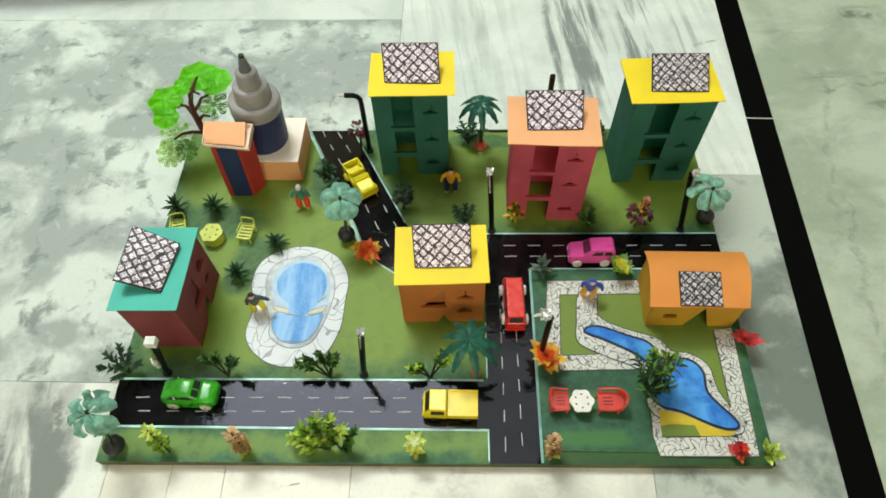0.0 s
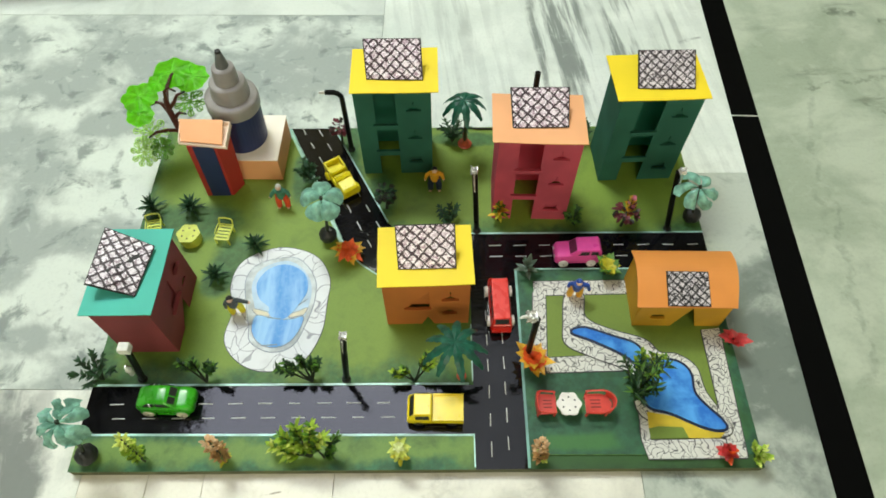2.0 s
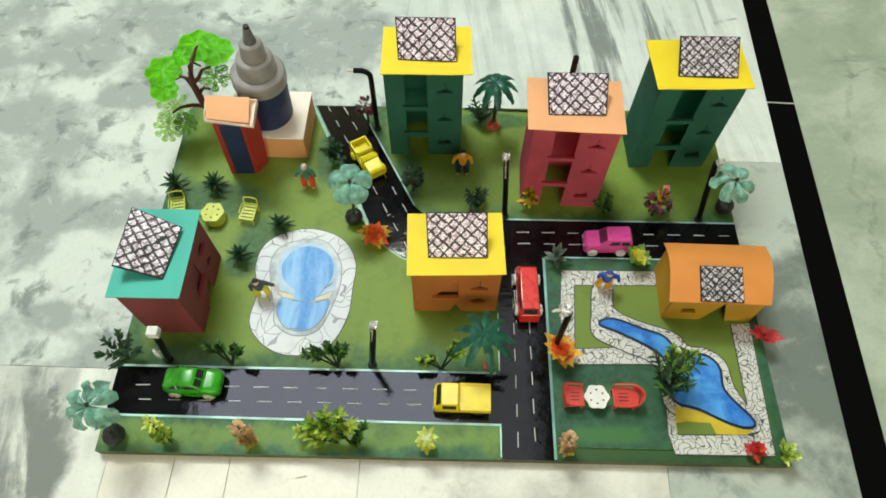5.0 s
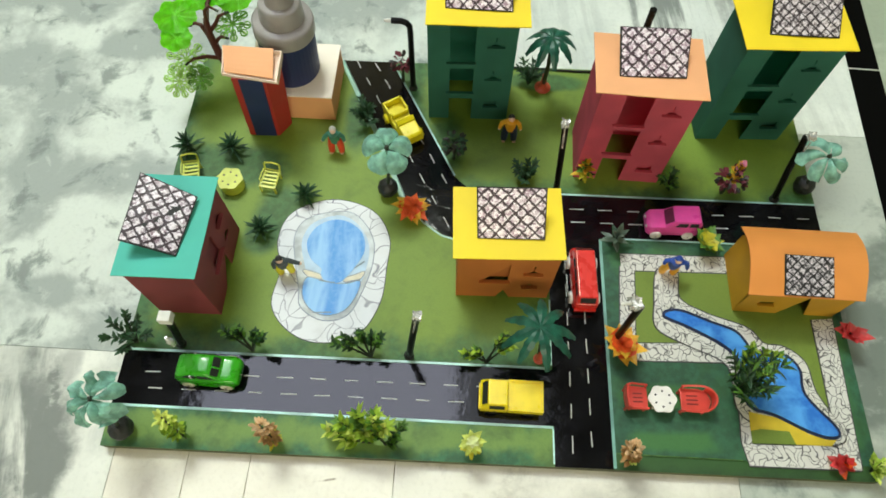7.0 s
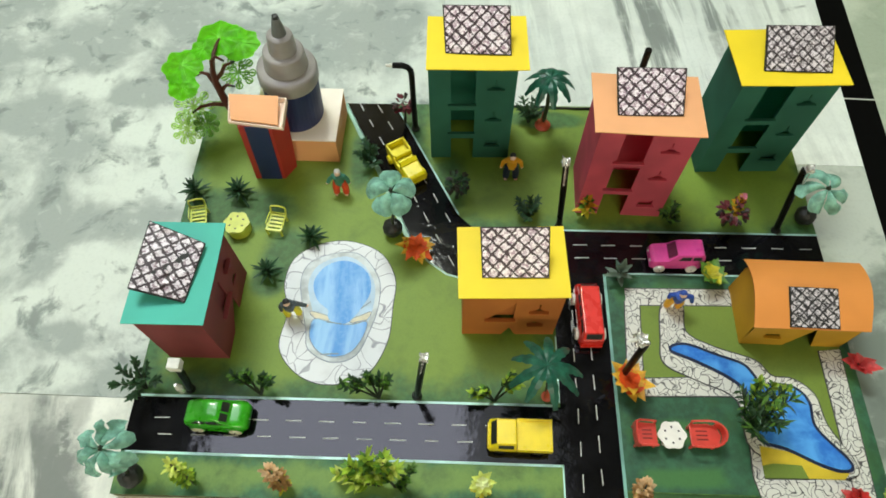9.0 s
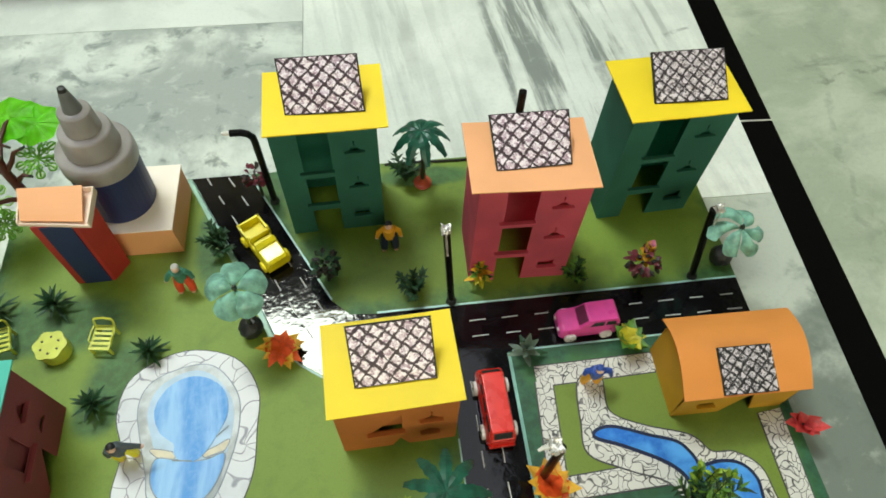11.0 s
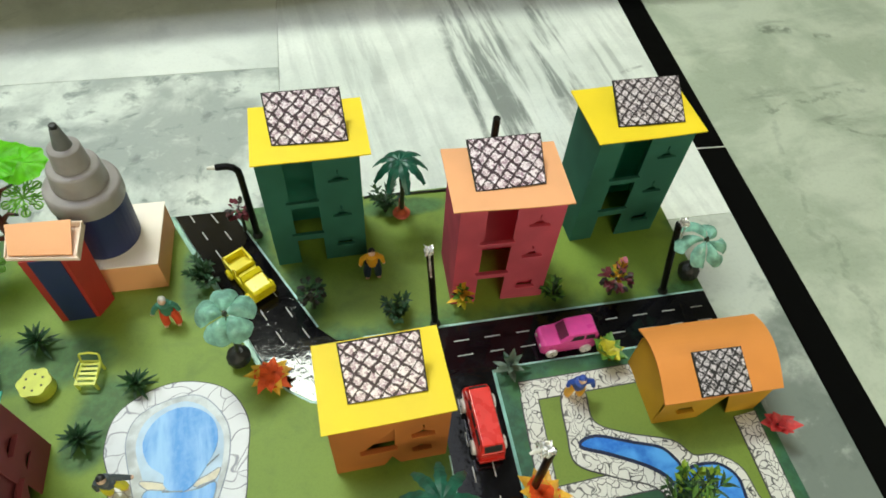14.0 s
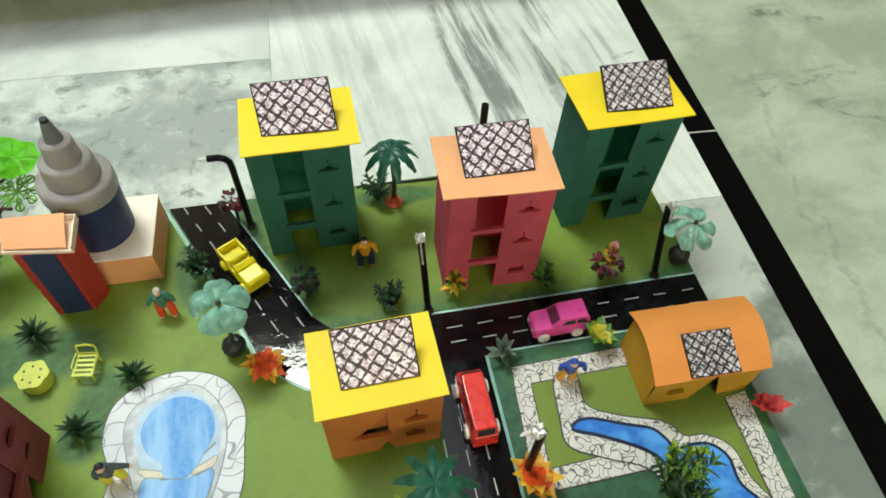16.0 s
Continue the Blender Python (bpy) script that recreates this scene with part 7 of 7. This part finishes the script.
SKIN = plain("pale_plastic", (0.75, 0.5, 0.36), 0.5)
D_GREEN, D_RED = plain("doll_green_paint", (0.05, 0.2, 0.14), 0.5), plain("doll_red_paint", (0.75, 0.07, 0.03), 0.5)
D_YELLOW, D_BLUE = plain("doll_amber_paint", (0.8, 0.4, 0.02), 0.5), plain("doll_navy_paint", (0.02, 0.035, 0.09), 0.5)
D_BLACK, D_LEMON = plain("doll_slate_paint", (0.05, 0.068, 0.078), 0.5), plain("doll_lemon_paint", (0.76, 0.66, 0.015), 0.5)
D_ROYAL = plain("doll_royal_blue_paint", (0.02, 0.07, 0.35), 0.5)
D_HAIR, D_GREY = plain("doll_black_paint", (0.012, 0.012, 0.012), 0.5), plain("doll_pale_grey_paint", (0.5, 0.5, 0.46), 0.5)
doll("doll", "small standing doll with green top and red trousers", pose(-0.1525, 0.2885, T), D_GREEN, D_RED, SKIN, D_GREY, (((0.0056, 0, 0.0166), (0.0066, -0.001, 0.013)), ((-0.0062, 0, 0.0164), (-0.0084, -0.001, 0.0126))))
doll("doll", "small standing doll with amber top and navy trousers", pose(0.0155, 0.311, T), D_YELLOW, D_BLUE, SKIN, D_HAIR, (((0.006, 0, 0.0172), (0.007, -0.0014, 0.0136)), ((-0.0062, 0, 0.0172), (-0.0074, -0.0014, 0.0136))))
doll("doll", "small standing doll with slate top and yellow trousers at the pond", pose(-0.1825, 0.1575, T + 0.0006, 8, 0, 12), D_BLACK, D_LEMON, SKIN, D_HAIR, (((0.0066, -0.001, 0.0186), (0.0108, -0.002, 0.0158)), ((-0.0052, 0, 0.0158), (-0.0056, -0.001, 0.0112))))
doll("doll", "small standing doll with blue top and amber trousers on the path", pose(0.1575, 0.1735, T + 0.0008, 8, 0, -5), D_ROYAL, D_YELLOW, SKIN, D_ROYAL, (((0.0066, 0, 0.0186), (0.009, -0.001, 0.012)), ((-0.0058, 0, 0.0186), (-0.0064, -0.001, 0.0158))))


# ---- loose wire along the back of the board ----
def wire(path, label):
    top = thing("wire", label, "wire", pose(*path[0]))
    o = Vector(path[0])
    pts = []
    for a, b in zip(path, path[1:]):
        for k in range(6):
            p = Vector(a).lerp(Vector(b), k / 6) - o
            pts.append(p + Vector((0, 0.0015 * noise.noise(p * 90), 0.0012 * abs(noise.noise(p * 70 + Vector((5, 0, 0)))))))
    part("cable", tube(pts, 0.0011, 6), BLACK_PLASTIC, top)


wire([(0.018, 0.401, T + 0.0012), (0.05, 0.4015, T + 0.0014), (0.085, 0.4, T + 0.0012), (0.17, 0.4, T + 0.0012), (0.21, 0.4005, T + 0.0012)], "thin black wire along the board's back edge")
